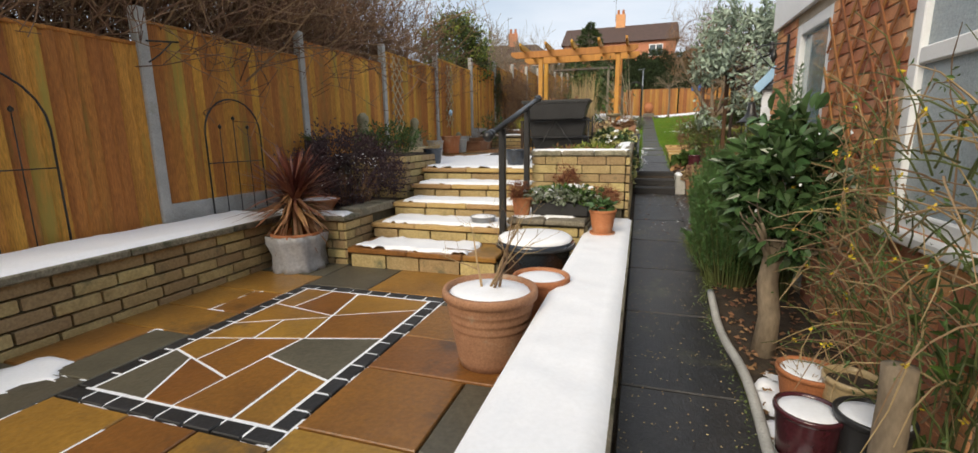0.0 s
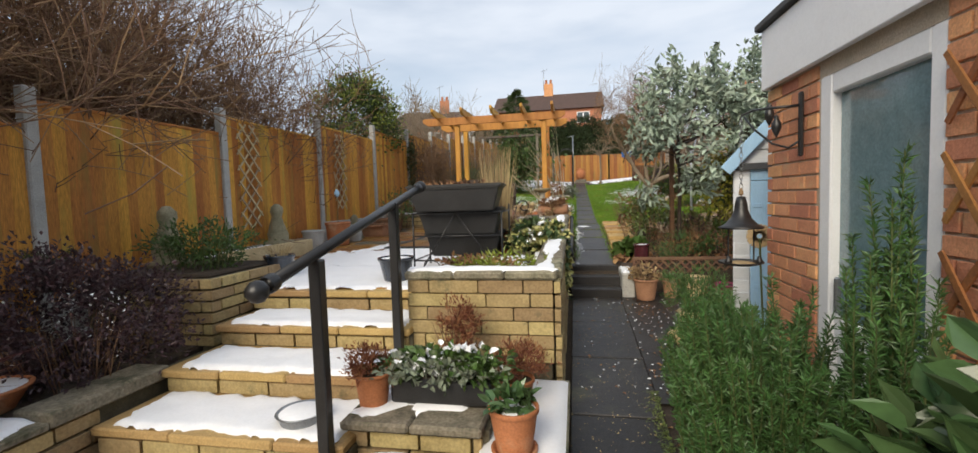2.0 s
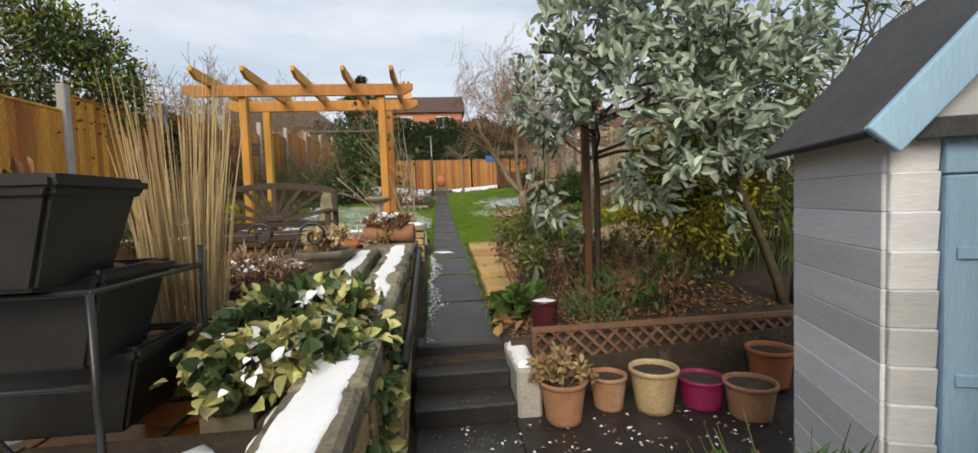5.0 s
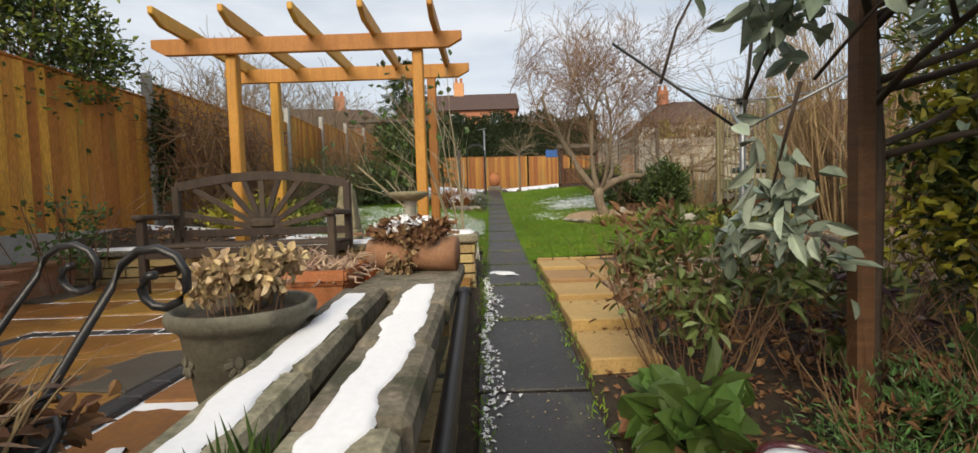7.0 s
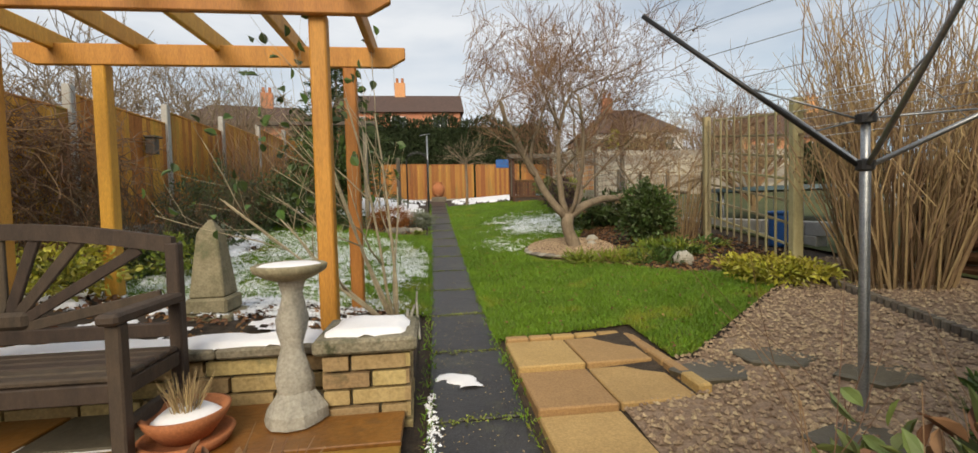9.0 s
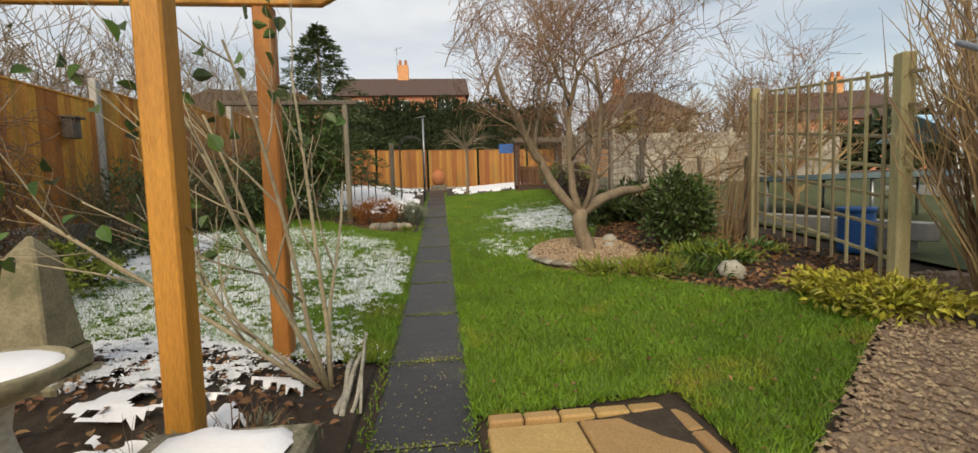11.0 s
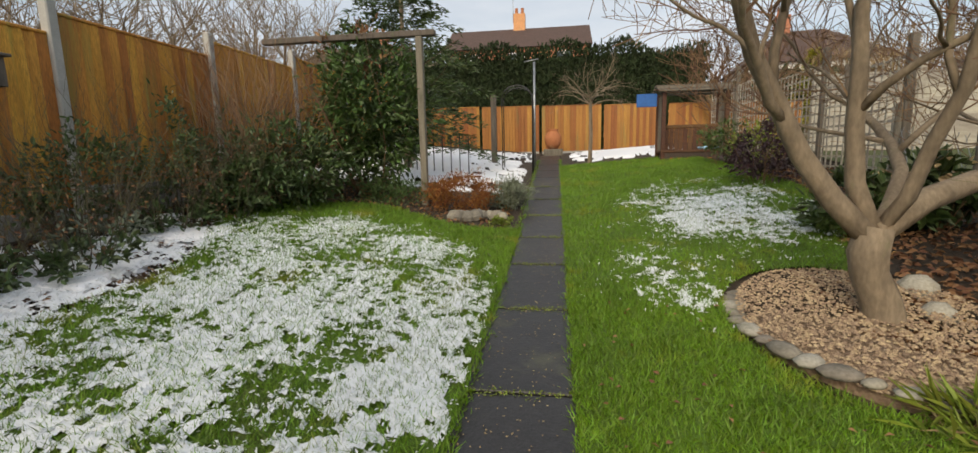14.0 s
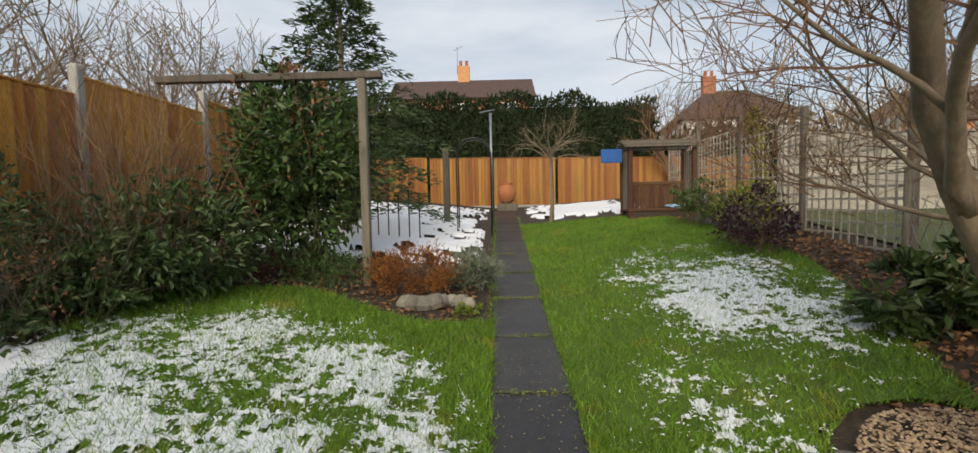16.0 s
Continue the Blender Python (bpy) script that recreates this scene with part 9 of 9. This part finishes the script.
mo2 = thing("path_moss", at(0, 0, 0), "olive moss along the edge of the path", "moss", "", "stuff")
leaf_mesh("tufts", q, nr.normal(size=(n, 3)) * (1, 1, 0.3) + (0, 0, 0.3), nr.normal(size=(n, 3)) * 0.4 + (0, 0, 1), 0.020, 0.012, OLIVE_SHRUB, mo2)
n = 1500
q = np.column_stack([nr.uniform(0.0, 2.4, n), nr.uniform(6.3, 9.6, n), np.zeros(n)])
q = q[(q[:, 0] > 0.62) | (nr.random(n) < 0.3)]
q[:, 2] = [pz(min(b, 9.29)) + 0.006 for b in q[:, 1]]
gt2 = thing("yard_litter", at(0, 0, 0), "scraps of snow and leaves on the wet yard", "litter", "", "stuff")
leaf_mesh("scraps", q[::3], nr.normal(size=(len(q[::3]), 3)) * (1, 1, 0.1), nr.normal(size=(len(q[::3]), 3)) * 0.2 + (0, 0, 1), 0.03, 0.02, SNOW_SOFT, gt2)
leaf_mesh("leaves", q[1::3], nr.normal(size=(len(q[1::3]), 3)) * (1, 1, 0.1), nr.normal(size=(len(q[1::3]), 3)) * 0.2 + (0, 0, 1), 0.04, 0.024, DRY_LEAF, gt2)
n = 1700
jy = 9.96 + 1.12 * nr.integers(2, 14, n)
q = np.column_stack([nr.uniform(0.0, 0.61, n), jy + nr.normal(0, 0.028, n), np.zeros(n)])
q[:, 2] = [pz(b) + 0.003 for b in q[:, 1]]
mo3 = thing("path_moss", at(0, 0, 0), "green moss filling the joints of the path", "moss", "", "stuff")
leaf_mesh("tufts", q, nr.normal(size=(n, 3)) * (1, 1, 0.3) + (0, 0, 0.4), nr.normal(size=(n, 3)) * 0.4 + (0, 0, 1), 0.024, 0.012, YELLOW_GREEN, mo3)
q = np.array([(a, b, ground(a, b) + 0.075) for a, b in zip(nr.uniform(0.65, 4.2, 420), nr.uniform(13.9, 19.0, 420)) if lawn_right(a, b)])
ll = thing("leaf_litter", at(0, 0, 0), "scattered brown leaves on the lawn", "leaf litter", "", "stuff")
leaf_mesh("litter", q, nr.normal(size=(len(q), 3)) * (1, 1, 0.2), nr.normal(size=(len(q), 3)) * 0.4 + (0, 0, 1), 0.04, 0.022, DRY_LEAF, ll)
dr = thing("driftwood", at(-0.16, 14.72, pz(14.72)), "bleached twisted driftwood beside the path", "driftwood")
for k in range(5):
    tube("branch", [(0.03 * k - 0.06 + 0.02 * math.sin(2.1 * k + 3 * u), 0.55 * u + 0.03 * k, 0.02 + (0.12 + 0.05 * k) * u + 0.02 * math.sin(9 * u + k)) for u in (i / 7 for i in range(8))], 0.022 - 0.003 * k, PALE_STONE, dr, sides=7)
fsp = thing("flower_ornament", at(1.50, 6.55, 0.05), "cream metal flower on a thin green stake", "garden ornament")
tube("stake", [(0, 0, 0), (0.03, 0, 0.7), (0.0, 0, 1.42)], 0.008, GREEN_STEM, fsp, sides=6)
for k in range(12):
    a = k * math.pi / 6
    part("petal", B(0.02, 0.10, -0.022, 0.022, -0.004, 0.004, 0.003, m=Matrix.Translation((0, 0, 1.44)) @ Matrix.Rotation(radians(90), 4, "X") @ Matrix.Rotation(a, 4, "Z")), CREAM_PETAL, fsp)
